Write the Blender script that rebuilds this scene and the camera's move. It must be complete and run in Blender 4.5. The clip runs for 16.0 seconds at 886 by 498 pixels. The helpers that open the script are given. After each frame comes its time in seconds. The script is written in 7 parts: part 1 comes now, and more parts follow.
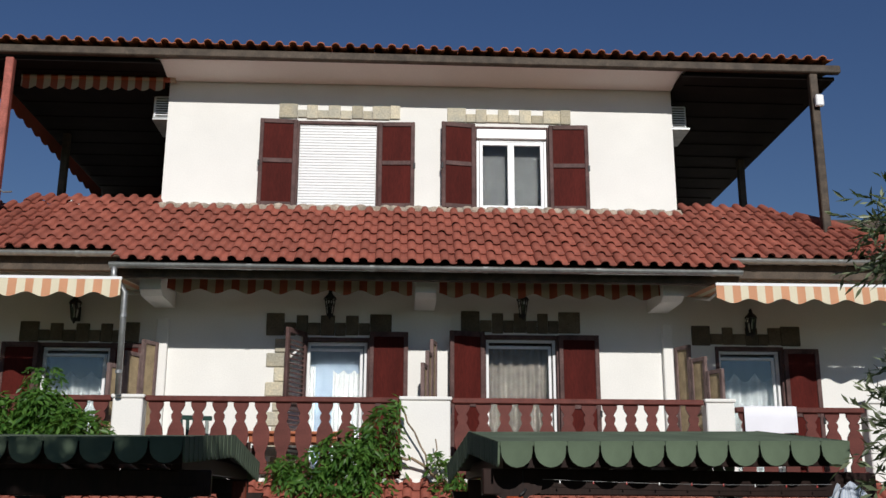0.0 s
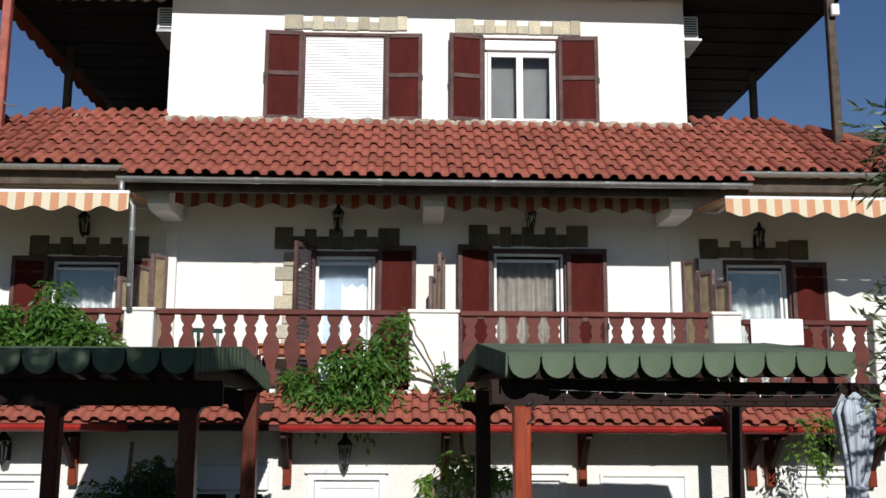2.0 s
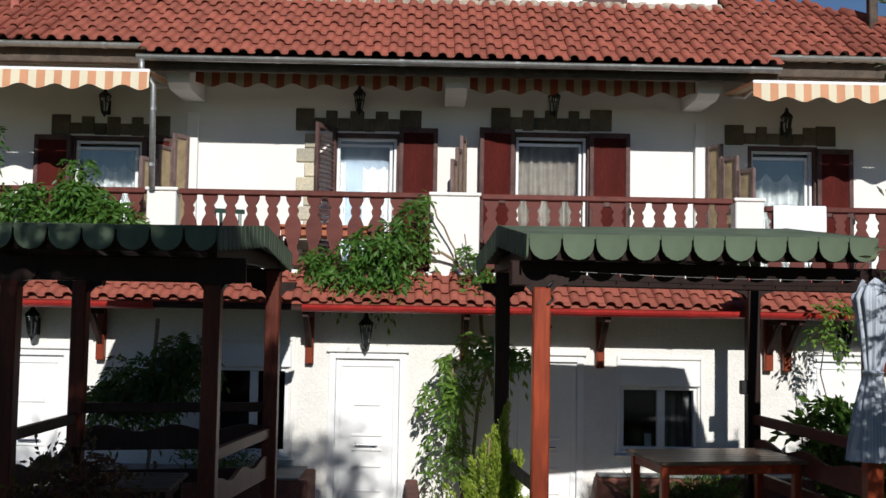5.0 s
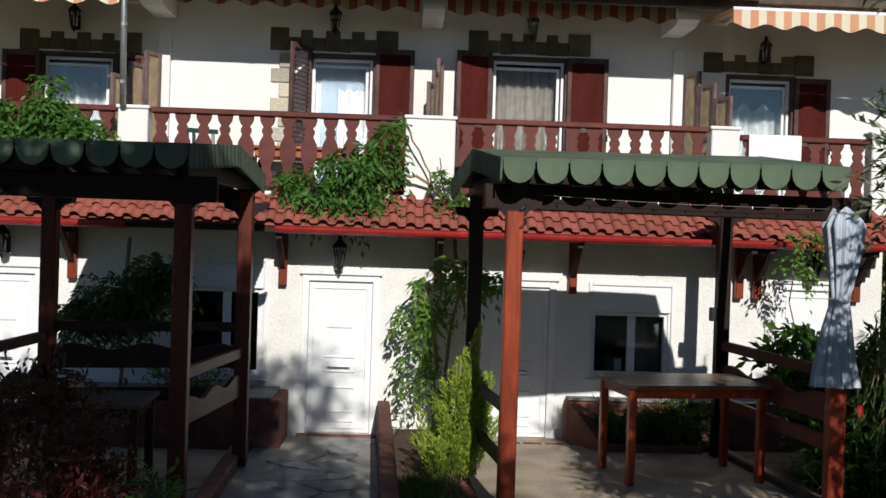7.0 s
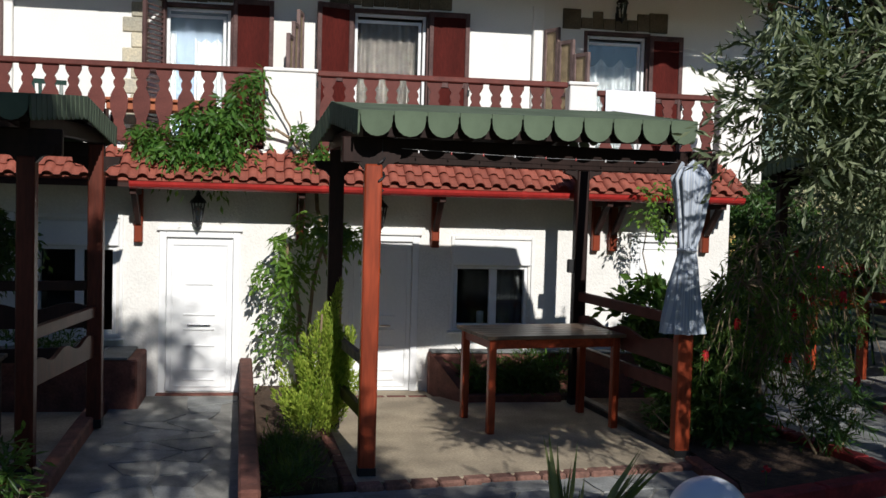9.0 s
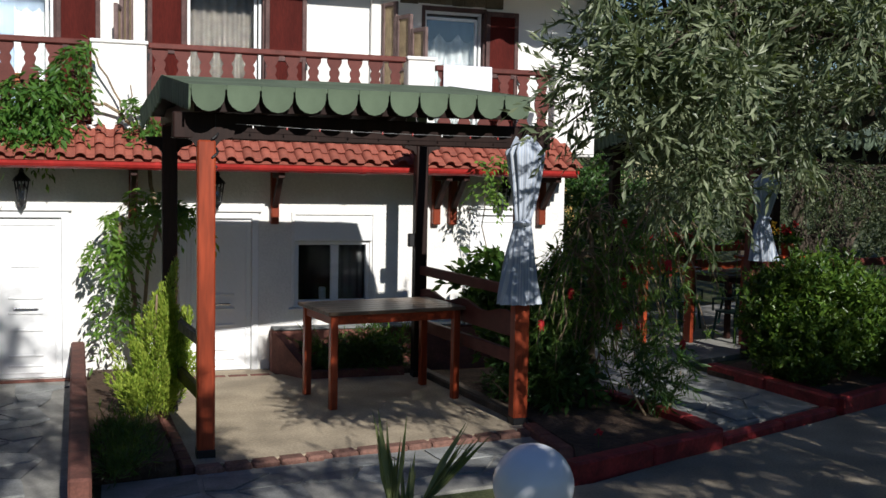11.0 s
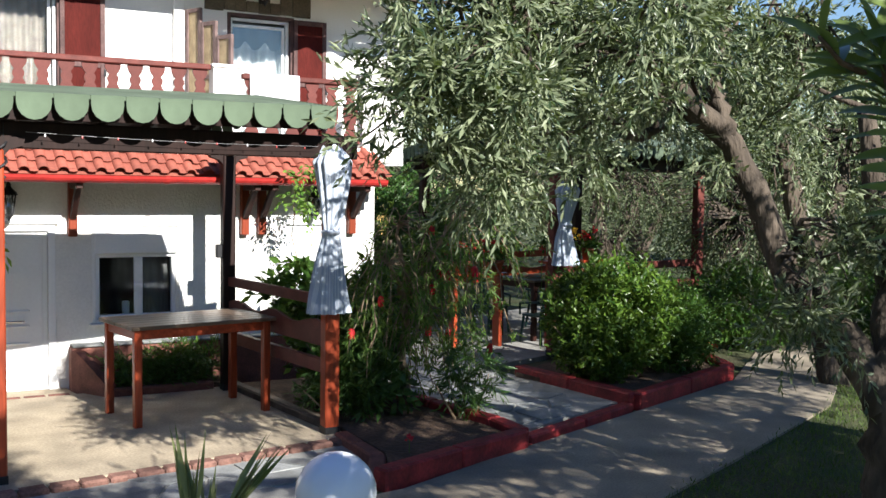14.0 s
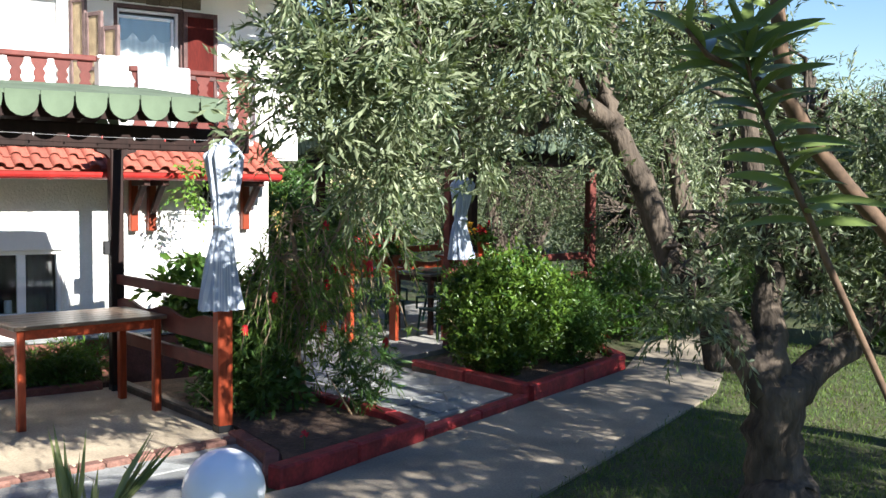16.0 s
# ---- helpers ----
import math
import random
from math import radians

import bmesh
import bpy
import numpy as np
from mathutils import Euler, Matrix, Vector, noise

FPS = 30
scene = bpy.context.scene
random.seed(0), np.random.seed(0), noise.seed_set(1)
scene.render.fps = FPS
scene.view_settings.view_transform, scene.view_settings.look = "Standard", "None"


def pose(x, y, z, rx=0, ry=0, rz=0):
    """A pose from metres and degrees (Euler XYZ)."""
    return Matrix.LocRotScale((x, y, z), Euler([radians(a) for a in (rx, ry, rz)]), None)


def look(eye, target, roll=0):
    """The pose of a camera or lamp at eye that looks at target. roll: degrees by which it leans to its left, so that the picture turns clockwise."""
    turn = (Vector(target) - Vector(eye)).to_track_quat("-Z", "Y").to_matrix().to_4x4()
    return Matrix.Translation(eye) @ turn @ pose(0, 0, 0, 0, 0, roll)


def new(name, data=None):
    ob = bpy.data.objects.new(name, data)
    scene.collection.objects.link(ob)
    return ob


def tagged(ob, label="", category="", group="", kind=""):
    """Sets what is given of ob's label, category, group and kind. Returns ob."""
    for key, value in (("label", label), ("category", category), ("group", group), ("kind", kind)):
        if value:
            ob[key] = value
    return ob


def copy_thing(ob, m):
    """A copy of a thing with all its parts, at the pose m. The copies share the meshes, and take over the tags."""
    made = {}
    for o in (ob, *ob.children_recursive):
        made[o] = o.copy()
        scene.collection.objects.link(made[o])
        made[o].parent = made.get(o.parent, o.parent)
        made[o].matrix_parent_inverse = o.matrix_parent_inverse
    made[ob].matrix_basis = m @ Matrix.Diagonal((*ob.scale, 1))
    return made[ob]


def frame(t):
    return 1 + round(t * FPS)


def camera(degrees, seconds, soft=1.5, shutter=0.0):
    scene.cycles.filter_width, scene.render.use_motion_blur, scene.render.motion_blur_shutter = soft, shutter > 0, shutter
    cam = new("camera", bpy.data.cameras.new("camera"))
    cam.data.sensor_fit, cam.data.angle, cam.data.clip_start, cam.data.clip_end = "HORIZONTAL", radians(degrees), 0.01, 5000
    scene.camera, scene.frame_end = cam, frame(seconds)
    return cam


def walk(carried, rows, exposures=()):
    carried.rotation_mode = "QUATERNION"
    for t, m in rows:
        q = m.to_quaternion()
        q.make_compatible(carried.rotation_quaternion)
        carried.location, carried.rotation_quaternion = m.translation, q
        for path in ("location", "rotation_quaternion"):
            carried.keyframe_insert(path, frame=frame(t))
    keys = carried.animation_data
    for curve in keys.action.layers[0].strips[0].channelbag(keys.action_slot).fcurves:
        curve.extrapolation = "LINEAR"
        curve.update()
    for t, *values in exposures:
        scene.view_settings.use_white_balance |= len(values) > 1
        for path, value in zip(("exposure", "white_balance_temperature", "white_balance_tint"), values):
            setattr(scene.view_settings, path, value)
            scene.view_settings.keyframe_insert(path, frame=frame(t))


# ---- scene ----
cam = camera(47.1, 16.0)
PATH = [
    (0.0, pose(-0.108, 0.052, 2.605, 104.66, -0.21, -2.38)),
    (0.5, pose(-0.110, 0.056, 2.600, 103.19, -0.34, -2.13)),
    (1.0, pose(-0.111, 0.067, 2.595, 101.96, -0.38, -1.91)),
    (1.5, pose(-0.112, 0.075, 2.594, 100.73, -0.26, -1.92)),
    (2.0, pose(-0.113, 0.080, 2.588, 99.89, -0.23, -1.95)),
    (2.5, pose(-0.115, 0.088, 2.583, 98.95, -0.26, -1.78)),
    (3.0, pose(-0.121, 0.088, 2.574, 98.03, -0.53, -1.39)),
    (3.5, pose(-0.121, 0.094, 2.567, 97.08, -0.56, -1.30)),
    (4.0, pose(-0.123, 0.098, 2.553, 95.78, -0.62, -1.18)),
    (6.5, pose(-0.100, 0.116, 2.499, 90.62, -1.68, -0.81)),
    (7.0, pose(-0.081, 0.128, 2.484, 89.52, -1.83, -2.16)),
    (7.5, pose(-0.058, 0.145, 2.473, 88.65, -1.78, -3.58)),
    (8.0, pose(-0.029, 0.151, 2.463, 87.96, -1.28, -5.07)),
    (8.5, pose(0.000, 0.142, 2.458, 87.62, -1.40, -7.18)),
    (11.0, pose(0.106, 0.107, 2.475, 86.02, -1.02, -18.02)),
    (11.5, pose(0.115, 0.099, 2.478, 86.24, -0.89, -20.15)),
    (12.0, pose(0.117, 0.087, 2.480, 86.82, -0.82, -22.20)),
    (12.5, pose(0.123, 0.076, 2.479, 87.02, -0.65, -23.29)),
    (13.0, pose(0.133, 0.061, 2.480, 86.89, -0.56, -25.07)),
    (13.5, pose(0.145, 0.052, 2.482, 86.78, -0.65, -26.63)),
    (14.0, pose(0.155, 0.045, 2.480, 86.67, -0.73, -28.40)),
    (14.5, pose(0.166, 0.050, 2.476, 86.36, -0.51, -30.13)),
    (15.0, pose(0.177, 0.052, 2.469, 86.30, -0.60, -31.64)),
    (15.5, pose(0.184, 0.042, 2.469, 86.49, -0.62, -32.98)),
    (16.0, pose(0.193, 0.025, 2.468, 86.48, -0.57, -34.11)),
]
walk(cam, PATH, exposures=[(0.0, -0.28), (1.0, -0.14), (2.5, 0.0), (4.2, 0.0), (6.3, -0.1), (8.5, -0.02), (11.0, 0.22), (12.0, 0.56), (13.0, 0.95), (14.0, 1.38), (16.0, 1.82)])

# ---- light ----
SUN_WAY = Vector((-0.13, 1.0, -0.59)).normalized()
world = bpy.data.worlds.new("sky")
scene.world = world
world.use_nodes = True
wn = world.node_tree.nodes
sky = wn.new("ShaderNodeTexSky")
sky.sky_type = "NISHITA"
sky.sun_disc = False
sky.sun_elevation = math.asin(-SUN_WAY.z)
sky.sun_rotation = math.atan2(-SUN_WAY.x, -SUN_WAY.y)
sky.altitude = 0
sky.air_density, sky.dust_density, sky.ozone_density = 1.3, 0.0, 5.0
wn["Background"].inputs["Strength"].default_value = 0.057
tone = wn.new("ShaderNodeHueSaturation")
tone.inputs["Saturation"].default_value = 1.12
tone.inputs["Hue"].default_value = 0.515
world.node_tree.links.new(sky.outputs[0], tone.inputs["Color"])
world.node_tree.links.new(tone.outputs[0], wn["Background"].inputs["Color"])
sun_data = bpy.data.lights.new("sun", "SUN")
sun_data.energy, sun_data.angle, sun_data.color = 4.85, radians(0.55), (1.0, 0.965, 0.91)
sun = new("sun", sun_data)
sun.matrix_world = look((0, 0, 30), Vector((0, 0, 30)) + SUN_WAY)


# ---- materials ----
def material(name, color, rough=0.7, metal=0.0, var=0.25, scale=3.0, grain=40.0, bump=0.15, stretch=(1, 1, 1), random_obj=0.0, color2=None,
             specular=0.4, depth=0.004, island=0.0, sheen=0.0):
    """A surface with variation at two scales and fine relief."""
    m = bpy.data.materials.new(name)
    m.use_nodes = True
    nt = m.node_tree
    N, L = nt.nodes, nt.links
    b = N["Principled BSDF"]
    tc = N.new("ShaderNodeTexCoord")
    mp = N.new("ShaderNodeMapping")
    mp.inputs["Scale"].default_value = stretch
    L.new(tc.outputs["Object"], mp.inputs["Vector"])
    n1, n2 = N.new("ShaderNodeTexNoise"), N.new("ShaderNodeTexNoise")
    for n, s, d in ((n1, scale, 4), (n2, grain, 3)):
        n.inputs["Scale"].default_value, n.inputs["Detail"].default_value = s, d
        L.new(mp.outputs[0], n.inputs["Vector"])
    ramp = N.new("ShaderNodeValToRGB")
    c2 = color2 or tuple(c * (1 - var) for c in color)
    ramp.color_ramp.elements[0].position, ramp.color_ramp.elements[1].position = 0.35, 0.68
    ramp.color_ramp.elements[0].color, ramp.color_ramp.elements[1].color = (*c2, 1), (*color, 1)
    L.new(n1.outputs["Fac"], ramp.inputs[0])
    mul = N.new("ShaderNodeHueSaturation")
    L.new(ramp.outputs[0], mul.inputs["Color"])
    mr = N.new("ShaderNodeMapRange")
    mr.inputs[1].default_value, mr.inputs[2].default_value = 0.3, 0.7
    mr.inputs[3].default_value, mr.inputs[4].default_value = 1 - var * 0.6, 1 + var * 0.4
    L.new(n2.outputs["Fac"], mr.inputs[0])
    value = mr.outputs[0]
    if random_obj or island:
        src = N.new("ShaderNodeObjectInfo").outputs["Random"] if random_obj else N.new("ShaderNodeNewGeometry").outputs["Random Per Island"]
        amount = random_obj or island
        mr2 = N.new("ShaderNodeMapRange")
        mr2.inputs[3].default_value, mr2.inputs[4].default_value = 1 - amount, 1 + amount
        L.new(src, mr2.inputs[0])
        mm = N.new("ShaderNodeMath")
        mm.operation = "MULTIPLY"
        L.new(value, mm.inputs[0]), L.new(mr2.outputs[0], mm.inputs[1])
        value = mm.outputs[0]
    L.new(value, mul.inputs["Value"])
    L.new(mul.outputs[0], b.inputs["Base Color"])
    b.inputs["Roughness"].default_value, b.inputs["Metallic"].default_value = rough, metal
    b.inputs["Specular IOR Level"].default_value = specular
    if bump:
        bp = N.new("ShaderNodeBump")
        bp.inputs["Strength"].default_value, bp.inputs["Distance"].default_value = bump, depth
        L.new(n2.outputs["Fac"], bp.inputs["Height"])
        L.new(bp.outputs[0], b.inputs["Normal"])
    return m


def leaf_material(name, color, color2, rough=0.5, trans=0.35):
    m = bpy.data.materials.new(name)
    m.use_nodes = True
    N, L = m.node_tree.nodes, m.node_tree.links
    b = N["Principled BSDF"]
    geo = N.new("ShaderNodeNewGeometry")
    ramp = N.new("ShaderNodeValToRGB")
    ramp.color_ramp.elements[0].color, ramp.color_ramp.elements[1].color = (*color, 1), (*color2, 1)
    L.new(geo.outputs["Random Per Island"], ramp.inputs[0])
    L.new(ramp.outputs[0], b.inputs["Base Color"])
    b.inputs["Roughness"].default_value = rough
    b.inputs["Specular IOR Level"].default_value = 0.35
    tr = N.new("ShaderNodeBsdfTranslucent")
    mix = N.new("ShaderNodeMixShader")
    mix.inputs[0].default_value = trans
    br = N.new("ShaderNodeMix")
    br.data_type = "RGBA"
    br.inputs[0].default_value = 0.5
    br.inputs[7].default_value = (0.25, 0.35, 0.03, 1)
    L.new(ramp.outputs[0], br.inputs[6])
    L.new(br.outputs[2], tr.inputs["Color"])
    L.new(b.outputs[0], mix.inputs[1]), L.new(tr.outputs[0], mix.inputs[2])
    L.new(mix.outputs[0], N["Material Output"].inputs["Surface"])
    return m


def stripe_material(name, a, b_, period, axis="X", rough=0.85, soft=0.0, duty=0.5):
    """Woven cloth with stripes across one axis of the thing."""
    m = material(name, a, rough, var=0.12, scale=2, grain=300, bump=0.1)
    N, L = m.node_tree.nodes, m.node_tree.links
    tc, sp = N.new("ShaderNodeTexCoord"), N.new("ShaderNodeSeparateXYZ")
    L.new(tc.outputs["Object"], sp.inputs[0])
    dv, fr, gt, mx = (N.new("ShaderNodeMath") for _ in range(4))
    dv.operation, fr.operation, gt.operation = "DIVIDE", "FRACT", "GREATER_THAN"
    dv.inputs[1].default_value, gt.inputs[1].default_value = period, duty
    L.new(sp.outputs["X"], dv.inputs[0]), L.new(dv.outputs[0], fr.inputs[0]), L.new(fr.outputs[0], gt.inputs[0])
    if axis == "ANGLE":
        at = N.new("ShaderNodeMath")
        at.operation = "ARCTAN2"
        L.new(sp.outputs["Y"], at.inputs[0]), L.new(sp.outputs["X"], at.inputs[1])
        L.new(at.outputs[0], dv.inputs[0])
    mix = N.new("ShaderNodeMix")
    mix.data_type = "RGBA"
    hs = [n for n in N if n.type == "HUE_SAT"][0]
    ramp = [n for n in N if n.type == "VALTORGB"][0]
    L.new(gt.outputs[0], mix.inputs[0]), L.new(ramp.outputs[0], mix.inputs[6])
    mix.inputs[7].default_value = (*b_, 1)
    L.new(mix.outputs[2], hs.inputs["Color"])
    return m


PLASTER = material("white_plaster", (0.82, 0.81, 0.78), 0.85, var=0.07, scale=1.2, grain=55, bump=0.35, depth=0.006)
PLASTER_LOW = material("rough_white_plaster", (0.80, 0.79, 0.76), 0.85, var=0.10, scale=2.2, grain=38, bump=0.6, depth=0.012)
WHITE = material("white_paint", (0.80, 0.80, 0.79), 0.4, var=0.05, scale=3, grain=60, bump=0.05)
PVC = material("white_plastic", (0.82, 0.83, 0.84), 0.3, var=0.04, scale=3, grain=30, bump=0.0)
MAROON = material("maroon_paint", (0.085, 0.012, 0.009), 0.65, specular=0.08, var=0.35, scale=4, grain=60, bump=0.15, stretch=(1, 1, 0.2))
MAROON_FRAME = material("brown_frame_paint", (0.13, 0.075, 0.07), 0.65, specular=0.2, var=0.45, scale=5, grain=60, bump=0.15)
SCREENFRAME = material("weathered_mauve_wood", (0.21, 0.145, 0.135), 0.75, specular=0.2, var=0.4, scale=7, grain=60, bump=0.25)
RAILRED = material("red_brown_rail_paint", (0.14, 0.04, 0.032), 0.55, specular=0.2, var=0.3, scale=6, grain=70, bump=0.12, random_obj=0.12)
REDWOOD = material("red_varnished_wood", (0.36, 0.058, 0.020), 0.42, specular=0.3, var=0.5, scale=5, grain=30, bump=0.2, stretch=(1, 1, 0.12), random_obj=0.1)
# Next three: darker copies of the red shelter wood, roof shade put in the colour
POSTRED_SHADED = material("red_post_shaded", (0.115, 0.024, 0.013), 0.45, specular=0.25, var=0.4, scale=5, grain=40, bump=0.2, stretch=(1, 1, 0.15), random_obj=0.1)
DARKWOOD = material("dark_stained_shaded_wood", (0.040, 0.015, 0.011), 0.5, specular=0.25, var=0.4, scale=5, grain=40, bump=0.2, stretch=(1, 1, 0.15), random_obj=0.1)
BLACKPOST = material("shade_black_post_wood", (0.022, 0.010, 0.008), 0.55, specular=0.2, var=0.4, scale=5, grain=40, bump=0.2, stretch=(1, 1, 0.15))
OLDWOOD = material("weathered_dark_timber", (0.10, 0.075, 0.055), 0.75, var=0.5, scale=6, grain=50, bump=0.3)
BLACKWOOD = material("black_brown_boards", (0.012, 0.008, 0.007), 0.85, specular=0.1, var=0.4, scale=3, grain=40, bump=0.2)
TILE = material("terracotta_tile", (0.285, 0.080, 0.052), 0.8, var=0.30, scale=6, grain=60, bump=0.25, random_obj=0.16, color2=(0.205, 0.056, 0.038))
TILE_STUFF = material("terracotta_tile_rows", (0.285, 0.080, 0.052), 0.8, var=0.30, scale=6, grain=60, bump=0.25, island=0.16, color2=(0.205, 0.056, 0.038))
TILE_OLD = material("old_orange_tile", (0.50, 0.17, 0.07), 0.85, var=0.5, scale=5, grain=40, bump=0.3, random_obj=0.35, color2=(0.22, 0.07, 0.035))
MORTAR = material("grey_mortar", (0.50, 0.42, 0.34), 0.95, var=0.45, scale=7, grain=40, bump=0.6, depth=0.01)
ZINC = material("grey_zinc", (0.42, 0.43, 0.43), 0.42, metal=0.7, var=0.25, scale=4, grain=20, bump=0.05)
REDGUTTER = material("red_gutter_paint", (0.43, 0.034, 0.03), 0.35, var=0.25, scale=4, grain=20, bump=0.05)
GREENFELT = material("green_roofing_felt", (0.105, 0.145, 0.095), 0.9, var=0.35, scale=2.5, grain=220, bump=0.3, random_obj=0.12)
STONE = material("cut_yellow_stone", (0.55, 0.49, 0.36), 0.85, var=0.35, scale=5, grain=40, bump=0.5, random_obj=0.25, color2=(0.42, 0.40, 0.33))
# Brown stone; part of its darkness is eaves shade put in the colour
STONE_BROWN_SHADED = material("brown_lintel_stone_shaded", (0.145, 0.118, 0.082), 0.9, var=0.35, scale=5, grain=40, bump=0.5, random_obj=0.25)
FLAG = material("grey_flagstone", (0.27, 0.28, 0.275), 0.75, var=0.35, scale=4, grain=50, bump=0.3, random_obj=0.22)
GROUT = material("pale_joint_mortar", (0.30, 0.295, 0.27), 0.95, var=0.25, scale=5, grain=60, bump=0.4)
CONCRETE = material("worn_concrete", (0.31, 0.265, 0.20), 0.9, var=0.35, scale=1.4, grain=45, bump=0.35, depth=0.006)
PATIO = material("worn_beige_patio_concrete", (0.45, 0.375, 0.27), 0.88, var=0.35, scale=1.8, grain=40, bump=0.35, depth=0.005)
REDKERB = material("red_painted_kerb", (0.30, 0.026, 0.028), 0.65, var=0.5, scale=5, grain=30, bump=0.4, depth=0.01, random_obj=0.1)
BRICKRED = material("red_brick_edging", (0.20, 0.078, 0.058), 0.85, var=0.4, scale=6, grain=45, bump=0.5, random_obj=0.25)
BRICKDUST = material("dusty_red_brick", (0.25, 0.13, 0.10), 0.9, var=0.45, scale=5, grain=40, bump=0.4, random_obj=0.25)
SOIL = material("dark_soil", (0.12, 0.075, 0.048), 0.98, var=0.5, scale=4, grain=25, bump=0.9, depth=0.03)
LAWN = material("lawn_ground", (0.042, 0.068, 0.018), 0.95, var=0.5, scale=1.2, grain=30, bump=0.8, depth=0.03, color2=(0.062, 0.06, 0.026))
BARK = material("grey_olive_bark", (0.115, 0.09, 0.068), 0.95, var=0.6, scale=5, grain=16, bump=1.0, depth=0.05, stretch=(1, 1, 0.35))
BROWNSTEM = material("brown_oleander_stem", (0.15, 0.095, 0.06), 0.85, var=0.5, scale=9, grain=40, bump=0.4)
TWIG = material("pale_brown_stem", (0.30, 0.22, 0.14), 0.85, var=0.45, scale=9, grain=40, bump=0.4)
BLACKIRON = material("black_iron", (0.02, 0.02, 0.022), 0.5, metal=0.3, var=0.2, scale=10, grain=60, bump=0.1)
CHROME = material("brushed_steel", (0.6, 0.6, 0.6), 0.25, metal=1.0, var=0.1, scale=10, grain=60, bump=0.0)
TAN = material("tan_lattice_panel", (0.42, 0.32, 0.19), 0.8, var=0.35, scale=8, grain=90, bump=0.5)
# Room grey kept near black: the lack of light indoors is in the colour
DARKROOM = material("unlit_room_grey", (0.07, 0.07, 0.07), 0.9, var=0.2, scale=1, grain=30, bump=0.1)
# Two blue-grey sheet colours that paint the sky's reflection in the door glass
SKY_SHEET = material("grey_blue_sky_reflection", (0.125, 0.14, 0.145), 0.9, var=0.15, scale=3, grain=120, bump=0.1)
SKY_SHEET_PALE = material("pale_blue_sky_reflection", (0.27, 0.34, 0.42), 0.9, var=0.12, scale=3, grain=120, bump=0.1)
LACE_GREY = material("grey_lace_curtain", (0.36, 0.38, 0.38), 0.9, var=0.25, scale=9, grain=90, bump=0.3)
LACE = material("white_lace_curtain", (0.62, 0.64, 0.64), 0.9, var=0.15, scale=9, grain=90, bump=0.3)
LACE_BEIGE = material("beige_lace_curtain", (0.22, 0.19, 0.16), 0.9, var=0.3, scale=9, grain=90, bump=0.3)
CLOTH = material("white_towel", (0.80, 0.80, 0.86), 0.95, var=0.05, scale=4, grain=200, bump=0.2)
TERRACOTTA = material("clay_pot", (0.45, 0.15, 0.075), 0.85, var=0.3, scale=8, grain=60, bump=0.2)
GREENPLASTIC = material("dark_green_plastic", (0.012, 0.045, 0.035), 0.35, var=0.2, scale=5, grain=40, bump=0.0)
TABLECLOTH = material("orange_green_tablecloth", (0.45, 0.12, 0.05), 0.9, var=0.5, scale=6, grain=60, bump=0.1, color2=(0.05, 0.16, 0.10))
GLOBE = material("milky_globe_glass", (0.78, 0.80, 0.86), 0.22, var=0.03, scale=4, grain=20, bump=0.0, specular=0.6)
REDFLOWER = material("red_blossom", (0.62, 0.02, 0.025), 0.7, var=0.4, scale=30, grain=200, bump=0.5)
YELLOWFLOWER = material("yellow_blossom", (0.75, 0.42, 0.03), 0.7, var=0.3, scale=30, grain=200, bump=0.5)
BLACKOUT = material("blackout_sheet", (0.018, 0.02, 0.022), 0.9, var=0.2, scale=5, grain=90, bump=0.1)
GREYBLIND = material("grey_blind", (0.13, 0.13, 0.125), 0.8, var=0.1, scale=3, grain=60, bump=0.1)
PINKPAINT = material("faded_red_paint", (0.42, 0.12, 0.09), 0.7, var=0.4, scale=5, grain=50, bump=0.2)
YELLOWWALL = material("ochre_plaster", (0.55, 0.36, 0.12), 0.9, var=0.15, scale=2, grain=30, bump=0.2)
AWNING = stripe_material("orange_white_awning", (0.60, 0.30, 0.17), (0.66, 0.60, 0.45), 0.21)
VALANCE = stripe_material("red_beige_awning", (0.38, 0.09, 0.05), (0.50, 0.40, 0.29), 0.21)
CURTAIN = stripe_material("blue_white_cloth", (0.38, 0.44, 0.54), (0.50, 0.54, 0.59), 0.2, axis="ANGLE", duty=0.62)
OLIVE = leaf_material("olive_leaf", (0.028, 0.052, 0.026), (0.27, 0.31, 0.19), 0.32, 0.27)
OLIVE_FAR = leaf_material("grey_green_leaf", (0.04, 0.068, 0.032), (0.17, 0.20, 0.115), 0.5, 0.3)
# Brighter copy of the vine leaf; sunlight on the wall climbers is in the colour
VINE_LIT = leaf_material("sunlit_vine_leaf", (0.05, 0.135, 0.02), (0.17, 0.29, 0.05), 0.42, 0.4)
VINE = leaf_material("vine_leaf", (0.03, 0.095, 0.016), (0.10, 0.21, 0.038), 0.42, 0.35)
SHRUB = leaf_material("shrub_leaf", (0.022, 0.068, 0.014), (0.09, 0.175, 0.032), 0.35, 0.3)
HEDGE = leaf_material("hedge_leaf", (0.017, 0.05, 0.009), (0.11, 0.19, 0.027), 0.35, 0.25)
# Darker leaf for plants in shade; the shade is put in the colour
SHADE_LEAF = leaf_material("shade_darkened_leaf", (0.016, 0.05, 0.011), (0.06, 0.125, 0.028), 0.4, 0.25)
CONIFER = leaf_material("golden_conifer_scale", (0.17, 0.29, 0.03), (0.46, 0.54, 0.09), 0.6, 0.4)
OLEANDER = leaf_material("oleander_leaf", (0.06, 0.105, 0.03), (0.19, 0.25, 0.08), 0.28, 0.3)
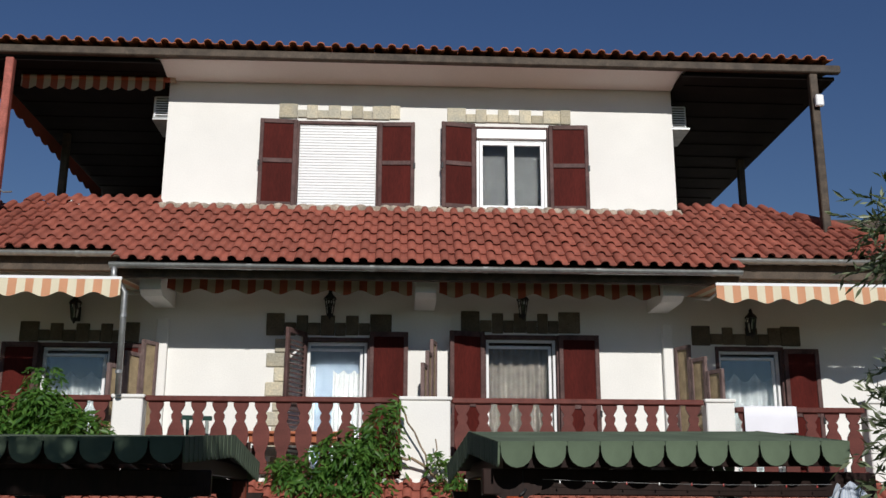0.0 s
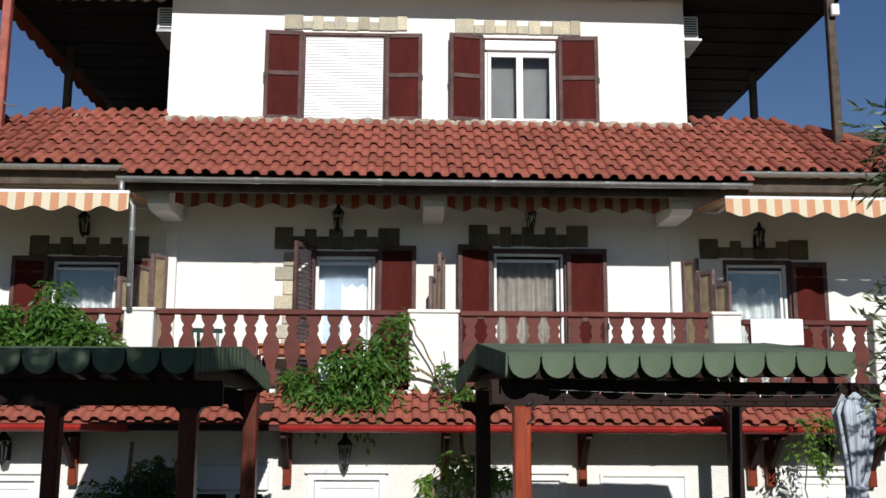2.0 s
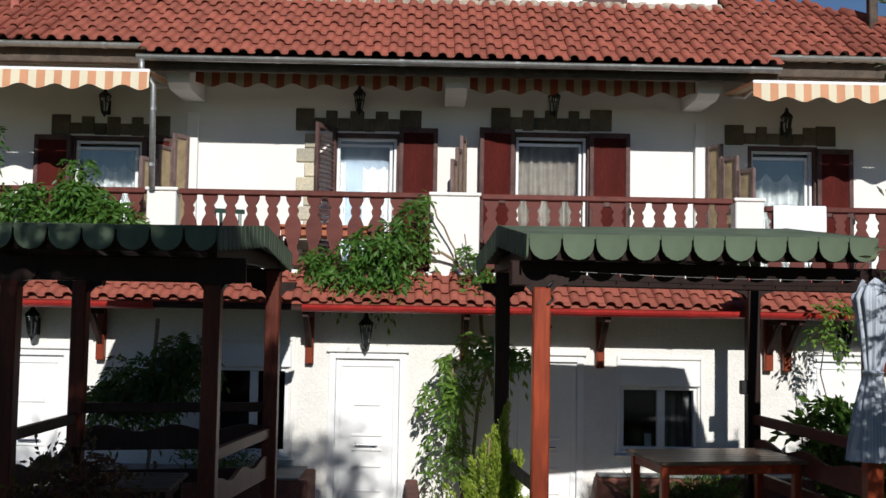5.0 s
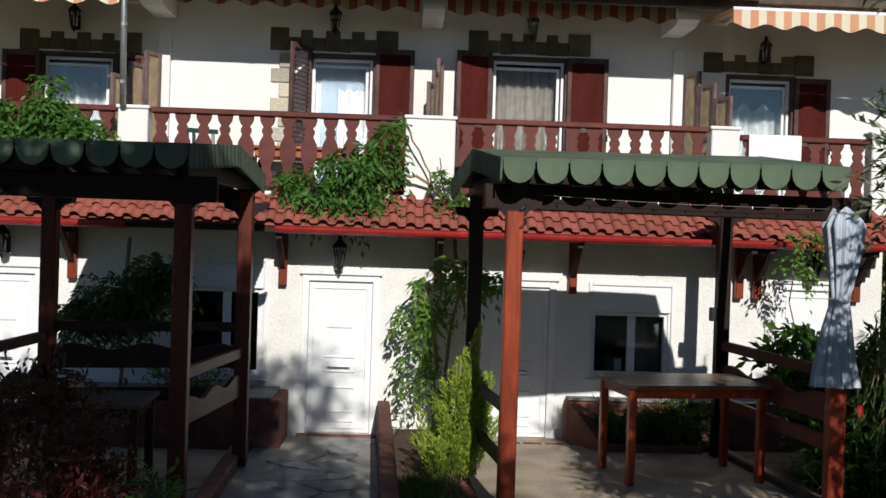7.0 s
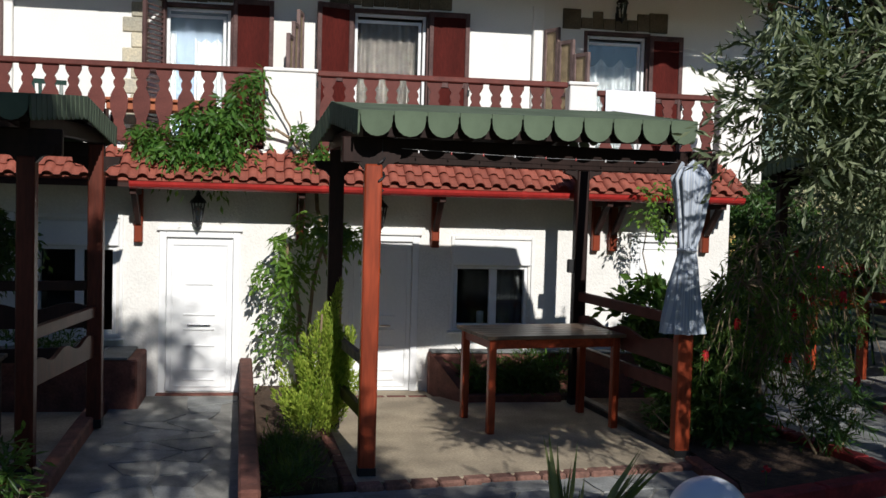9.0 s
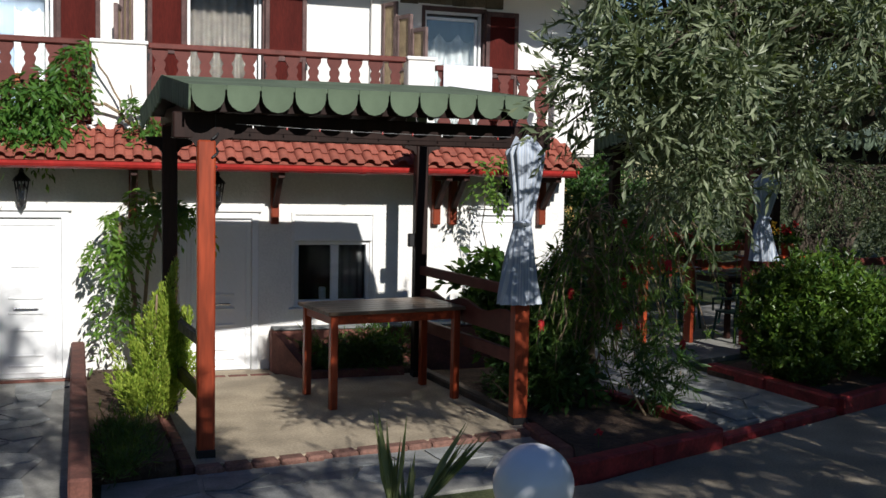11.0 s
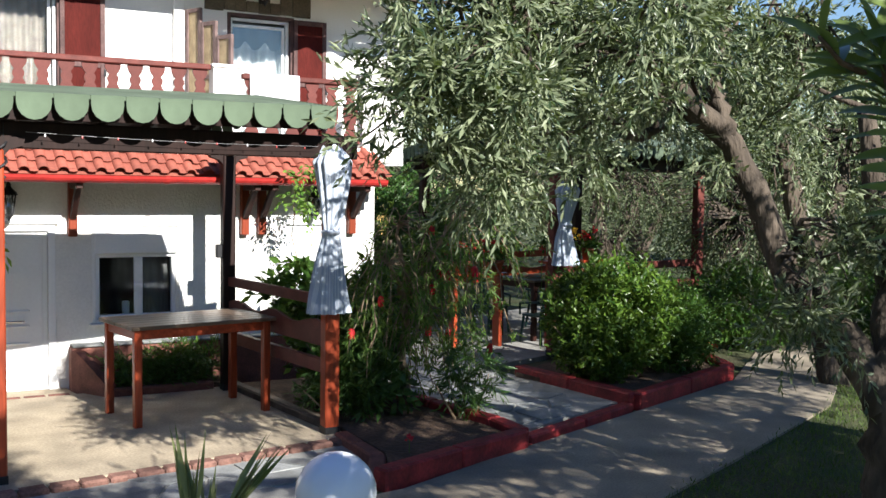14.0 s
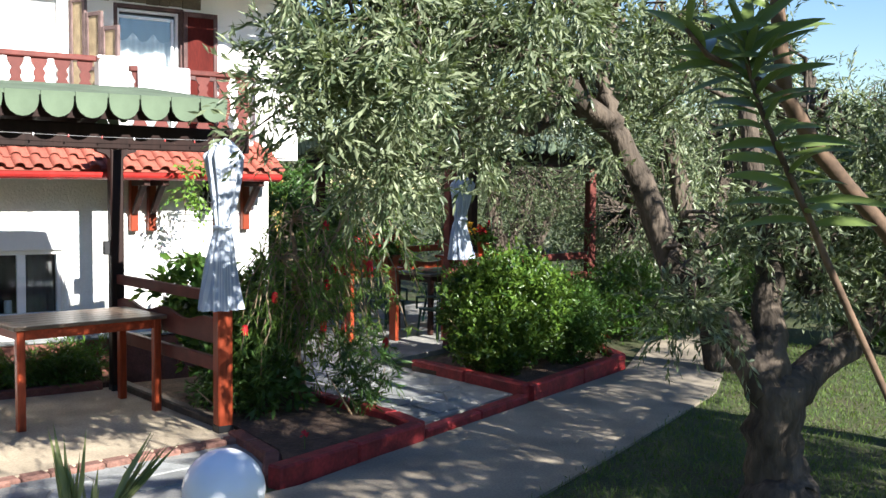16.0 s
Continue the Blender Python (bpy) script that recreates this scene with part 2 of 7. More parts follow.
BRUSHLEAF = leaf_material("bottlebrush_leaf", (0.03, 0.08, 0.018), (0.16, 0.26, 0.05), 0.5, 0.35)
GRASS = leaf_material("grass_blade", (0.03, 0.075, 0.012), (0.11, 0.165, 0.034), 0.6, 0.3)
PALMLEAF = leaf_material("palm_blade", (0.08, 0.12, 0.04), (0.25, 0.27, 0.12), 0.5, 0.3)
REDLEAF = leaf_material("dark_red_leaf", (0.035, 0.006, 0.008), (0.11, 0.016, 0.02), 0.45, 0.3)


def glass_material(name, tint=(0.92, 0.95, 0.97), gloss=0.05, ior=1.45):
    m = bpy.data.materials.new(name)
    m.use_nodes = True
    b = m.node_tree.nodes["Principled BSDF"]
    b.inputs["Base Color"].default_value = (*tint, 1)
    b.inputs["Transmission Weight"].default_value = 1.0
    b.inputs["Roughness"].default_value = 0.02
    b.inputs["IOR"].default_value = ior
    N, L = m.node_tree.nodes, m.node_tree.links
    g = N.new("ShaderNodeBsdfGlossy")
    g.inputs["Roughness"].default_value = 0.03
    g.inputs["Color"].default_value = (0.85, 0.92, 1.0, 1)
    mix = N.new("ShaderNodeMixShader")
    mix.inputs[0].default_value = gloss
    L.new(b.outputs[0], mix.inputs[1]), L.new(g.outputs[0], mix.inputs[2])
    L.new(mix.outputs[0], N["Material Output"].inputs["Surface"])
    return m


GLASS = glass_material("window_glass")
GLASS_THIN = glass_material("thin_window_glass", (0.8, 0.85, 0.88), 0.01, 1.15)


# ---- mesh tools ----
class Shape:
    """Gathers vertices and faces of one mesh."""

    def __init__(self):
        self.v, self.f, self.smooth = [], [], False

    def add(self, verts, faces):
        n = len(self.v)
        self.v.extend([tuple(p) for p in verts])
        self.f.extend([tuple(i + n for i in q) for q in faces])
        return self

    def box(self, x0, x1, y0, y1, z0, z1, bevel=0.0, m=None):
        """A box, with its edges cut when bevel is given."""
        if bevel <= 0:
            vs = [Vector((x, y, z)) for z in (z0, z1) for y in (y0, y1) for x in (x0, x1)]
            fs = [(0, 2, 3, 1), (4, 5, 7, 6), (0, 1, 5, 4), (2, 6, 7, 3), (0, 4, 6, 2), (1, 3, 7, 5)]
        else:
            b = min(bevel, 0.45 * min(abs(x1 - x0), abs(y1 - y0), abs(z1 - z0)))
            vs, idx = [], {}
            for sx in (0, 1):
                for sy in (0, 1):
                    for sz in (0, 1):
                        X, Y, Z = (x0, x1)[sx], (y0, y1)[sy], (z0, z1)[sz]
                        dx, dy, dz = (b, -b)[sx], (b, -b)[sy], (b, -b)[sz]
                        for a, p in (("x", (X, Y + dy, Z + dz)), ("y", (X + dx, Y, Z + dz)), ("z", (X + dx, Y + dy, Z))):
                            idx[sx, sy, sz, a] = len(vs)
                            vs.append(Vector(p))
            g = lambda a, *c: [idx[(*q, a)] for q in c]
            fs = [g("x", (0, 0, 0), (0, 0, 1), (0, 1, 1), (0, 1, 0)), g("x", (1, 0, 0), (1, 1, 0), (1, 1, 1), (1, 0, 1)),
                  g("y", (0, 0, 0), (1, 0, 0), (1, 0, 1), (0, 0, 1)), g("y", (0, 1, 0), (0, 1, 1), (1, 1, 1), (1, 1, 0)),
                  g("z", (0, 0, 0), (0, 1, 0), (1, 1, 0), (1, 0, 0)), g("z", (0, 0, 1), (1, 0, 1), (1, 1, 1), (0, 1, 1))]
            for p in (0, 1):
                for q in (0, 1):
                    fs.append([idx[p, q, 0, "x"], idx[p, q, 1, "x"], idx[p, q, 1, "y"], idx[p, q, 0, "y"]])
                    fs.append([idx[p, 0, q, "x"], idx[p, 1, q, "x"], idx[p, 1, q, "z"], idx[p, 0, q, "z"]])
                    fs.append([idx[0, p, q, "y"], idx[1, p, q, "y"], idx[1, p, q, "z"], idx[0, p, q, "z"]])
                    for r in (0, 1):
                        fs.append([idx[p, q, r, "x"], idx[p, q, r, "y"], idx[p, q, r, "z"]])
        if m:
            vs = [m @ p for p in vs]
        return self.add(vs, fs)

    def beam(self, a, b, w, h, bevel=0.006, roll=0.0):
        """A squared timber from a to b."""
        a, b = Vector(a), Vector(b)
        d = b - a
        rot = d.to_track_quat("Z", "Y").to_matrix().to_4x4()
        m = Matrix.Translation(a) @ rot @ Matrix.Rotation(roll, 4, "Z")
        return self.box(-w / 2, w / 2, -h / 2, h / 2, 0, d.length, bevel, m)

    def tube(self, pts, radii, n=8, cap=True, wobble=0.0):
        """A round bar through points, with a radius at each."""
        pts = [Vector(p) for p in pts]
        if not hasattr(radii, "__len__"):
            radii = [radii] * len(pts)
        vs, fs = [], []
        side = None
        for i, p in enumerate(pts):
            d = (pts[min(i + 1, len(pts) - 1)] - pts[max(i - 1, 0)]).normalized()
            if side is None:
                side = d.orthogonal().normalized()
            side = (side - d * side.dot(d)).normalized()
            up = d.cross(side)
            for k in range(n):
                t = 2 * math.pi * k / n
                r = radii[i] * (1 + wobble * noise.noise(p * 3 + Vector((math.cos(t) * 2, math.sin(t) * 2, i * 0.3))))
                vs.append(p + (side * math.cos(t) + up * math.sin(t)) * r)
        for i in range(len(pts) - 1):
            for k in range(n):
                fs.append((i * n + k, i * n + (k + 1) % n, (i + 1) * n + (k + 1) % n, (i + 1) * n + k))
        if cap:
            fs.append(tuple(range(n))[::-1])
            fs.append(tuple((len(pts) - 1) * n + k for k in range(n)))
        return self.add(vs, fs)

    def lathe(self, profile, n=16, at=(0, 0, 0)):
        vs, fs = [], []
        for r, z in profile:
            for k in range(n):
                t = 2 * math.pi * k / n
                vs.append((at[0] + r * math.cos(t), at[1] + r * math.sin(t), at[2] + z))
        for i in range(len(profile) - 1):
            for k in range(n):
                fs.append((i * n + k, i * n + (k + 1) % n, (i + 1) * n + (k + 1) % n, (i + 1) * n + k))
        fs.append(tuple(range(n))[::-1])
        fs.append(tuple((len(profile) - 1) * n + k for k in range(n)))
        return self.add(vs, fs)

    def plate(self, outline, y0, y1, m=None):
        """A flat board cut to an outline in x and z, between y0 and y1."""
        n = len(outline)
        vs = [Vector((x, y0, z)) for x, z in outline] + [Vector((x, y1, z)) for x, z in outline]
        if m:
            vs = [m @ p for p in vs]
        fs = [tuple(range(n)), tuple(range(2 * n - 1, n - 1, -1))]
        fs += [(i, i + n, (i + 1) % n + n, (i + 1) % n) for i in range(n)]
        return self.add(vs, fs)

    def slab(self, outline, z0, z1):
        """A flat slab cut to an outline in x and y."""
        n = len(outline)
        vs = [(x, y, z0) for x, y in outline] + [(x, y, z1) for x, y in outline]
        fs = [tuple(range(n))[::-1], tuple(range(n, 2 * n))]
        fs += [(i, (i + 1) % n, (i + 1) % n + n, i + n) for i in range(n)]
        return self.add(vs, fs)

    def mesh(self, name, mat):
        me = bpy.data.meshes.new(name)
        me.from_pydata(self.v, [], self.f)
        me.materials.append(mat)
        if self.smooth:
            me.shade_smooth()
        me.update()
        if not self.smooth or len(self.f) < 3000:
            bm = bmesh.new()
            bm.from_mesh(me)
            bmesh.ops.recalc_face_normals(bm, faces=bm.faces)
            bm.to_mesh(me)
            bm.free()
        return me


def thing(name, m=None, label="", category="", group="", kind=""):
    ob = new(name)
    ob.empty_display_size = 0.1
    if m is not None:
        ob.matrix_world = m
    return tagged(ob, label, category, group, kind)


def part(name, shape, mat, parent=None, label=""):
    ob = new(name, shape.mesh(name, mat) if isinstance(shape, Shape) else shape)
    if parent is not None:
        ob.parent = parent
    return tagged(ob, label)


def solid(name, shape, mat, label, category, kind="", group="", m=None):
    ob = part(name, shape, mat)
    if m is not None:
        ob.matrix_world = m
    return tagged(ob, label, category, group, kind)


def wall_shape(x0, x1, z0, z1, y, thick, openings):
    """A wall facing -y with openings (x0, x1, z0, z1) that go through it."""
    s = Shape()
    xs = sorted({x0, x1, *[o[0] for o in openings], *[o[1] for o in openings]})
    zs = sorted({z0, z1, *[o[2] for o in openings], *[o[3] for o in openings]})
    void = lambda i, j: not (0 <= i < len(xs) - 1 and 0 <= j < len(zs) - 1) or any(
        o[0] - 1e-6 <= xs[i] and xs[i + 1] <= o[1] + 1e-6 and o[2] - 1e-6 <= zs[j] and zs[j + 1] <= o[3] + 1e-6 for o in openings)
    a, b = y, y + thick
    for i in range(len(xs) - 1):
        for j in range(len(zs) - 1):
            if void(i, j):
                continue
            X0, X1, Z0, Z1 = xs[i], xs[i + 1], zs[j], zs[j + 1]
            s.add([(X0, a, Z0), (X1, a, Z0), (X1, a, Z1), (X0, a, Z1)], [(0, 1, 2, 3)])
            s.add([(X0, b, Z0), (X1, b, Z0), (X1, b, Z1), (X0, b, Z1)], [(3, 2, 1, 0)])
            for di, dj, q in ((-1, 0, [(X0, a, Z0), (X0, a, Z1), (X0, b, Z1), (X0, b, Z0)]), (1, 0, [(X1, a, Z0), (X1, b, Z0), (X1, b, Z1), (X1, a, Z1)]),
                              (0, -1, [(X0, a, Z0), (X0, b, Z0), (X1, b, Z0), (X1, a, Z0)]), (0, 1, [(X0, a, Z1), (X1, a, Z1), (X1, b, Z1), (X0, b, Z1)])):
                if void(i + di, j + dj):
                    s.add(q, [(0, 1, 2, 3)])
    bmv = {}
    remap = [bmv.setdefault((round(p[0], 5), round(p[1], 5), round(p[2], 5)), len(bmv)) for p in s.v]
    s.v, s.f = list(bmv), [tuple(remap[i] for i in q) for q in s.f]
    return s


# ---- foliage tools ----
def leaves(points, ways, length, width, spread, rng, fold=0.25, droop=0.0):
    """Many small folded leaves: one diamond of two faces at each point."""
    n = len(points)
    d = ways + rng.normal(0, spread, (n, 3))
    d[:, 2] -= droop
    d /= np.linalg.norm(d, axis=1, keepdims=True) + 1e-9
    up = rng.normal(0, 1, (n, 3)) + np.array([0, -0.3, 0.9])
    s = np.cross(d, up)
    s /= np.linalg.norm(s, axis=1, keepdims=True) + 1e-9
    u = np.cross(s, d)
    L = (length * rng.uniform(0.65, 1.25, n))[:, None]
    W = (width * rng.uniform(0.7, 1.2, n))[:, None]
    a, t = points, points + d * L
    m = points + d * L * 0.5 + u * W * fold
    v = np.stack([a, m + s * W * 0.5, t, m - s * W * 0.5], 1).reshape(-1, 3)
    i = np.arange(n)[:, None] * 4
    f = np.concatenate([i + [0, 1, 2], i + [0, 2, 3]])
    return v, f


def leaf_mesh(name, mat, *sets):
    vs, fs, n = [], [], 0
    for v, f in sets:
        vs.append(v), fs.append(f + n)
        n += len(v)
    v, f = np.concatenate(vs), np.concatenate(fs)
    me = bpy.data.meshes.new(name)
    me.vertices.add(len(v)), me.loops.add(f.size), me.polygons.add(len(f))
    me.vertices.foreach_set("co", v.astype(np.float32).ravel())
    me.loops.foreach_set("vertex_index", f.astype(np.int32).ravel())
    me.polygons.foreach_set("loop_start", np.arange(0, f.size, f.shape[1], dtype=np.int32))
    me.update(calc_edges=True)
    me.materials.append(mat)
    return me


def sprays(centres, rng, twigs, per, reach, length, width, spread=0.45, droop=0.15, flat=1.0):
    """Leaves set along short twigs that stand out from each centre."""
    centres = np.asarray(centres, float)
    c = np.repeat(centres, twigs, 0)
    w = rng.normal(0, 1, c.shape) * np.array([1, 1, flat])
    w[:, 2] -= droop
    w /= np.linalg.norm(w, axis=1, keepdims=True)
    P, D = np.repeat(c, per, 0), np.repeat(w, per, 0)
    t = np.tile(np.linspace(0.15, 1, per), len(c))[:, None] * reach * np.repeat(rng.uniform(0.5, 1.2, len(c)), per)[:, None]
    bend = np.zeros_like(P)
    bend[:, 2] = -droop * (t[:, 0] ** 2) / max(reach, 0.05)
    return leaves(P + D * t + bend, D, length, width, spread, rng, droop=droop)


def pinnate(centres, rng, fronds, pairs, reach, length, width):
    """Compound leaves: pairs of pointed leaflets along arching stalks that turn towards the light."""
    c = np.repeat(np.asarray(centres, float), fronds, 0)
    w = rng.normal(0, 1, c.shape) * np.array([1, 0.7, 0.5]) + np.array([0, -0.5, 0.05])
    w /= np.linalg.norm(w, axis=1, keepdims=True)
    side = np.cross(w, np.array([0, -0.5, 1.0]) + rng.normal(0, 0.25, w.shape))
    side /= np.linalg.norm(side, axis=1, keepdims=True)
    span = reach * rng.uniform(0.7, 1.2, len(c))
    sets = []
    for k in range(pairs + 1):
        t = (0.3 + 0.7 * k / pairs) * span
        pt = c + w * t[:, None]
        pt[:, 2] -= 0.9 * t * t / reach
        ahead = w - np.array([0, 0, 1.0]) * (1.4 * t / reach)[:, None]
        for sg in ((1, -1) if k < pairs else (0,)):
            sets.append(leaves(pt, ahead * (0.55 if sg else 1.0) + side * sg, length, width, 0.14, rng, fold=0.2, droop=0.25))
    n, vs, fs = 0, [], []
    for v, f in sets:
        vs.append(v), fs.append(f + n)
        n += len(v)
    return np.concatenate(vs), np.concatenate(fs)


def in_ball(rng, centre, radii, n, hollow=0.45):
    """Points in an ellipsoid, thicker towards its skin."""
    p = rng.normal(0, 1, (n, 3))
    p /= np.linalg.norm(p, axis=1, keepdims=True)
    return np.array(centre) + p * (rng.uniform(hollow ** 3, 1, n) ** (1 / 3))[:, None] * np.array(radii)


# ---- the house: walls, floors, ceilings ----
GY, BY, FY, TY = 12.80, 12.86, 14.0, 14.6      # fronts of the ground floor, balcony, first floor, top floor
FLOOR1 = 2.95
XL, XR = -7.4, 7.0
XG = 5.98
ROOFP = [(12.75, 5.66), (14.6, 6.95)]           # gutter line and head of the tiled roof
SLOPE = math.atan2(ROOFP[1][1] - ROOFP[0][1], ROOFP[1][0] - ROOFP[0][0])

doors_g = [(-5.45, -4.52, 0.04, 2.0), (-1.33, -0.37, 0.04, 2.02), (0.88, 1.84, 0.04, 2.02), (4.62, 5.5, 0.04, 2.08)]
wins_g = [(-2.75, -1.83, 0.75, 1.81), (2.30, 3.26, 0.86, 1.65)]
doors_f = [(-5.05, -4.03, FLOOR1, 4.86), (-1.46, -0.53, FLOOR1, 4.97), (1.01, 2.09, FLOOR1, 5.03), (4.27, 5.24, FLOOR1, 4.90)]
wins_t = [(-1.75, -0.48, 7.02, 8.40), (0.95, 2.10, 7.02, 8.36)]

solid("wall_ground_floor", wall_shape(XL, XG, -0.05, FLOOR1 - 0.12, GY, 0.3, doors_g + wins_g), PLASTER_LOW,
      "rough white plastered ground floor wall", "wall", "structure")
solid("wall_first_floor", wall_shape(XL, XR, FLOOR1, 5.86, FY, 0.3, doors_f), PLASTER,
      "white plastered first floor wall behind the balcony", "wall", "structure")
solid("wall_top_floor", wall_shape(-3.70, 4.02, 6.80, 9.12, TY, 0.3, wins_t), PLASTER,
      "white plastered top floor wall above the tiles", "wall", "structure")
for n, (x0, x1, y0, y1, z0, z1) in (("wall_east_low", (XG - 0.3, XG, GY + 0.3, 21, -0.05, FLOOR1 - 0.12)), ("wall_west_low", (XL, XL + 0.3, GY + 0.3, 21, -0.05, FLOOR1 - 0.12)),
                                    ("wall_east_middle", (XR - 0.3, XR, FY + 0.3, 21, FLOOR1, 5.86)), ("wall_west_middle", (XL, XL + 0.3, FY + 0.3, 21, FLOOR1, 5.86)),
                                    ("wall_east_top", (3.72, 4.02, TY + 0.3, 21, 6.95, 9.12)), ("wall_west_top", (-3.70, -3.40, TY + 0.3, 21, 6.95, 9.12)),
                                    ("wall_rear", (XL, XR, 21, 21.3, -0.05, 9.12))):
    solid(n, Shape().box(x0, x1, y0, y1, z0, z1), PLASTER, "white plastered outer wall of the house", "wall", "structure")
solid("floor_balcony", Shape().box(XL, 6.40, GY - 0.02, 13.99, FLOOR1 - 0.12, FLOOR1, 0.01).box(XL, XR, 13.99, 21, FLOOR1 - 0.12, FLOOR1, 0.01), PLASTER, "pale balcony floor slab with white edge", "floor", "structure")
solid("ceiling_first_floor", Shape().box(XL, XR, 13.2, 21, 5.86, 5.94), PLASTER, "white ceiling slab over the balcony", "ceiling", "structure")
solid("ceiling_top_floor", Shape().box(-3.7, 4.02, 14.3, 21, 9.12, 9.2), PLASTER, "white ceiling slab of the top floor", "ceiling", "structure")
solid("floor_ground", Shape().box(XL + 0.3, XG - 0.3, GY + 0.3, 21, -0.1, 0.02), CONCRETE, "plain floor inside the house", "floor", "structure")

# slanted white eaves under the top roof
s = Shape()
s.add([(-3.70, 14.58, 9.0), (4.02, 14.58, 9.0), (4.12, 13.99, 9.09), (-3.80, 13.99, 9.09), (-3.70, 14.58, 9.11), (4.02, 14.58, 9.11), (4.12, 13.99, 9.13), (-3.80, 13.99, 9.13)],
      [(0, 1, 2, 3), (4, 7, 6, 5), (3, 2, 6, 7), (0, 3, 7, 4), (1, 5, 6, 2)])
solid("eaves_trim", s, PLASTER, "slanting white plastered eaves", "eaves", "structure")

# room boxes behind the glass, near black to stand for unlit rooms
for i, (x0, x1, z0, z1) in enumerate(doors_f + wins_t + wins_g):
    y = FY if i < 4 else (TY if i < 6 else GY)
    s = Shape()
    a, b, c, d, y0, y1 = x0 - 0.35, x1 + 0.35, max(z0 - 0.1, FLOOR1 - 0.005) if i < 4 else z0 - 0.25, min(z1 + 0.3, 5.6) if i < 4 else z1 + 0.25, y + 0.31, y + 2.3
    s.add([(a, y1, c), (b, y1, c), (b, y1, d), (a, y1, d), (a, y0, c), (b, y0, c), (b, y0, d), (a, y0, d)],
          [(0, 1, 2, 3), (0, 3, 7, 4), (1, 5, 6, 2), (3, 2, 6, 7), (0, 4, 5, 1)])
    solid("room_wall", s, DARKROOM, "room box behind the glass, indoor dimness put in its colour", "wall", "structure")


def hung_cloth(x0, x1, z0, z1, y, folds, deep, wave=0.0, nx=60, edge=0.0):
    """A hanging cloth with folds."""
    s = Shape()
    vs, fs = [], []
    for j in range(7):
        for i in range(nx + 1):
            u = i / nx
            drop = z1 + (z0 - z1) * j / 6
            if j == 0 and wave:
                drop -= wave * abs(math.sin(math.pi * 3 * u))
            vs.append((x0 + (x1 - x0) * u, y + deep * math.sin(u * folds * 2 * math.pi + 0.6 * math.sin(7 * u)) * (0.6 + 0.4 * j / 6), drop))
    for j in range(6):
        for i in range(nx):
            a = j * (nx + 1) + i
            fs.append((a, a + 1, a + nx + 2, a + nx + 1))
    s.add(vs, fs)
    s.smooth = True
    return s


def frame_shape(x0, x1, z0, z1, y0, y1, w, bottom=True):
    s = Shape()
    s.box(x0, x0 + w, y0, y1, z0, z1, 0.006), s.box(x1 - w, x1, y0, y1, z0, z1, 0.006)
    s.box(x0 + w, x1 - w, y0, y1, z1 - w, z1, 0.006)
    if bottom:
        s.box(x0 + w, x1 - w, y0, y1, z0, z0 + w, 0.006)
    return s


def pane(x0, x1, z0, z1, y, parent, mat=GLASS):
    ob = part("pane", Shape().box(x0, x1, y, y + 0.006, z0, z1), mat, parent)
    ob.visible_shadow = False
    return ob


def shutter(name, width, height, hinge, angle, parent, mat=MAROON, slats=False, rails=(0.0, 0.52, 1.0)):
    """A framed wooden shutter turning on its hinge; it opens towards +x at angle 0."""
    m = pose(*hinge, 0, 0, angle)
    w = abs(width)
    sx = 1 if width > 0 else -1
    bx = lambda s, a, b, y0, y1, z0, z1, bev=0.006: s.box(min(sx * a, sx * b), max(sx * a, sx * b), y0, y1, z0, z1, bev)
    leaf = new("shutter")
    leaf.parent = parent
    leaf.matrix_local = m
    f = Shape()
    bx(f, 0, 0.06, -0.045, 0, 0, height), bx(f, w - 0.06, w, -0.045, 0, 0, height)
    for r in rails:
        z = 0.0 + r * (height - 0.07)
        bx(f, 0.06, w - 0.06, -0.045, 0, z, z + 0.07)
    part("shutter_frame", f, MAROON_FRAME, leaf, "weathered brown frame")
    if slats:
        k, z = 0, 0.09
        while z < height - 0.1:
            sl = Shape()
            lo, hi = sorted((sx * 0.06, sx * (w - 0.06)))
            sl.box(lo, hi, -0.02, 0.02, -0.004, 0.004, 0, Matrix.Translation((0, -0.022, z)) @ Matrix.Rotation(radians(38), 4, "X"))
            part("slat", sl, MAROON_FRAME, leaf)
            z += 0.062
    else:
        p = Shape()
        bx(p, 0.055, w - 0.055, -0.028, -0.012, 0.05, height - 0.05, 0)
        part("shutter_panel", p, mat, leaf, "dark red painted panel")
    ir = Shape()
    bx(ir, w - 0.02, w + 0.012, -0.06, -0.045, height * 0.45, height * 0.45 + 0.09, 0.003)
    part("shutter_latch", ir, BLACKIRON, leaf)
    return leaf


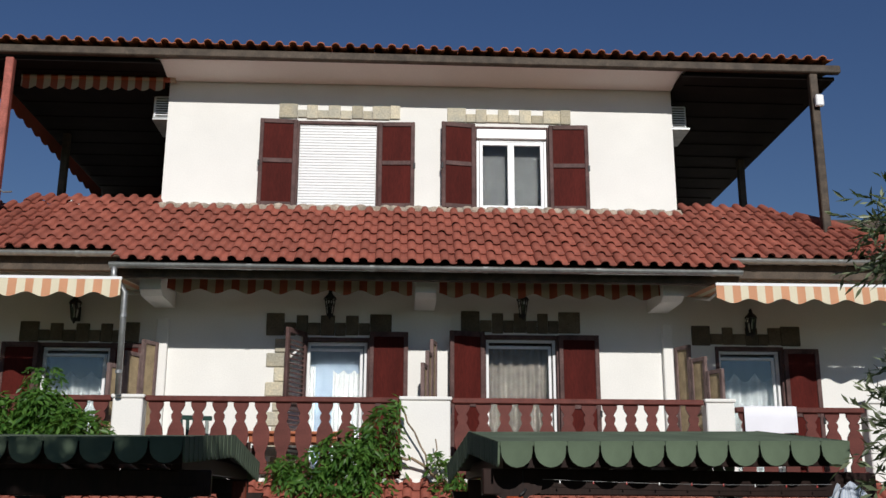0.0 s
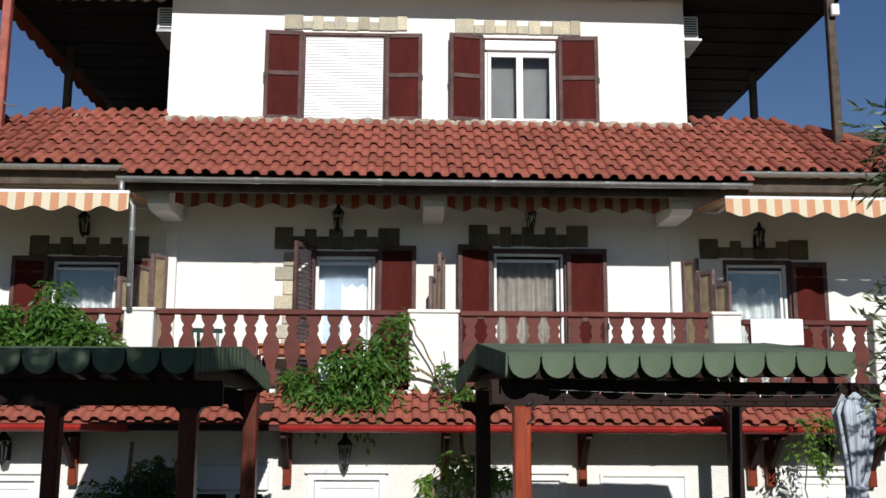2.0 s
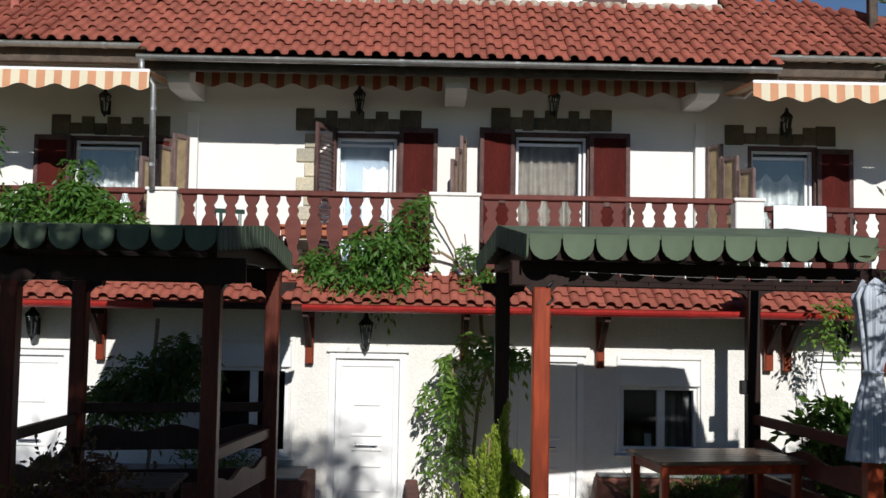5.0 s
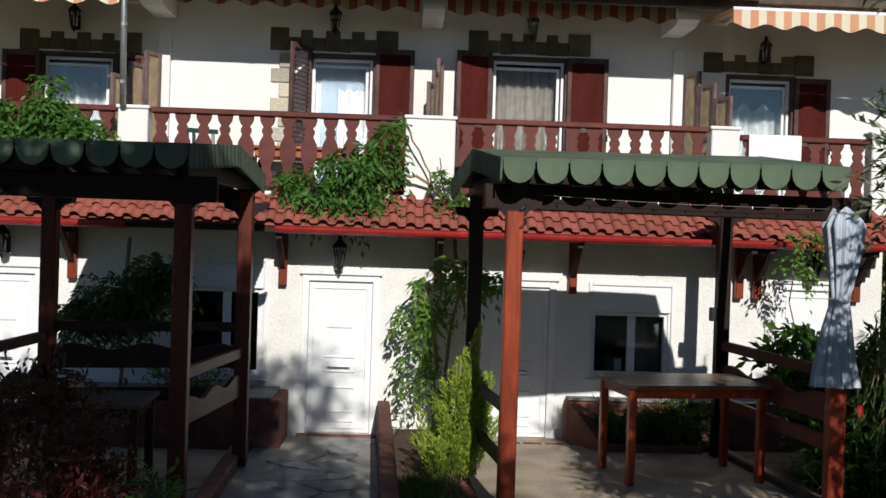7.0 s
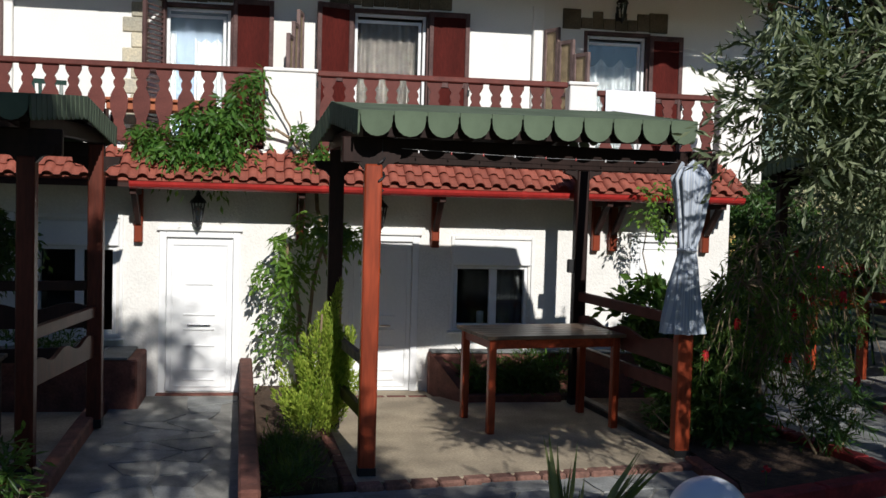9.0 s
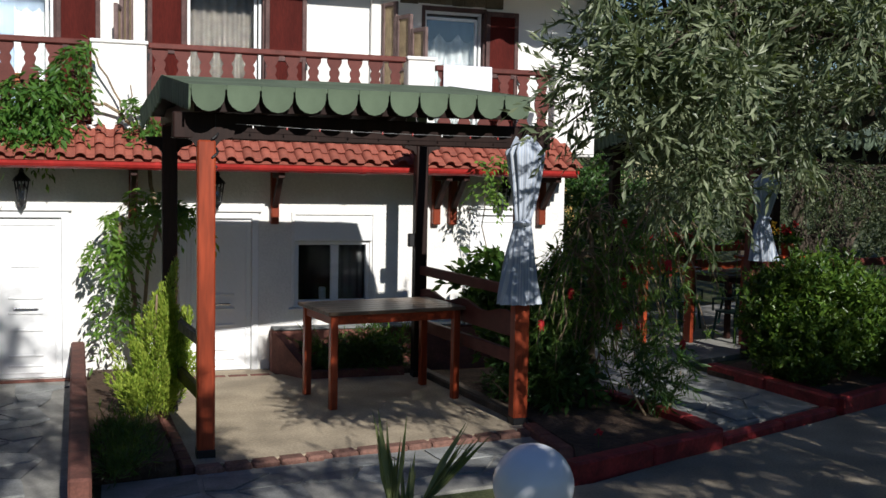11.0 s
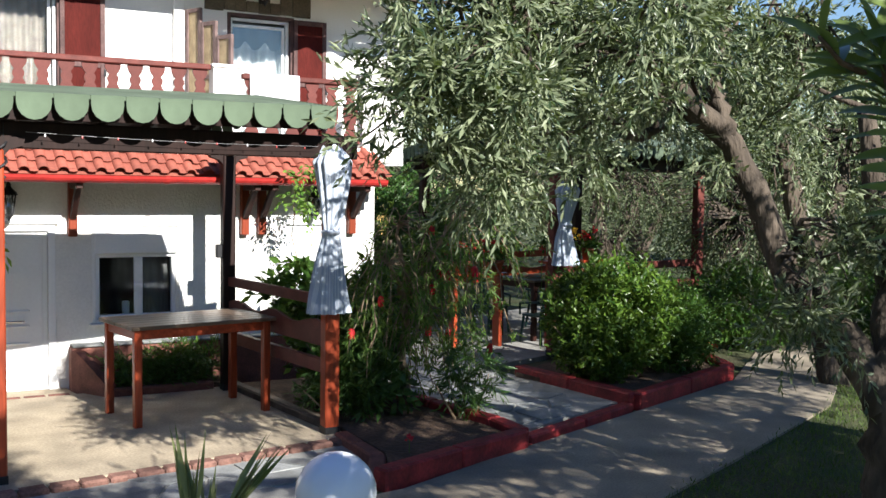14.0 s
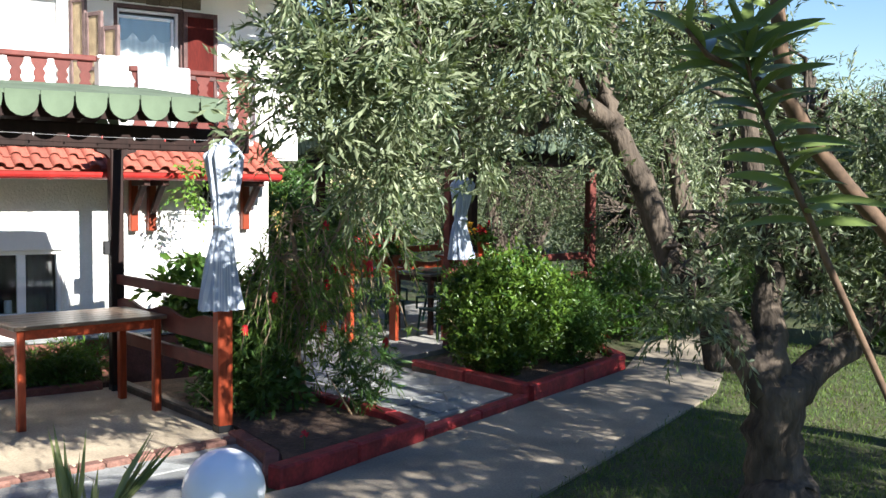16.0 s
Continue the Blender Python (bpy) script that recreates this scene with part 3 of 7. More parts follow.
def balcony_door(i, left, right, curtain, slide):
    """A sliding glass door in a dark wooden surround with its shutters."""
    x0, x1, z0, z1 = doors_f[i]
    d = thing(f"door_{i + 5}", None, ("white sliding glass door with lace curtain and dark red wooden shutters"), "door", kind="structure")
    part("door_surround", frame_shape(x0, x1, z0, z1, FY - 0.015, FY + 0.12, 0.05, False), MAROON_FRAME, d, "brown painted wooden surround")
    a, b = x0 + 0.053, x1 - 0.053
    part("door_frame", frame_shape(a, b, z0 + 0.01, z1 - 0.054, FY + 0.06, FY + 0.13, 0.04), PVC, d, "white plastic frame")
    mid = a + (b - a) * slide
    part("sash", frame_shape(mid - 0.03, b - 0.06, z0 + 0.07, z1 - 0.14, FY + 0.075, FY + 0.105, 0.04), PVC, d, "white sliding sash")
    pane(a + 0.05, b - 0.05, z0 + 0.06, z1 - 0.13, FY + 0.09, d, GLASS_THIN if i == 2 else GLASS)
    part("curtain", hung_cloth(*curtain[0], FY + 0.25, 7, 0.035, curtain[2]), curtain[1], d, "gathered lace curtain")
    if i in (0, 3):
        part("sheer", hung_cloth(x0 + 0.08, x1 - 0.08, 3.0, z1 - 0.08, FY + 0.28, 5, 0.006), SKY_SHEET, d, "grey-blue sheet standing in for the sky's reflection")
    if left:
        shutter("l", -left[0], z1 - z0 - 0.03 - left[2], (x0 + 0.02, FY - 0.02, z0 + 0.03), left[1], d, slats=left[3])
    if right:
        shutter("r", right[0], z1 - z0 - 0.03 - right[2], (x1 - 0.02, FY - 0.02, z0 + 0.03), right[1], d, slats=right[3])
    return d


balcony_door(0, (0.5, 0, 0.0, False), (0.42, 0, 0.0, False), ((-4.95, -4.1, 3.0, 4.52), LACE_GREY, 0.12), 0.02)
d = balcony_door(1, (0.50, 64, -0.06, True), (0.53, 0, -0.08, False), ((-1.06, -0.62, 3.0, 4.56), LACE, 0.06), 0.0)
# Full-width pale sheet, added to stand for sky mirrored in the pane
part("sheer", hung_cloth(-1.42, -0.58, 3.0, 4.90, FY + 0.28, 5, 0.006), SKY_SHEET_PALE, d, "pale blue-grey sheet standing in for the sky's reflection")
part("curtain", hung_cloth(-1.40, -1.30, 3.0, 4.6, FY + 0.25, 2, 0.02), LACE, d, "narrow gathered lace strip")
balcony_door(2, (0.50, 14, -0.03, False), (0.56, 0, 0.0, False), ((1.08, 1.98, 3.0, 4.93), LACE_BEIGE, 0.0), 0.0)
balcony_door(3, None, (0.50, 0, 0.03, False), ((4.32, 5.18, 3.0, 4.56), LACE_GREY, 0.12), 0.0)

# top floor windows
w = thing("window_1", None, "top floor window with closed white roller blind and dark red shutters", "window", kind="structure")
x0, x1, z0, z1 = wins_t[0]
part("window_frame", frame_shape(x0, x1, z0, z1, TY - 0.012, TY + 0.1, 0.05, False), MAROON_FRAME, w)
z = z0
while z < z1 - 0.06:
    part("blind_slat", Shape().box(x0 + 0.052, x1 - 0.052, TY + 0.02, TY + 0.034, z, z + 0.042, 0.006), PVC, w)
    z += 0.045
shutter("l", -0.56, z1 - z0, (x0 + 0.02, TY - 0.015, z0), 3, w)
shutter("r", 0.55, z1 - z0 - 0.02, (x1 - 0.02, TY - 0.015, z0), -3, w)
w = thing("window_2", None, "top floor casement window with white frames and dark red shutters", "window", kind="structure")
x0, x1, z0, z1 = wins_t[1]
part("window_frame", frame_shape(x0, x1, z0, z1, TY - 0.012, TY + 0.05, 0.035, False), MAROON_FRAME, w)
part("blind_box", Shape().box(x0 + 0.04, x1 - 0.04, TY + 0.0, TY + 0.12, z1 - 0.19, z1 - 0.03, 0.01), PVC, w, "white roller blind box")
part("window_surround", frame_shape(x0 + 0.04, x1 - 0.04, z0, z1 - 0.19, TY + 0.05, TY + 0.11, 0.04), PVC, w, "white frame")
xm = (x0 + x1) / 2 - 0.02
for a, b in ((x0 + 0.085, xm + 0.01), (xm + 0.01, x1 - 0.085)):
    part("sash", frame_shape(a, b, z0 + 0.045, z1 - 0.235, TY + 0.04, TY + 0.09, 0.05), PVC, w)
    pane(a + 0.045, b - 0.045, z0 + 0.09, z1 - 0.28, TY + 0.06, w, GLASS_THIN)
part("inner_blind", Shape().box(x0 + 0.08, x1 - 0.08, TY + 0.24, TY + 0.25, z0, z1 - 0.2), GREYBLIND, w, "grey inner blind")
shutter("l", -0.52, z1 - z0 + 0.02, (x0 + 0.01, TY - 0.015, z0), 10, w)
shutter("r", 0.60, z1 - z0 + 0.02, (x1 - 0.01, TY - 0.015, z0), -3, w)


# stone heads over the openings
def stone_head(xa, xb, zb, rows, y, mat=STONE, tall=0.30):
    d = thing("stone_lintel", None, "row of cut yellowish stones over an opening", "lintel", "stone heads", "structure")
    rng = random.Random(round(xa * 100))
    x, k = xa, 0
    while x < xb - 0.05:
        w = min([0.27, 0.15, 0.17, 0.16, 0.18, 0.16, 0.17, 0.16][k % 8] + rng.uniform(-0.02, 0.02), xb - x)
        if k > 0 and xb - x < 0.36:
            w = xb - x
        h = tall if (k == 0 or xb - x - w < 0.02) else (tall * (0.92 if k % 2 == 0 else 0.58))
        part("stone", Shape().box(x + 0.002, x + w - 0.002, y - 0.022 - rng.uniform(0, 0.008), y + 0.02, zb + rng.uniform(-0.01, 0.01), zb + h, 0.007), mat, d)
        x += w
        k += 1
    return d


stone_head(-2.02, -0.18, 8.44, 1, TY, tall=0.23)
stone_head(0.54, 2.44, 8.42, 1, TY, tall=0.23)
stone_head(-1.98, -0.25, 5.0, 1, FY, STONE_BROWN_SHADED)
stone_head(0.71, 2.38, 5.06, 1, FY, STONE_BROWN_SHADED)
stone_head(3.95, 5.49, 4.92, 1, FY, STONE_BROWN_SHADED, tall=0.27)
stone_head(-5.32, -3.70, 4.88, 1, FY, STONE_BROWN_SHADED, tall=0.27)
q = thing("stone_quoin", None, "yellow cut stones beside the balcony door", "quoin", kind="structure")
z, k = FLOOR1, 0
while z < 4.9:
    part("stone", Shape().box(-1.96 + (0.11 if k % 2 else 0.0), -1.63, FY - 0.024, FY + 0.02, z + 0.004, z + 0.196, 0.012), STONE, q)
    z += 0.2
    k += 1

# wall pipes and corner strips
s = Shape().box(-3.46, -3.30, FY - 0.09, FY - 0.002, FLOOR1, 5.2, 0.01)
solid("wall_pilaster", s, PLASTER, "narrow white plaster strip on the wall", "trim", "structure")
s = Shape().box(3.52, 3.66, FY - 0.09, FY - 0.002, FLOOR1, 5.2, 0.01)
solid("wall_pilaster", s, PLASTER, "narrow white plaster strip on the wall", "trim", "structure")

# white beam ends that carry the eaves
for x in (-3.38, 0.20, 3.48):
    s = Shape()
    s.plate([(13.08, 5.60), (13.08, 5.42), (13.22, 5.36), (13.99, 5.36), (13.99, 5.85), (13.3, 5.85), (13.08, 5.74)], x - 0.14, x + 0.14,
            Matrix(((0, 1, 0, 0), (1, 0, 0, 0), (0, 0, 1, 0), (0, 0, 0, 1))))
    solid("eaves_corbel", s, PLASTER, "white plastered beam end under the eaves", "beam", "structure", "eaves beams")

# ---- roofs of barrel tiles ----
PITCH = 0.208


def tile_mesh(name, length, pitch=PITCH, mat=TILE, seed=0):
    """One roof tile: a raised barrel and its pan, lying along +y."""
    rng = random.Random(seed)
    s = Shape()
    half = pitch * 0.29
    prof = [(-half * math.cos(math.pi * k / 6), 0.058 * math.sin(math.pi * k / 6) ** 0.9) for k in range(7)]
    prof += [(pitch * 0.38, -0.003), (pitch * 0.52, -0.008), (pitch * 0.66, -0.002), (pitch * 0.74, 0.006)]
    vs = []
    for y, g, up in ((0, 1.0, 0.030), (length, 0.86, 0.0)):
        for off in (0, -0.016):
            vs += [(x, y, z * g + off + up) for x, z in prof]
    n = len(prof)
    fs = []
    for i in range(n - 1):
        fs += [(i, i + 1, 2 * n + i + 1, 2 * n + i), (n + i, 3 * n + i, 3 * n + i + 1, n + i + 1), (i, n + i, n + i + 1, i + 1)]
    fs += [(0, 2 * n, 3 * n, n), (n - 1, 2 * n - 1, 4 * n - 1, 3 * n - 1)]
    s.add(vs, fs)
    me = s.mesh(name, mat)
    for p in me.polygons:
        p.use_smooth = True
    return me


def tiled_roof(name, x0, x1, y0, z0, slope, rows, exposure, mat, label, skip=None, first=0.0, limit=300):
    roof = thing(name, None, label, "roof", kind="structure")
    me = tile_mesh("tile", exposure * 1.12, mat=mat)
    rest = Shape()
    rng = random.Random(len(name) * 7)
    count = 0
    cols = int((x1 - x0) / PITCH)
    for c in sorted(range(cols), key=lambda c: abs(x0 + c * PITCH)):
        for r in range(rows):
            x = x0 + (c + 0.5) * PITCH
            if skip and skip(x, r):
                continue
            d = r * exposure
            m = (pose(x + rng.uniform(-0.008, 0.008), y0 + d * math.cos(slope), z0 + d * math.sin(slope) + 0.02 + rng.uniform(-0.006, 0.006))
                 @ Matrix.Rotation(slope, 4, "X") @ Matrix.Rotation(rng.uniform(-0.02, 0.02), 4, "Z"))
            if count < limit:
                ob = new("tile", me)
                ob.parent = roof
                ob.matrix_local = m
                count += 1
            else:
                rest.add([m @ v.co for v in me.vertices], [tuple(p.vertices) for p in me.polygons])
    if rest.v:
        ob = part("tile_rows", rest, TILE_STUFF if mat is TILE else mat, roof)
        tagged(ob, kind="stuff")
    return roof


ROWS, EXPO = 6, 0.371
hip = lambda x, r: (x > 5.55 + 0.35 * (ROWS - r)) or (x < -5.75 - 0.35 * (ROWS - r)) or (r == 0 and (x < -3.78 or x > 4.31)) or (r == ROWS and -3.72 < x < 4.05)
tiled_roof("roof_main", -8.0, 7.8, ROOFP[0][0] - 0.06, ROOFP[0][1] + 0.03, SLOPE, ROWS + 1, EXPO, TILE, "red barrel tile roof between first and top floor", hip, limit=300)
# boards under the tiles, and the deck behind the roof
c, sn = math.cos(SLOPE), math.sin(SLOPE)
s = Shape()
for xa, xb, d0 in ((-3.78, 4.31, 0.0), (4.31, 7.4, 0.44), (-6.3, -3.78, 0.44)):
    a = (ROOFP[0][0] + d0 * c, ROOFP[0][1] + d0 * sn)
    b = (14.62, ROOFP[0][1] + (14.62 - ROOFP[0][0]) * math.tan(SLOPE))
    s.add([(x, y, z + o) for o in (0.0, -0.06) for x in (xa, xb) for y, z in (a, b)], [(0, 1, 3, 2), (4, 6, 7, 5), (0, 2, 6, 4), (1, 5, 7, 3), (0, 4, 5, 1), (2, 3, 7, 6)])
solid("roof_boards", s, OLDWOOD, "timber boards under the roof tiles", "roof", "structure")
solid("floor_terrace", Shape().box(-5.6, 5.45, 14.62, 21, 6.55, 6.93), CONCRETE, "plain terrace floor beside the top storey", "floor", "structure")
s = Shape()
for k in range(64):
    x = -3.66 + k * 0.1215
    s.lathe([(0.075, -0.09), (0.10, -0.03), (0.075, 0.03), (0.0, 0.055)], 7, (x, TY - 0.06, 7.0 + 0.015 * math.sin(k * 1.9)))
s.box(-3.72, 4.05, TY - 0.10, TY - 0.003, 6.83, 7.02)
s.smooth = True
solid("mortar_flashing", s, MORTAR, "uneven grey mortar bedding along the wall", "mortar", "structure")
s = Shape()
hx = lambda r: (5.62 + 0.35 * (ROWS - r), 12.75 + r * EXPO * c, 5.70 + r * EXPO * sn + 0.06)
s.tube([hx(r) for r in np.linspace(1.1, 5.6, 8)], 0.085, 8, wobble=0.3)
s.tube([(-(x + 0.35), y, z) for x, y, z in [hx(r) for r in np.linspace(1.1, 5.6, 8)]], 0.10, 8, wobble=0.3)
s.smooth = True
solid("roof_hip", s, TILE_STUFF, "mortared hip ridge of the tiled roof", "roof", "structure")
for sx, x0 in ((1, 5.5), (-1, -5.9)):
    s = Shape()
    e = lambda r: (x0 + sx * 0.35 * (ROWS - r), 12.75 + r * EXPO * c, 5.66 + r * EXPO * sn)
    a, b = e(1.1), e(5.9)
    s.add([a, b, (b[0] + sx * 0.1, 21, b[2] - 2.2), (a[0] + sx * 0.6, 21, a[2] - 2.4), (a[0] + sx * 0.05, a[1], a[2] - 0.05)], [(0, 1, 2, 3), (0, 3, 4)])
    solid("roof_side", s, TILE_STUFF, "red tiled side slope of the roof", "roof", "structure")

CSL = math.atan2(0.40, 0.62)
tiled_roof("roof_canopy", -7.4, 5.95, 12.23, 2.60, CSL, 3, 0.235, TILE, "lean-to roof of red barrel tiles over the ground floor")
s = Shape()
for xa, xb, y0 in ((-6.9, -1.6, 12.22), (-1.6, 5.9, 12.22)):
    z = 2.575 + (y0 - 12.22) * math.tan(CSL)
    s.add([(x, y, zz + o) for o in (0.0, -0.05) for x in (xa, xb) for y, zz in ((y0, z), (12.795, 2.575 + 0.575 * math.tan(CSL)))],
          [(0, 1, 3, 2), (4, 6, 7, 5), (0, 2, 6, 4), (1, 5, 7, 3), (0, 4, 5, 1), (2, 3, 7, 6)])
solid("canopy_boards", s, DARKWOOD, "dark boards under the lean-to tiles", "roof", "structure")


def gutter(name, x0, x1, y, z, r, mat, label, joints):
    g = thing(name, None, label, "gutter", kind="structure")
    s = Shape()
    prof = [(y - r * math.cos(t), z - r * math.sin(t)) for t in np.linspace(0, math.pi, 9)]
    inn = [(y - (r - 0.008) * math.cos(t), z - (r - 0.008) * math.sin(t)) for t in np.linspace(math.pi, 0, 9)]
    ring = [(y - r - 0.012, z + 0.006)] + prof + inn
    n = len(ring)
    s.add([(x, a, b) for x in (x0, x1) for a, b in ring], [(i, (i + 1) % n, n + (i + 1) % n, n + i) for i in range(n)] + [tuple(range(n))[::-1], tuple(range(n, 2 * n))])
    part("channel", s, mat, g)
    for x in joints:
        j = Shape()
        pr = [(y - (r + 0.006) * math.cos(t), z - (r + 0.006) * math.sin(t)) for t in np.linspace(-0.1, math.pi, 9)]
        j.add([(xx, a, b) for xx in (x - 0.03, x + 0.03) for a, b in pr], [(i, i + 1, 10 + i, 9 + i) for i in range(8)])
        part("joint_strap", j, mat, g)
    return g


gutter("gutter_main", -3.80, 4.27, 12.66, 5.66, 0.062, ZINC, "long grey metal gutter under the main roof", (-2.05, -0.5, 0.95, 2.4, 3.9))
gutter("gutter_east", 4.10, 7.7, 12.97, 5.90, 0.06, ZINC, "short grey metal gutter at the side eaves", (4.6, 5.7))
gutter("gutter_west", -6.9, -3.75, 12.97, 5.88, 0.06, ZINC, "short grey metal gutter at the side eaves", (-4.3, -5.6))
gutter("gutter_canopy", -1.60, 5.85, 12.165, 2.595, 0.088, REDGUTTER, "bright red gutter along the lean-to roof", (0.6, 3.0, 5.0))
gutter("gutter_canopy", -6.9, -3.35, 12.165, 2.595, 0.088, REDGUTTER, "bright red gutter along the lean-to roof", (-4.2,))

solid("canopy_tile_ends", Shape().box(-7.35, 5.9, 12.26, 12.29, 2.585, 2.675), TILE_STUFF, "red mortar closing the ends of the lean-to tiles", "roof", "structure")
d = thing("downpipe", None, "grey metal rain pipe with a bent head", "pipe")
s = Shape().tube([(-3.74, 12.66, 5.62), (-3.74, 12.66, 5.50), (-3.68, 12.70, 5.42), (-3.60, 12.72, 5.30), (-3.58, 12.72, 4.02)], 0.038, 10)
s.smooth = True
part("pipe", s, ZINC, d)
for z in (5.0, 4.3):
    part("clamp", Shape().lathe([(0.045, -0.02), (0.045, 0.02)], 10, (-3.59, 12.72, z)), ZINC, d)

# wooden fascia beams below the gutters, soffit boards
solid("fascia_trim", Shape().box(-3.75, 4.28, 12.80, 12.90, 5.52, 5.64, 0.01), OLDWOOD, "dark timber fascia under the gutter", "fascia", "structure")
solid("fascia_trim", Shape().box(4.28, 7.4, 13.08, 13.16, 5.66, 5.86, 0.01), OLDWOOD, "dark timber fascia under the side gutter", "fascia", "structure")
solid("fascia_trim", Shape().box(-6.9, -3.75, 13.08, 13.16, 5.66, 5.86, 0.01), OLDWOOD, "dark timber fascia under the side gutter", "fascia", "structure")

# ---- top roof with its open timber sides ----
EY, EZ = 13.92, 9.17
TILT = Matrix.Translation((6.42, 0, EZ)) @ Matrix.Rotation(0.0048, 4, "Y") @ Matrix.Translation((-6.42, 0, -EZ))
tiled_roof("roof_top", -6.45, 6.42, EY - 0.08, EZ + 0.02, radians(14), 2, 0.38, TILE_OLD, "old orange barrel tiles along the top eaves").matrix_world = TILT
s = Shape()
s.add([(x, y, z + o) for o in (0.0, -0.05) for x in (-6.45, 6.42) for y, z in ((EY, EZ), (16.5, EZ + 0.64), (21.5, EZ - 0.3))],
      [(0, 1, 4, 3), (1, 2, 5, 4), (6, 9, 10, 7), (7, 10, 11, 8), (0, 3, 9, 6), (0, 6, 7, 1), (1, 7, 8, 2), (3, 4, 10, 9), (4, 5, 11, 10), (2, 8, 11, 5)])
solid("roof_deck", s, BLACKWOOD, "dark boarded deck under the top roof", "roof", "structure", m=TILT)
solid("eaves_beam", Shape().box(-6.45, 6.42, EY - 0.05, EY + 0.06, EZ - 0.13, EZ - 0.005, 0.015), OLDWOOD, "weathered timber beam along the top eaves", "beam", "structure", m=TILT)
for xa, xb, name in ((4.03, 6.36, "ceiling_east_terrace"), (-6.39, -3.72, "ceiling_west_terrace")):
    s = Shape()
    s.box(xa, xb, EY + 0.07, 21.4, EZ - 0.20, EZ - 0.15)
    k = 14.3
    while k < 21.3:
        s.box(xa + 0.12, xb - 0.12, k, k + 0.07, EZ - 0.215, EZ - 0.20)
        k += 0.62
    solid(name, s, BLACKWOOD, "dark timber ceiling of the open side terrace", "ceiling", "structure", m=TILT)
# Back screens in the same near-black colour as the terrace ceilings and deck
solid("wall_east_screen", Shape().box(4.02, 6.1, 20.9, 21.0, 6.9, 9.0), BLACKWOOD, "near-black screen across the back of the terrace", "wall", "structure")
solid("wall_west_screen", Shape().box(-6.3, -3.7, 20.9, 21.0, 6.9, 9.0), BLACKWOOD, "near-black screen across the back of the terrace", "wall", "structure")
for n, x, y, z0, mat, lab in (("terrace_post", 6.0, 13.95, 6.55, OLDWOOD, "weathered grey timber post holding the top roof"), ("terrace_post", 6.1, 17.6, 6.9, OLDWOOD, "dark timber post at the back of the terrace"),
                              ("terrace_post", -5.86, 13.95, 6.55, PINKPAINT, "faded red painted post holding the top roof"), ("terrace_post", -6.0, 17.0, 6.9, OLDWOOD, "dark timber post at the back of the terrace")):
    solid(n, Shape().box(x - 0.06, x + 0.06, y - 0.06, y + 0.06, z0, EZ - 0.14, 0.012), mat, lab, "post", "", "terrace posts")
f = thing("flood_lamp", None, "small white flood lamp fixed to the timber post", "lamp")
part("housing", Shape().box(5.97, 6.09, 13.80, 13.88, 8.48, 8.66, 0.015), PVC, f)
part("bracket", Shape().box(5.98, 6.02, 13.86, 13.91, 8.46, 8.54, 0.004), BLACKIRON, f)

# awning along the side of the west terrace and its folded front
d = thing("side_awning", None, "old striped awning edge hanging along the terrace", "awning")
s = Shape()
n = 60
s.add([(-6.25, 14.0 + 6.0 * i / n, 8.97) for i in range(n + 1)] + [(-6.25, 14.0 + 6.0 * i / n, 8.74 - 0.06 * abs(math.sin(i * math.pi / 4))) for i in range(n + 1)],
      [(i, i + 1, n + 2 + i, n + 1 + i) for i in range(n)])
part("valance", s, VALANCE, d)
d = thing("front_awning", None, "old striped awning valance under the top eaves", "awning")
s = Shape()
s.add([(-5.9 + 2.15 * i / n, 14.50, 8.98) for i in range(n + 1)] + [(-5.9 + 2.15 * i / n, 14.49, 8.84 - 0.05 * abs(math.sin(i * math.pi / 6))) for i in range(n + 1)],
      [(i, i + 1, n + 2 + i, n + 1 + i) for i in range(n)])
part("valance", s, VALANCE, d)
part("roller", Shape().tube([(-5.9, 14.53, 9.0), (-3.6, 14.53, 9.0)], 0.05, 8), VALANCE, d)

for x, sx in ((4.03, 1), (-3.71, -1)):
    a = thing("air_conditioner", None, "white outdoor air conditioner on a wall bracket", "air conditioner", "air conditioners")
    xa, xb = sorted((x, x + sx * 0.27))
    part("housing", Shape().box(xa + 0.01, xb, 14.78, 15.5, 8.47, 8.84, 0.02), PVC, a)
    for k in range(8):
        part("grille_bar", Shape().box(xa + 0.05, xb - 0.03, 14.765, 14.782, 8.50 + k * 0.04, 8.515 + k * 0.04, 0.003), BLACKIRON, a)
    part("bracket", Shape().box(xa + 0.01, xb + 0.04, 14.75, 15.5, 8.43, 8.468, 0.006), ZINC, a, "grey steel bracket")

# ---- balcony ----
def pillar(x0, x1, y0=12.80, y1=13.02):
    p = thing("balcony_pillar", None, "white plastered balcony pillar with a thin cap", "pillar", "balcony pillars", "structure")
    part("shaft", Shape().box(x0, x1, y0, y1, FLOOR1, 3.99, 0.012), PLASTER, p)
    part("cap", Shape().box(x0 - 0.02, x1 + 0.02, y0 - 0.02, y1 + 0.02, 3.99, 4.035, 0.01), PLASTER, p)


pillar(-3.66, -3.29), pillar(-0.11, 0.51), pillar(3.74, 4.10), pillar(5.8, 6.12)
PROFILE = [(0.0, 0.088), (0.10, 0.088), (0.17, 0.060), (0.24, 0.056), (0.30, 0.074), (0.40, 0.098), (0.50, 0.104), (0.60, 0.094), (0.66, 0.070), (0.71, 0.048), (0.76, 0.066),
           (0.80, 0.066), (0.84, 0.046), (0.89, 0.074), (0.94, 0.092), (1.0, 0.095)]


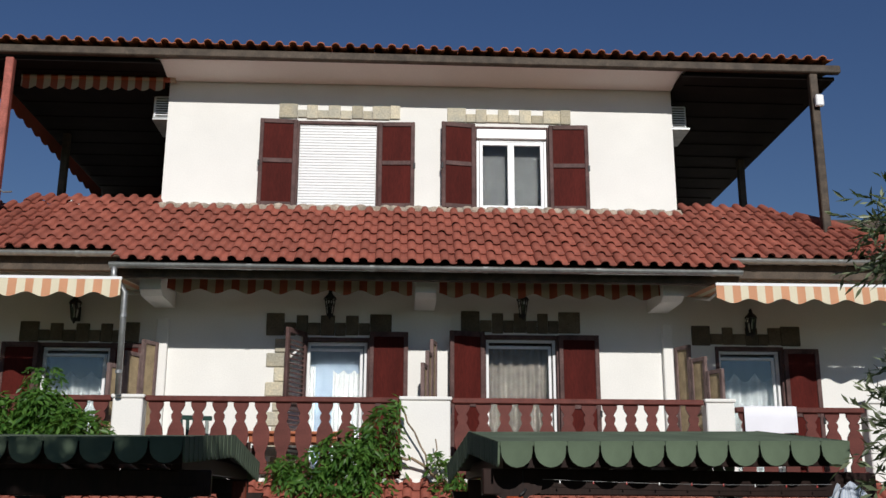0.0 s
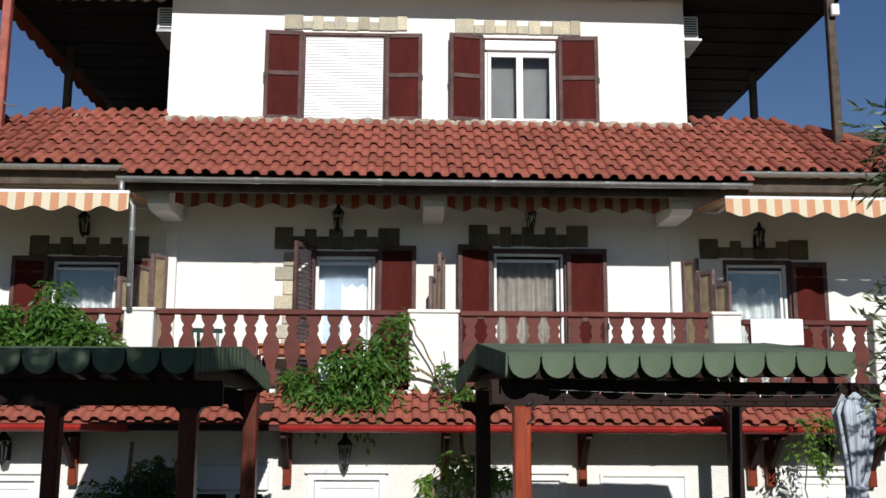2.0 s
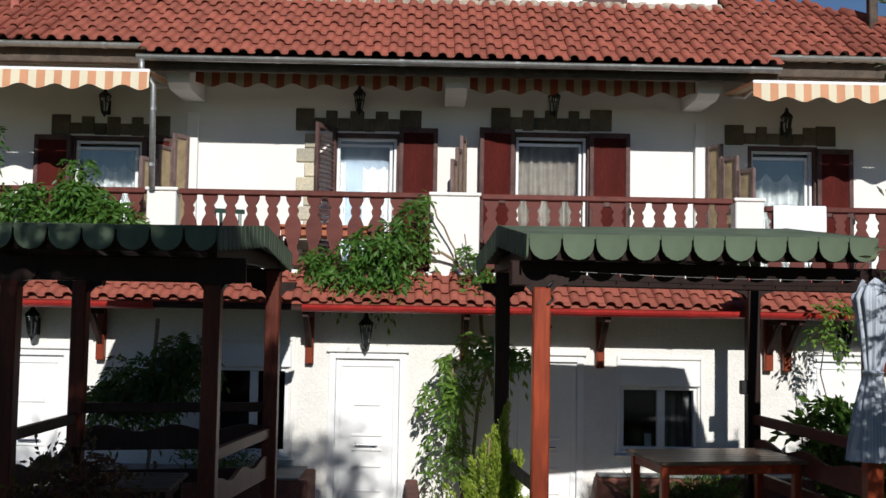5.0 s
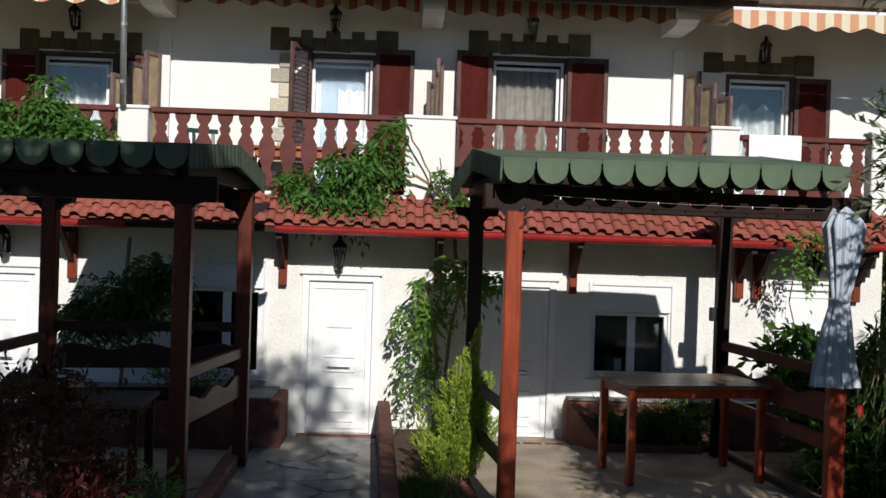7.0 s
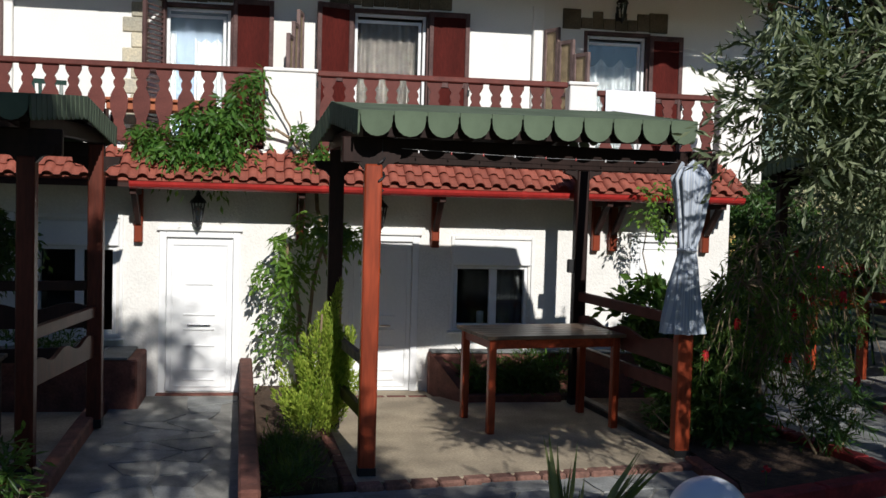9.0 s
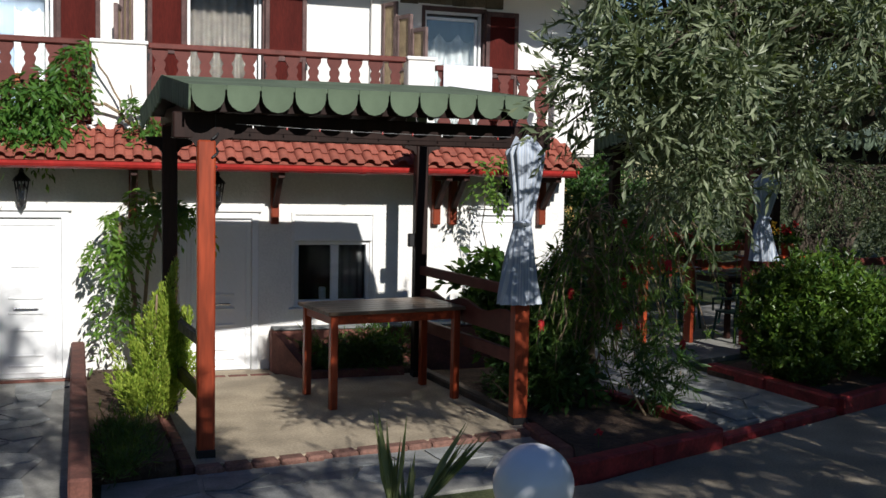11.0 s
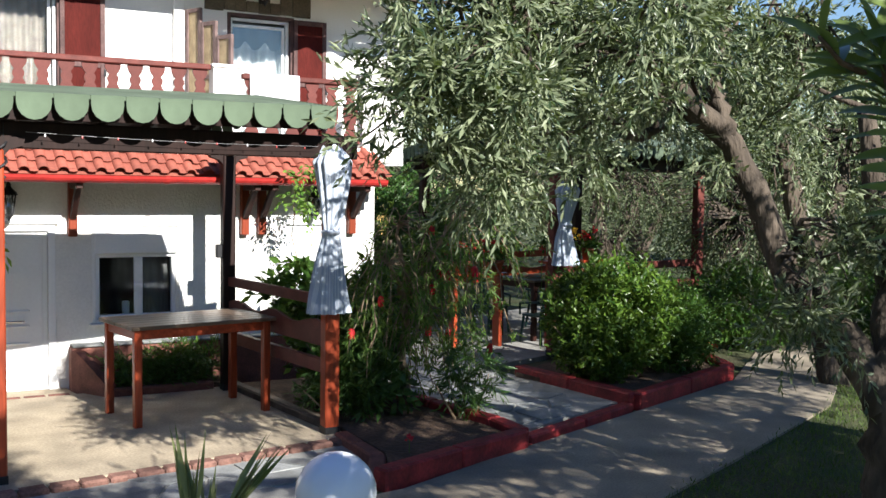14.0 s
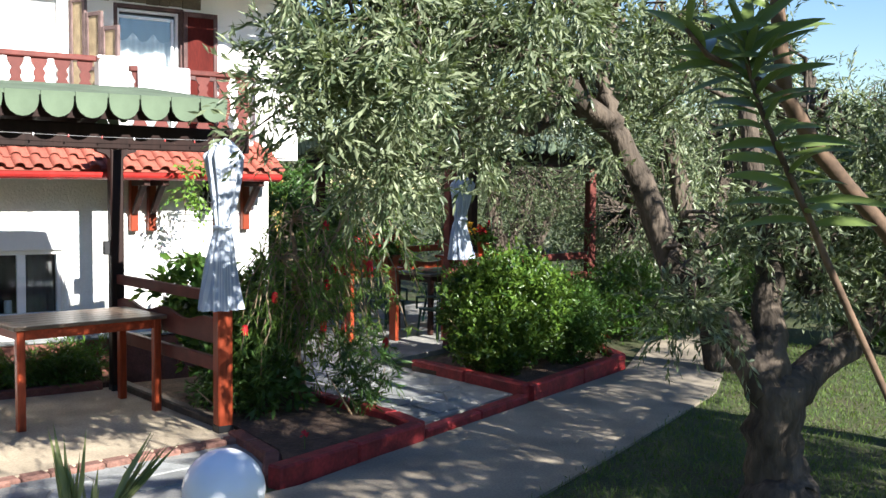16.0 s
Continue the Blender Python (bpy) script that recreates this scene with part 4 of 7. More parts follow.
def balustrade(x0, x1, count, low=0.0):
    b = thing("balustrade", None, "red-brown wooden balustrade of flat cut balusters", "railing", "balcony railings", "structure")
    part("top_rail", Shape().box(x0, x1, 12.82, 12.92, 3.955 - low, 4.025 - low, 0.012), RAILRED, b)
    part("bottom_rail", Shape().box(x0, x1, 12.83, 12.91, 3.08, 3.14, 0.01), RAILRED, b)
    h = 3.955 - low - 3.14
    s = Shape()
    s.plate([(w, h * z) for z, w in PROFILE] + [(-w, h * z) for z, w in reversed(PROFILE)], -0.014, 0.014)
    me = s.mesh("baluster", RAILRED)
    step = (x1 - x0) / count
    for k in range(count):
        o = new("baluster", me)
        o.parent = b
        o.location = (x0 + (k + 0.5) * step, 12.87, 3.14)


balustrade(-3.27, -0.13, 12)
balustrade(0.53, 3.72, 12)
balustrade(4.12, 5.78, 6, 0.085)
balustrade(-6.9, -3.68, 12)
solid("balcony_kerb", Shape().box(-6.9, 6.12, 12.79, 12.95, FLOOR1, 3.03, 0.015), PLASTER, "low white kerb below the balustrade", "kerb", "structure")


def lattice_screen(xa, xb, y0=13.05, y1=13.9, z0=FLOOR1, z1=4.75):
    """Partition of framed panels, stepped down towards the front."""
    d = thing("lattice_screen", None, "stepped brown lattice partition between two balconies", "screen", "lattice screens")
    n = 3
    turn = math.atan2(xb - xa, y1 - y0)
    for k in range(n):
        x = xa + (xb - xa) * k / n
        a, b = y0 + (y1 - y0) * k / n, y0 + (y1 - y0) * (k + 1) / n
        top = z1 - (n - 1 - k) * 0.20
        ln = (b - a) / math.cos(turn) - 0.004
        m = Matrix.Translation((x, a, 0)) @ Matrix.Rotation(-turn, 4, "Z")
        fr = Shape()
        for q in (0.0, ln - 0.055):
            fr.box(-0.024, 0.024, q, q + 0.055, z0, top, 0.005, m)
        for z in (z0, z0 + 0.50, z0 + 1.12 - 0.16 * (n - 1 - k), top - 0.055):
            fr.box(-0.022, 0.022, 0.055, ln - 0.055, z, z + 0.055, 0.005, m)
        part("screen_frame", fr, SCREENFRAME, d, "weathered mauve-brown wooden frame")
        part("screen_panel", Shape().box(-0.006, 0.006, 0.05, ln - 0.05, z0 + 0.02, top - 0.02, 0, m), TAN, d, "tan woven panel")


lattice_screen(-3.82, -3.42, z1=4.86), lattice_screen(0.16, 0.36, z1=4.90), lattice_screen(4.06, 3.68, z1=4.86)

t = thing("towel", None, "white towel hung over the balcony rail", "towel")
s = Shape()
n = 16
vs = []
for j, (y, z) in enumerate(((12.95, 3.87), (12.93, 3.945), (12.87, 3.957), (12.805, 3.945), (12.80, 3.80), (12.797, 3.60))):
    vs += [(4.22 + 0.67 * i / n, y - 0.004 * math.sin(i * 1.1 + j) * (j > 3), z + (0.02 * i / n if j == 5 else 0)) for i in range(n + 1)]
s.add(vs, [(j * (n + 1) + i, j * (n + 1) + i + 1, (j + 1) * (n + 1) + i + 1, (j + 1) * (n + 1) + i) for j in range(5) for i in range(n)])
s.smooth = True
part("cloth", s, CLOTH, t)

# plant pots on the balcony, some on a shelf
pot = Shape().lathe([(0.055, 0.0), (0.085, 0.13), (0.095, 0.13), (0.095, 0.165), (0.078, 0.165), (0.07, 0.14)], 12)
pot.smooth = True
pm = pot.mesh("plant_pot", TERRACOTTA)
for x in (1.42, 1.80, 2.15, 2.48, 2.80):
    o = new("plant_pot", pm)
    o.location = (x, 13.12, 3.44)
    tagged(o, "small clay plant pot on a balcony shelf", "pot", "balcony pots")
sh = thing("pot_shelf", None, "narrow wooden shelf behind the balustrade", "shelf")
part("board", Shape().box(1.3, 2.95, 13.02, 13.22, 3.41, 3.44, 0.006), RAILRED, sh)
for x in (1.35, 2.88):
    part("leg", Shape().box(x, x + 0.05, 13.05, 13.19, FLOOR1, 3.41, 0.005), RAILRED, sh)
bt = thing("balcony_table", None, "small wooden table standing on the balcony", "table")
part("tabletop", Shape().box(-2.1, -0.85, 13.08, 13.75, 3.58, 3.62, 0.01), TERRACOTTA, bt, "red-brown top")
part("apron", Shape().box(-2.02, -0.92, 13.13, 13.70, 3.48, 3.579, 0.008), TERRACOTTA, bt)
for x in (-2.05, -0.95):
    for y in (13.14, 13.66):
        part("leg", Shape().box(x, x + 0.055, y, y + 0.055, FLOOR1, 3.48, 0.006), DARKWOOD, bt)

# ---- awnings of the balconies ----
def valance(name, x0, x1, y, z0, z1, mat, label, scallop, back=None):
    d = thing(name, pose(x0, 0, 0), label, "awning", "awnings")
    s = Shape()
    n = int((x1 - x0) / 0.0263)
    w = x1 - x0
    top = [(w * i / n, y + 0.008 * math.sin(i * 0.5), z1) for i in range(n + 1)]
    bot = [(w * i / n, y - 0.01 + 0.012 * math.sin(i * 0.5), z0 + 0.032 * math.cos(2 * math.pi * i / scallop)) for i in range(n + 1)]
    s.add(top + bot, [(i, i + 1, n + 2 + i, n + 1 + i) for i in range(n)])
    part("valance", s, mat, d)
    part("front_bar", Shape().box(0, w, y + 0.004, y + 0.04, z1 - 0.005, z1 + 0.04, 0.008), PVC, d, "white front bar")
    if back:
        c = Shape()
        c.add([(0, y + 0.03, z1 + 0.03), (w, y + 0.03, z1 + 0.03), (w, *back), (0, *back), (0, y + 0.03, z1 + 0.026), (w, y + 0.03, z1 + 0.026), (w, back[0], back[1] - 0.004), (0, back[0], back[1] - 0.004)],
              [(0, 1, 2, 3), (4, 7, 6, 5), (0, 4, 5, 1), (1, 5, 6, 2), (0, 3, 7, 4)])
        part("canopy", c, mat, d)
        for x in (0.12, w - 0.12):
            part("arm", Shape().tube([(x, y + 0.05, z1), (x, y + 0.7, z1 - 0.04), (x, 13.98, z1 + 0.12)], 0.018, 6), PVC, d)
    return d


valance("folded_awning", -3.2, 0.02, 13.25, 5.44, 5.64, VALANCE, "folded awning with red and beige scalloped valance", 16)
valance("folded_awning", 0.38, 3.38, 13.25, 5.42, 5.62, VALANCE, "folded awning with red and beige scalloped valance", 16)
valance("open_awning", 3.90, 7.3, 12.60, 5.26, 5.46, AWNING, "half-open awning with orange and cream stripes", 16, (13.97, 5.60))
valance("open_awning", -6.9, -3.62, 12.60, 5.24, 5.44, AWNING, "half-open awning with orange and cream stripes", 16, (13.97, 5.60))


# ---- wall lanterns ----
def lantern(at, mat, s_=1.0, label="black iron wall lantern with a pointed cap"):
    d = thing("wall_lantern", pose(*at) @ Matrix.Scale(s_, 4), label, "lantern", "wall lanterns")
    part("back_plate", Shape().box(-0.04, 0.04, -0.015, 0.0, -0.12, 0.10, 0.005), mat, d)
    a = Shape().tube([(0, -0.01, 0.0), (0, -0.10, 0.05), (0, -0.17, 0.12)], 0.012, 6)
    part("arm", a, mat, d)
    part("cap", Shape().lathe([(0.10, 0.12), (0.085, 0.15), (0.045, 0.19), (0.025, 0.22), (0.03, 0.24), (0.0, 0.28)], 8, (0, -0.17, 0)), mat, d)
    part("glass", Shape().lathe([(0.045, -0.10), (0.075, 0.119)], 6, (0, -0.17, 0)), GLASS, d, "tapered glass body")
    for k in range(6):
        t = 2 * math.pi * k / 6
        part("rib", Shape().tube([(0.046 * math.cos(t), -0.17 + 0.046 * math.sin(t), -0.10), (0.078 * math.cos(t), -0.17 + 0.078 * math.sin(t), 0.12)], 0.008, 4), mat, d)
    part("base", Shape().lathe([(0.0, -0.19), (0.025, -0.15), (0.05, -0.12), (0.05, -0.10)], 8, (0, -0.17, 0)), mat, d)


for x, z in ((-1.10, 5.36), (1.56, 5.38), (4.75, 5.16), (-4.55, 5.26)):
    lantern((x, FY - 0.03, z), BLACKIRON, 0.92)
for x, z in ((-0.87, 2.24), (1.32, 2.24), (5.05, 2.24), (-4.95, 2.28)):
    lantern((x, GY, z), BLACKIRON, 1.0)

# ---- ground floor doors and windows ----
for i, (x0, x1, z0, z1) in enumerate(doors_g):
    d = thing(f"door_{i + 1}", None, "white panelled entrance door in a white frame", "door", kind="structure")
    part("door_frame", frame_shape(x0, x1, z0, z1, GY - 0.02, GY + 0.10, 0.085, False), PVC, d)
    part("head_trim", Shape().box(x0 - 0.03, x1 + 0.03, GY - 0.05, GY - 0.004, z1 - 0.005, z1 + 0.035, 0.008), WHITE, d)
    part("leaf", Shape().box(x0 + 0.088, x1 - 0.088, GY + 0.02, GY + 0.075, z0 + 0.01, z1 - 0.088, 0.006), PVC, d)
    part("moulding", frame_shape(x0 + 0.14, x1 - 0.14, z0 + 0.06, z1 - 0.16, GY + 0.008, GY + 0.02, 0.022), PVC, d)
    xm = (x0 + x1) / 2
    arch = Shape()
    arch.plate([(xm - 0.16 + 0.32 * k / 10, z1 - 0.62 + 0.055 * math.sin(math.pi * k / 10)) for k in range(11)] + [(xm + 0.16, z1 - 0.66), (xm - 0.16, z1 - 0.66)], GY + 0.006, GY + 0.02)
    part("arched_panel", arch, PVC, d)
    for z in (0.18, 0.30, 0.60, 0.80, 0.98):
        part("ribbed_panel", Shape().box(xm - 0.19, xm + 0.19, GY + 0.004, GY + 0.02, z, z + 0.028, 0.006), PVC, d)
    part("handle", Shape().tube([(xm - 0.13, GY + 0.0, 0.87), (xm - 0.13, GY - 0.03, 0.88), (xm + 0.13, GY - 0.03, 0.88), (xm + 0.13, GY + 0.0, 0.87)], 0.012, 6), CHROME, d, "steel pull handle")
    part("threshold", Shape().box(x0 - 0.02, x1 + 0.02, GY - 0.12, GY + 0.10, 0.0, 0.038, 0.008), BRICKRED, d)
for i, (x0, x1, z0, z1) in enumerate(wins_g):
    w = thing(f"window_{i + 3}", None, "white framed sliding window with dark glass", "window", kind="structure")
    part("window_frame", frame_shape(x0, x1, z0, z1, GY + 0.02, GY + 0.11, 0.045), PVC, w)
    part("blind_box", Shape().box(x0 - 0.02, x1 + 0.03, GY - 0.03, GY + 0.02, z1 + 0.005, z1 + 0.30, 0.01), PVC, w, "white roller blind box")
    part("moulding", frame_shape(x0 - 0.05, x1 + 0.08, z0 - 0.04, z1 + 0.38, GY - 0.024, GY - 0.003, 0.045), WHITE, w)
    xm = (x0 + x1) / 2 + 0.03
    part("mullion", Shape().box(xm - 0.05, xm + 0.05, GY + 0.03, GY + 0.09, z0 + 0.045, z1 - 0.045, 0.006), PVC, w)
    pane(x0 + 0.045, xm - 0.05, z0 + 0.045, z1 - 0.045, GY + 0.06, w, GLASS_THIN)
    pane(xm + 0.05, x1 - 0.045, z0 + 0.045, z1 - 0.045, GY + 0.07, w, GLASS_THIN)
    if x0 > 0:
        part("inner_blind", hung_cloth(xm + 0.05, x1 - 0.03, z0, z1, GY + 0.2, 4, 0.012), GREYBLIND, w, "grey-brown inner curtain")
    part("sill", Shape().box(x0 - 0.08, x1 + 0.1, GY - 0.09, GY + 0.02, z0 - 0.07, z0 - 0.045, 0.006), WHITE, w)
c = Shape().lathe([(0.0, 0.0), (0.045, 0.0), (0.048, 0.14), (0.042, 0.16), (0.0, 0.16)], 12, (2.72, GY + 0.22, 0.87))
solid("white_jar", c, PVC, "plain white jar inside the window", "jar")
# Dark sheet added across the window to stand for the unlit room
part("dark_curtain", hung_cloth(2.2, 3.4, 0.7, 1.75, GY + 0.45, 6, 0.02), BLACKOUT, bpy.data.objects["window_4"], "dark sheet added to blacken the room behind the glass")
IS = solid("inner_sill", Shape().box(2.25, 3.3, GY + 0.305, GY + 0.42, 0.80, 0.87, 0.004), DARKROOM, "inner window sill", "sill", "structure")
bpy.data.objects["white_jar"].location = (0, 0.15, 0)

# brackets under the lean-to
for x in (-4.14, -1.57, 0.35, 2.03, 4.13, 4.36, 5.62):
    b = thing("canopy_bracket", pose(x, GY, 0), "red stained timber bracket under the lean-to roof", "bracket", "lean-to brackets", "structure")
    part("wall_piece", Shape().box(-0.05, 0.05, -0.10, -0.002, 1.87, 2.62, 0.01), REDWOOD, b)
    part("strut", Shape().beam((0, -0.09, 2.10), (0, -0.50, 2.48), 0.07, 0.07), DARKWOOD, b, "dark diagonal strut")
    part("arm", Shape().box(-0.04, 0.04, -0.60, -0.10, 2.44, 2.53, 0.008), DARKWOOD, b)
j = solid("junction_box", Shape().box(-3.12, -2.98, GY - 0.05, GY - 0.001, 2.0, 2.2, 0.01), PVC, "small white electric box on the wall", "box")


# ---- ground, paths, kerbs ----
solid("ground", Shape().add([(-400, -200, -0.025), (600, -200, -0.025), (600, 700, -0.025), (-400, 700, -0.025)], [(0, 1, 2, 3)]), LAWN, "patchy lawn and earth around the house", "ground", "structure")
solid("path_concrete", Shape().slab([(-1.0, 3.9), (4.2, 5.7), (7.0, 6.95), (9.85, 8.3), (13.3, 10.9), (18, 14.5), (17, 16.5), (12.0, 11.6), (9.98, 10.0), (7.6, 9.05), (5.6, 8.25), (3.85, 7.5), (-1.4, 6.6)], -0.055, 0.0),
      CONCRETE, "worn grey concrete garden path", "path", "structure")
solid("patio_east", Shape().slab([(0.72, 8.62), (4.12, 9.18), (3.78, 12.1), (2.0, 12.4), (1.95, GY), (0.30, GY), (0.30, 11.6), (0.62, 11.6)], -0.05, 0.05), PATIO, "worn beige concrete patio under the shelter", "patio", "structure")
solid("patio_west", Shape().slab([(-7.5, 8.55), (-1.87, 8.55), (-1.95, 11.6), (-7.5, 11.6)], -0.05, 0.06), PATIO, "shaded concrete patio under the second shelter", "patio", "structure")
solid("patio_far", Shape().slab([(5.7, 8.6), (7.55, 9.35), (7.3, 12.0), (14.5, 14.6), (13.5, 18.5), (6.4, 15.5), (6.3, 12.5), (5.2, 12.2)], -0.05, 0.045), GROUT, "paved terrace of the far shelter", "patio", "structure")


def crazy_paving(name, outline, step, seed, z, label, bed=GROUT, base=True):
    """Irregular flagstones inside an outline, with sunk joints between them."""
    rng = random.Random(seed)
    d = thing(name, None, label, "paving", kind="structure")
    if base:
        part("joint_bed", Shape().slab(outline, -0.05, z - 0.012), bed, d)
    inside = lambda x, y: sum(((a[1] > y) != (b[1] > y)) and (x < (b[0] - a[0]) * (y - a[1]) / (b[1] - a[1]) + a[0]) for a, b in zip(outline, outline[1:] + outline[:1])) % 2
    x0, x1 = min(p[0] for p in outline), max(p[0] for p in outline)
    y0, y1 = min(p[1] for p in outline), max(p[1] for p in outline)
    nx, ny = int((x1 - x0) / step) + 2, int((y1 - y0) / step) + 2
    P = {(i, j): (x0 + (i - 0.3 + rng.uniform(-0.33, 0.33) + 0.5 * (j % 2)) * step, y0 + (j - 0.3 + rng.uniform(-0.33, 0.33)) * step) for i in range(-1, nx + 2) for j in range(-1, ny + 2)}
    for i in range(-1, nx + 1):
        for j in range(-1, ny + 1):
            q = [P[i, j], P[i + 1, j], P[i + 1, j + 1], P[i, j + 1]]
            cx, cy = sum(p[0] for p in q) / 4, sum(p[1] for p in q) / 4
            if not all(inside(cx + 0.86 * (p[0] - cx), cy + 0.86 * (p[1] - cy)) for p in q):
                continue
            h = z + rng.uniform(-0.004, 0.004)
            ring = []
            for a, b in zip(q, q[1:] + q[:1]):
                ring.append((cx + 0.9 * (a[0] - cx), cy + 0.9 * (a[1] - cy)))
                t = rng.uniform(0.3, 0.7)
                k = rng.uniform(0.86, 0.96)
                ring.append((cx + k * (a[0] + (b[0] - a[0]) * t - cx), cy + k * (a[1] + (b[1] - a[1]) * t - cy)))
            part("flagstone", Shape().slab(ring, z - 0.02, h), FLAG, d)
    return d


crazy_paving("path_door", [(-1.68, 4.6), (-0.05, 4.6), (-0.20, 8.6), (-0.37, 12.66), (-1.45, 12.66), (-1.45, 11.9), (-1.76, 11.9)], 0.42, 3, 0.035, "grey crazy paving leading to the door")
crazy_paving("path_front", [(0.02, 7.26), (3.78, 7.75), (4.0, 9.1), (0.7, 8.55), (0.02, 8.45)], 0.40, 5, 0.015, "strip of grey crazy paving before the patio")
crazy_paving("path_side", [(5.75, 8.6), (7.5, 9.35), (7.3, 12.0), (5.3, 12.0)], 0.45, 9, 0.066, "grey crazy paving between two planting beds", base=False)


def kerb(name, pts, w, h, mat, label, cell=0.0, z0=-0.05):
    d = thing(name, None, label, "kerb", kind="structure")
    for (ax, ay), (bx, by) in zip(pts, pts[1:]):
        v = Vector((bx - ax, by - ay, 0))
        n = max(1, round(v.length / cell)) if cell else 1
        for k in range(n):
            a, b = Vector((ax, ay, 0)) + v * k / n, Vector((ax, ay, 0)) + v * (k + 1) / n
            gap = 0.006 if cell else 0.0
            m = Matrix.Translation(a) @ Matrix.Rotation(math.atan2(v.y, v.x), 4, "Z")
            part("kerb_block", Shape().box(gap, v.length / n - gap, -w / 2, w / 2, z0, h, 0.018, m), mat, d)
    return d


kerb("kerb_bed_side", [(4.02, 9.25), (3.98, 8.3), (3.68, 7.68)], 0.15, 0.085, BRICKRED, "low brown-red kerb beside the planting bed", 0.6)
kerb("kerb_bed", [(3.66, 7.58), (5.52, 8.27), (5.54, 8.80), (5.02, 11.9)], 0.17, 0.17, REDKERB, "red painted masonry kerb round the planting bed", 0.95)
kerb("kerb_step", [(5.60, 8.36), (7.55, 9.18)], 0.15, 0.07, REDKERB, "low red painted step across the paving", 1.1)
kerb("kerb_hedge", [(7.42, 11.3), (7.62, 9.16), (10.08, 10.20), (10.7, 11.7)], 0.17, 0.18, REDKERB, "red painted masonry kerb before the hedge", 1.1)
kerb("brick_edging", [(0.75, 8.60), (4.08, 9.12)], 0.16, 0.053, BRICKDUST, "row of dusty red bricks along the patio edge", 0.24)
kerb("brick_edging", [(0.35, 12.42), (1.95, 12.42)], 0.12, 0.057, BRICKRED, "row of red bricks before the door", 0.25)
kerb("brick_edging", [(0.70, 8.6), (0.55, 11.5)], 0.12, 0.064, BRICKRED, "row of red bricks beside the patio", 0.25)
kerb("low_wall", [(-0.10, 7.0), (-0.28, 12.72)], 0.15, 0.48, BRICKRED, "low red-brown garden wall beside the path", 0.0)
kerb("low_wall", [(-1.78, 8.5), (-1.86, 11.85)], 0.16, 0.16, BRICKRED, "low red-brown edging beside the path", 0.0)
kerb("patio_edging", [(-7.4, 8.5), (-1.87, 8.5)], 0.14, 0.10, BRICKRED, "red-brown edging before the shaded patio", 0.0)
kerb("patio_edging", [(4.02, 9.45), (3.76, 12.0)], 0.13, 0.13, OLDWOOD, "timber edging along the patio side", 0.0)

# raised planters against the wall
for n, (x0, x1, y0, h) in (("planter_east", (1.98, 5.9, 12.58, 0.56)), ("planter_west", (-4.1, -1.46, 11.9, 0.58))):
    p = thing(n, None, "raised planter with a dark red wall and stone slab top", "planter", kind="structure")
    part("planter_wall", Shape().box(x0, x1, y0, GY - 0.003, -0.04, h, 0.02), BRICKRED, p)
    k, x = 0, x0 + 0.01
    rng = random.Random(len(n))
    while x < x1 - 0.1:
        w_ = min(rng.uniform(0.28, 0.5), x1 - x)
        part("top_slab", Shape().box(x + 0.006, x + w_ - 0.006, y0 - 0.02, GY - 0.01, h + 0.001, h + 0.03, 0.008), FLAG, p)
        x += w_
p = bpy.data.objects["planter_east"]
part("side_wall", Shape().plate([(0.0, -0.04), (0.0, 0.54), (-0.12, 0.50), (-0.60, 0.18), (-0.60, -0.04)], -0.07, 0.07, Matrix.Translation((2.04, 12.60, 0)) @ Matrix.Rotation(radians(120), 4, "Z")), BRICKRED, p, "sloping brown-red side wall")
part("front_kerb", Shape().box(2.30, 3.53, 12.02, 12.14, -0.04, 0.14, 0.015), BRICKRED, p, "low worn front kerb")
solid("bed_soil", Shape().slab([(2.36, 12.13), (3.72, 12.13), (3.8, 12.57), (2.1, 12.57)], -0.05, 0.11), SOIL, "dark soil of the planter", "soil", "structure")
solid("bed_soil", Shape().slab([(-0.17, 8.5), (0.60, 8.6), (0.45, 11.5), (0.28, GY - 0.01), (-0.17, GY - 0.01)], -0.05, 0.12), SOIL, "dark soil strip with grass beside the wall", "soil", "structure")
solid("bed_soil", Shape().slab([(4.06, 8.3), (3.8, 7.65), (5.5, 8.3), (5.55, 8.8), (5.0, 12.05), (3.8, 12.05), (4.08, 9.3)], -0.05, 0.09), SOIL, "dark soil of the planting bed", "soil", "structure")
solid("bed_soil", Shape().slab([(7.3, 11.2), (7.68, 9.22), (9.92, 10.1), (10.5, 11.5), (9.0, 12.2)], -0.05, 0.10), SOIL, "dark soil under the hedge", "soil", "structure")


# ---- timber shelters ----
def scallop_board(w, drop, r, thick):
    """One green felt tongue with a rounded lower end, hanging from z = 0."""
    pts = [(-w / 2, 0), (-w / 2, -(drop - w / 2 * r))]
    pts += [(-w / 2 * math.cos(t), -(drop - w / 2 * r) - w / 2 * r * math.sin(t)) for t in np.linspace(0, math.pi, 9)[1:-1]]
    pts += [(w / 2, -(drop - w / 2 * r)), (w / 2, 0)]
    return Shape().plate(pts, -thick / 2, thick / 2)


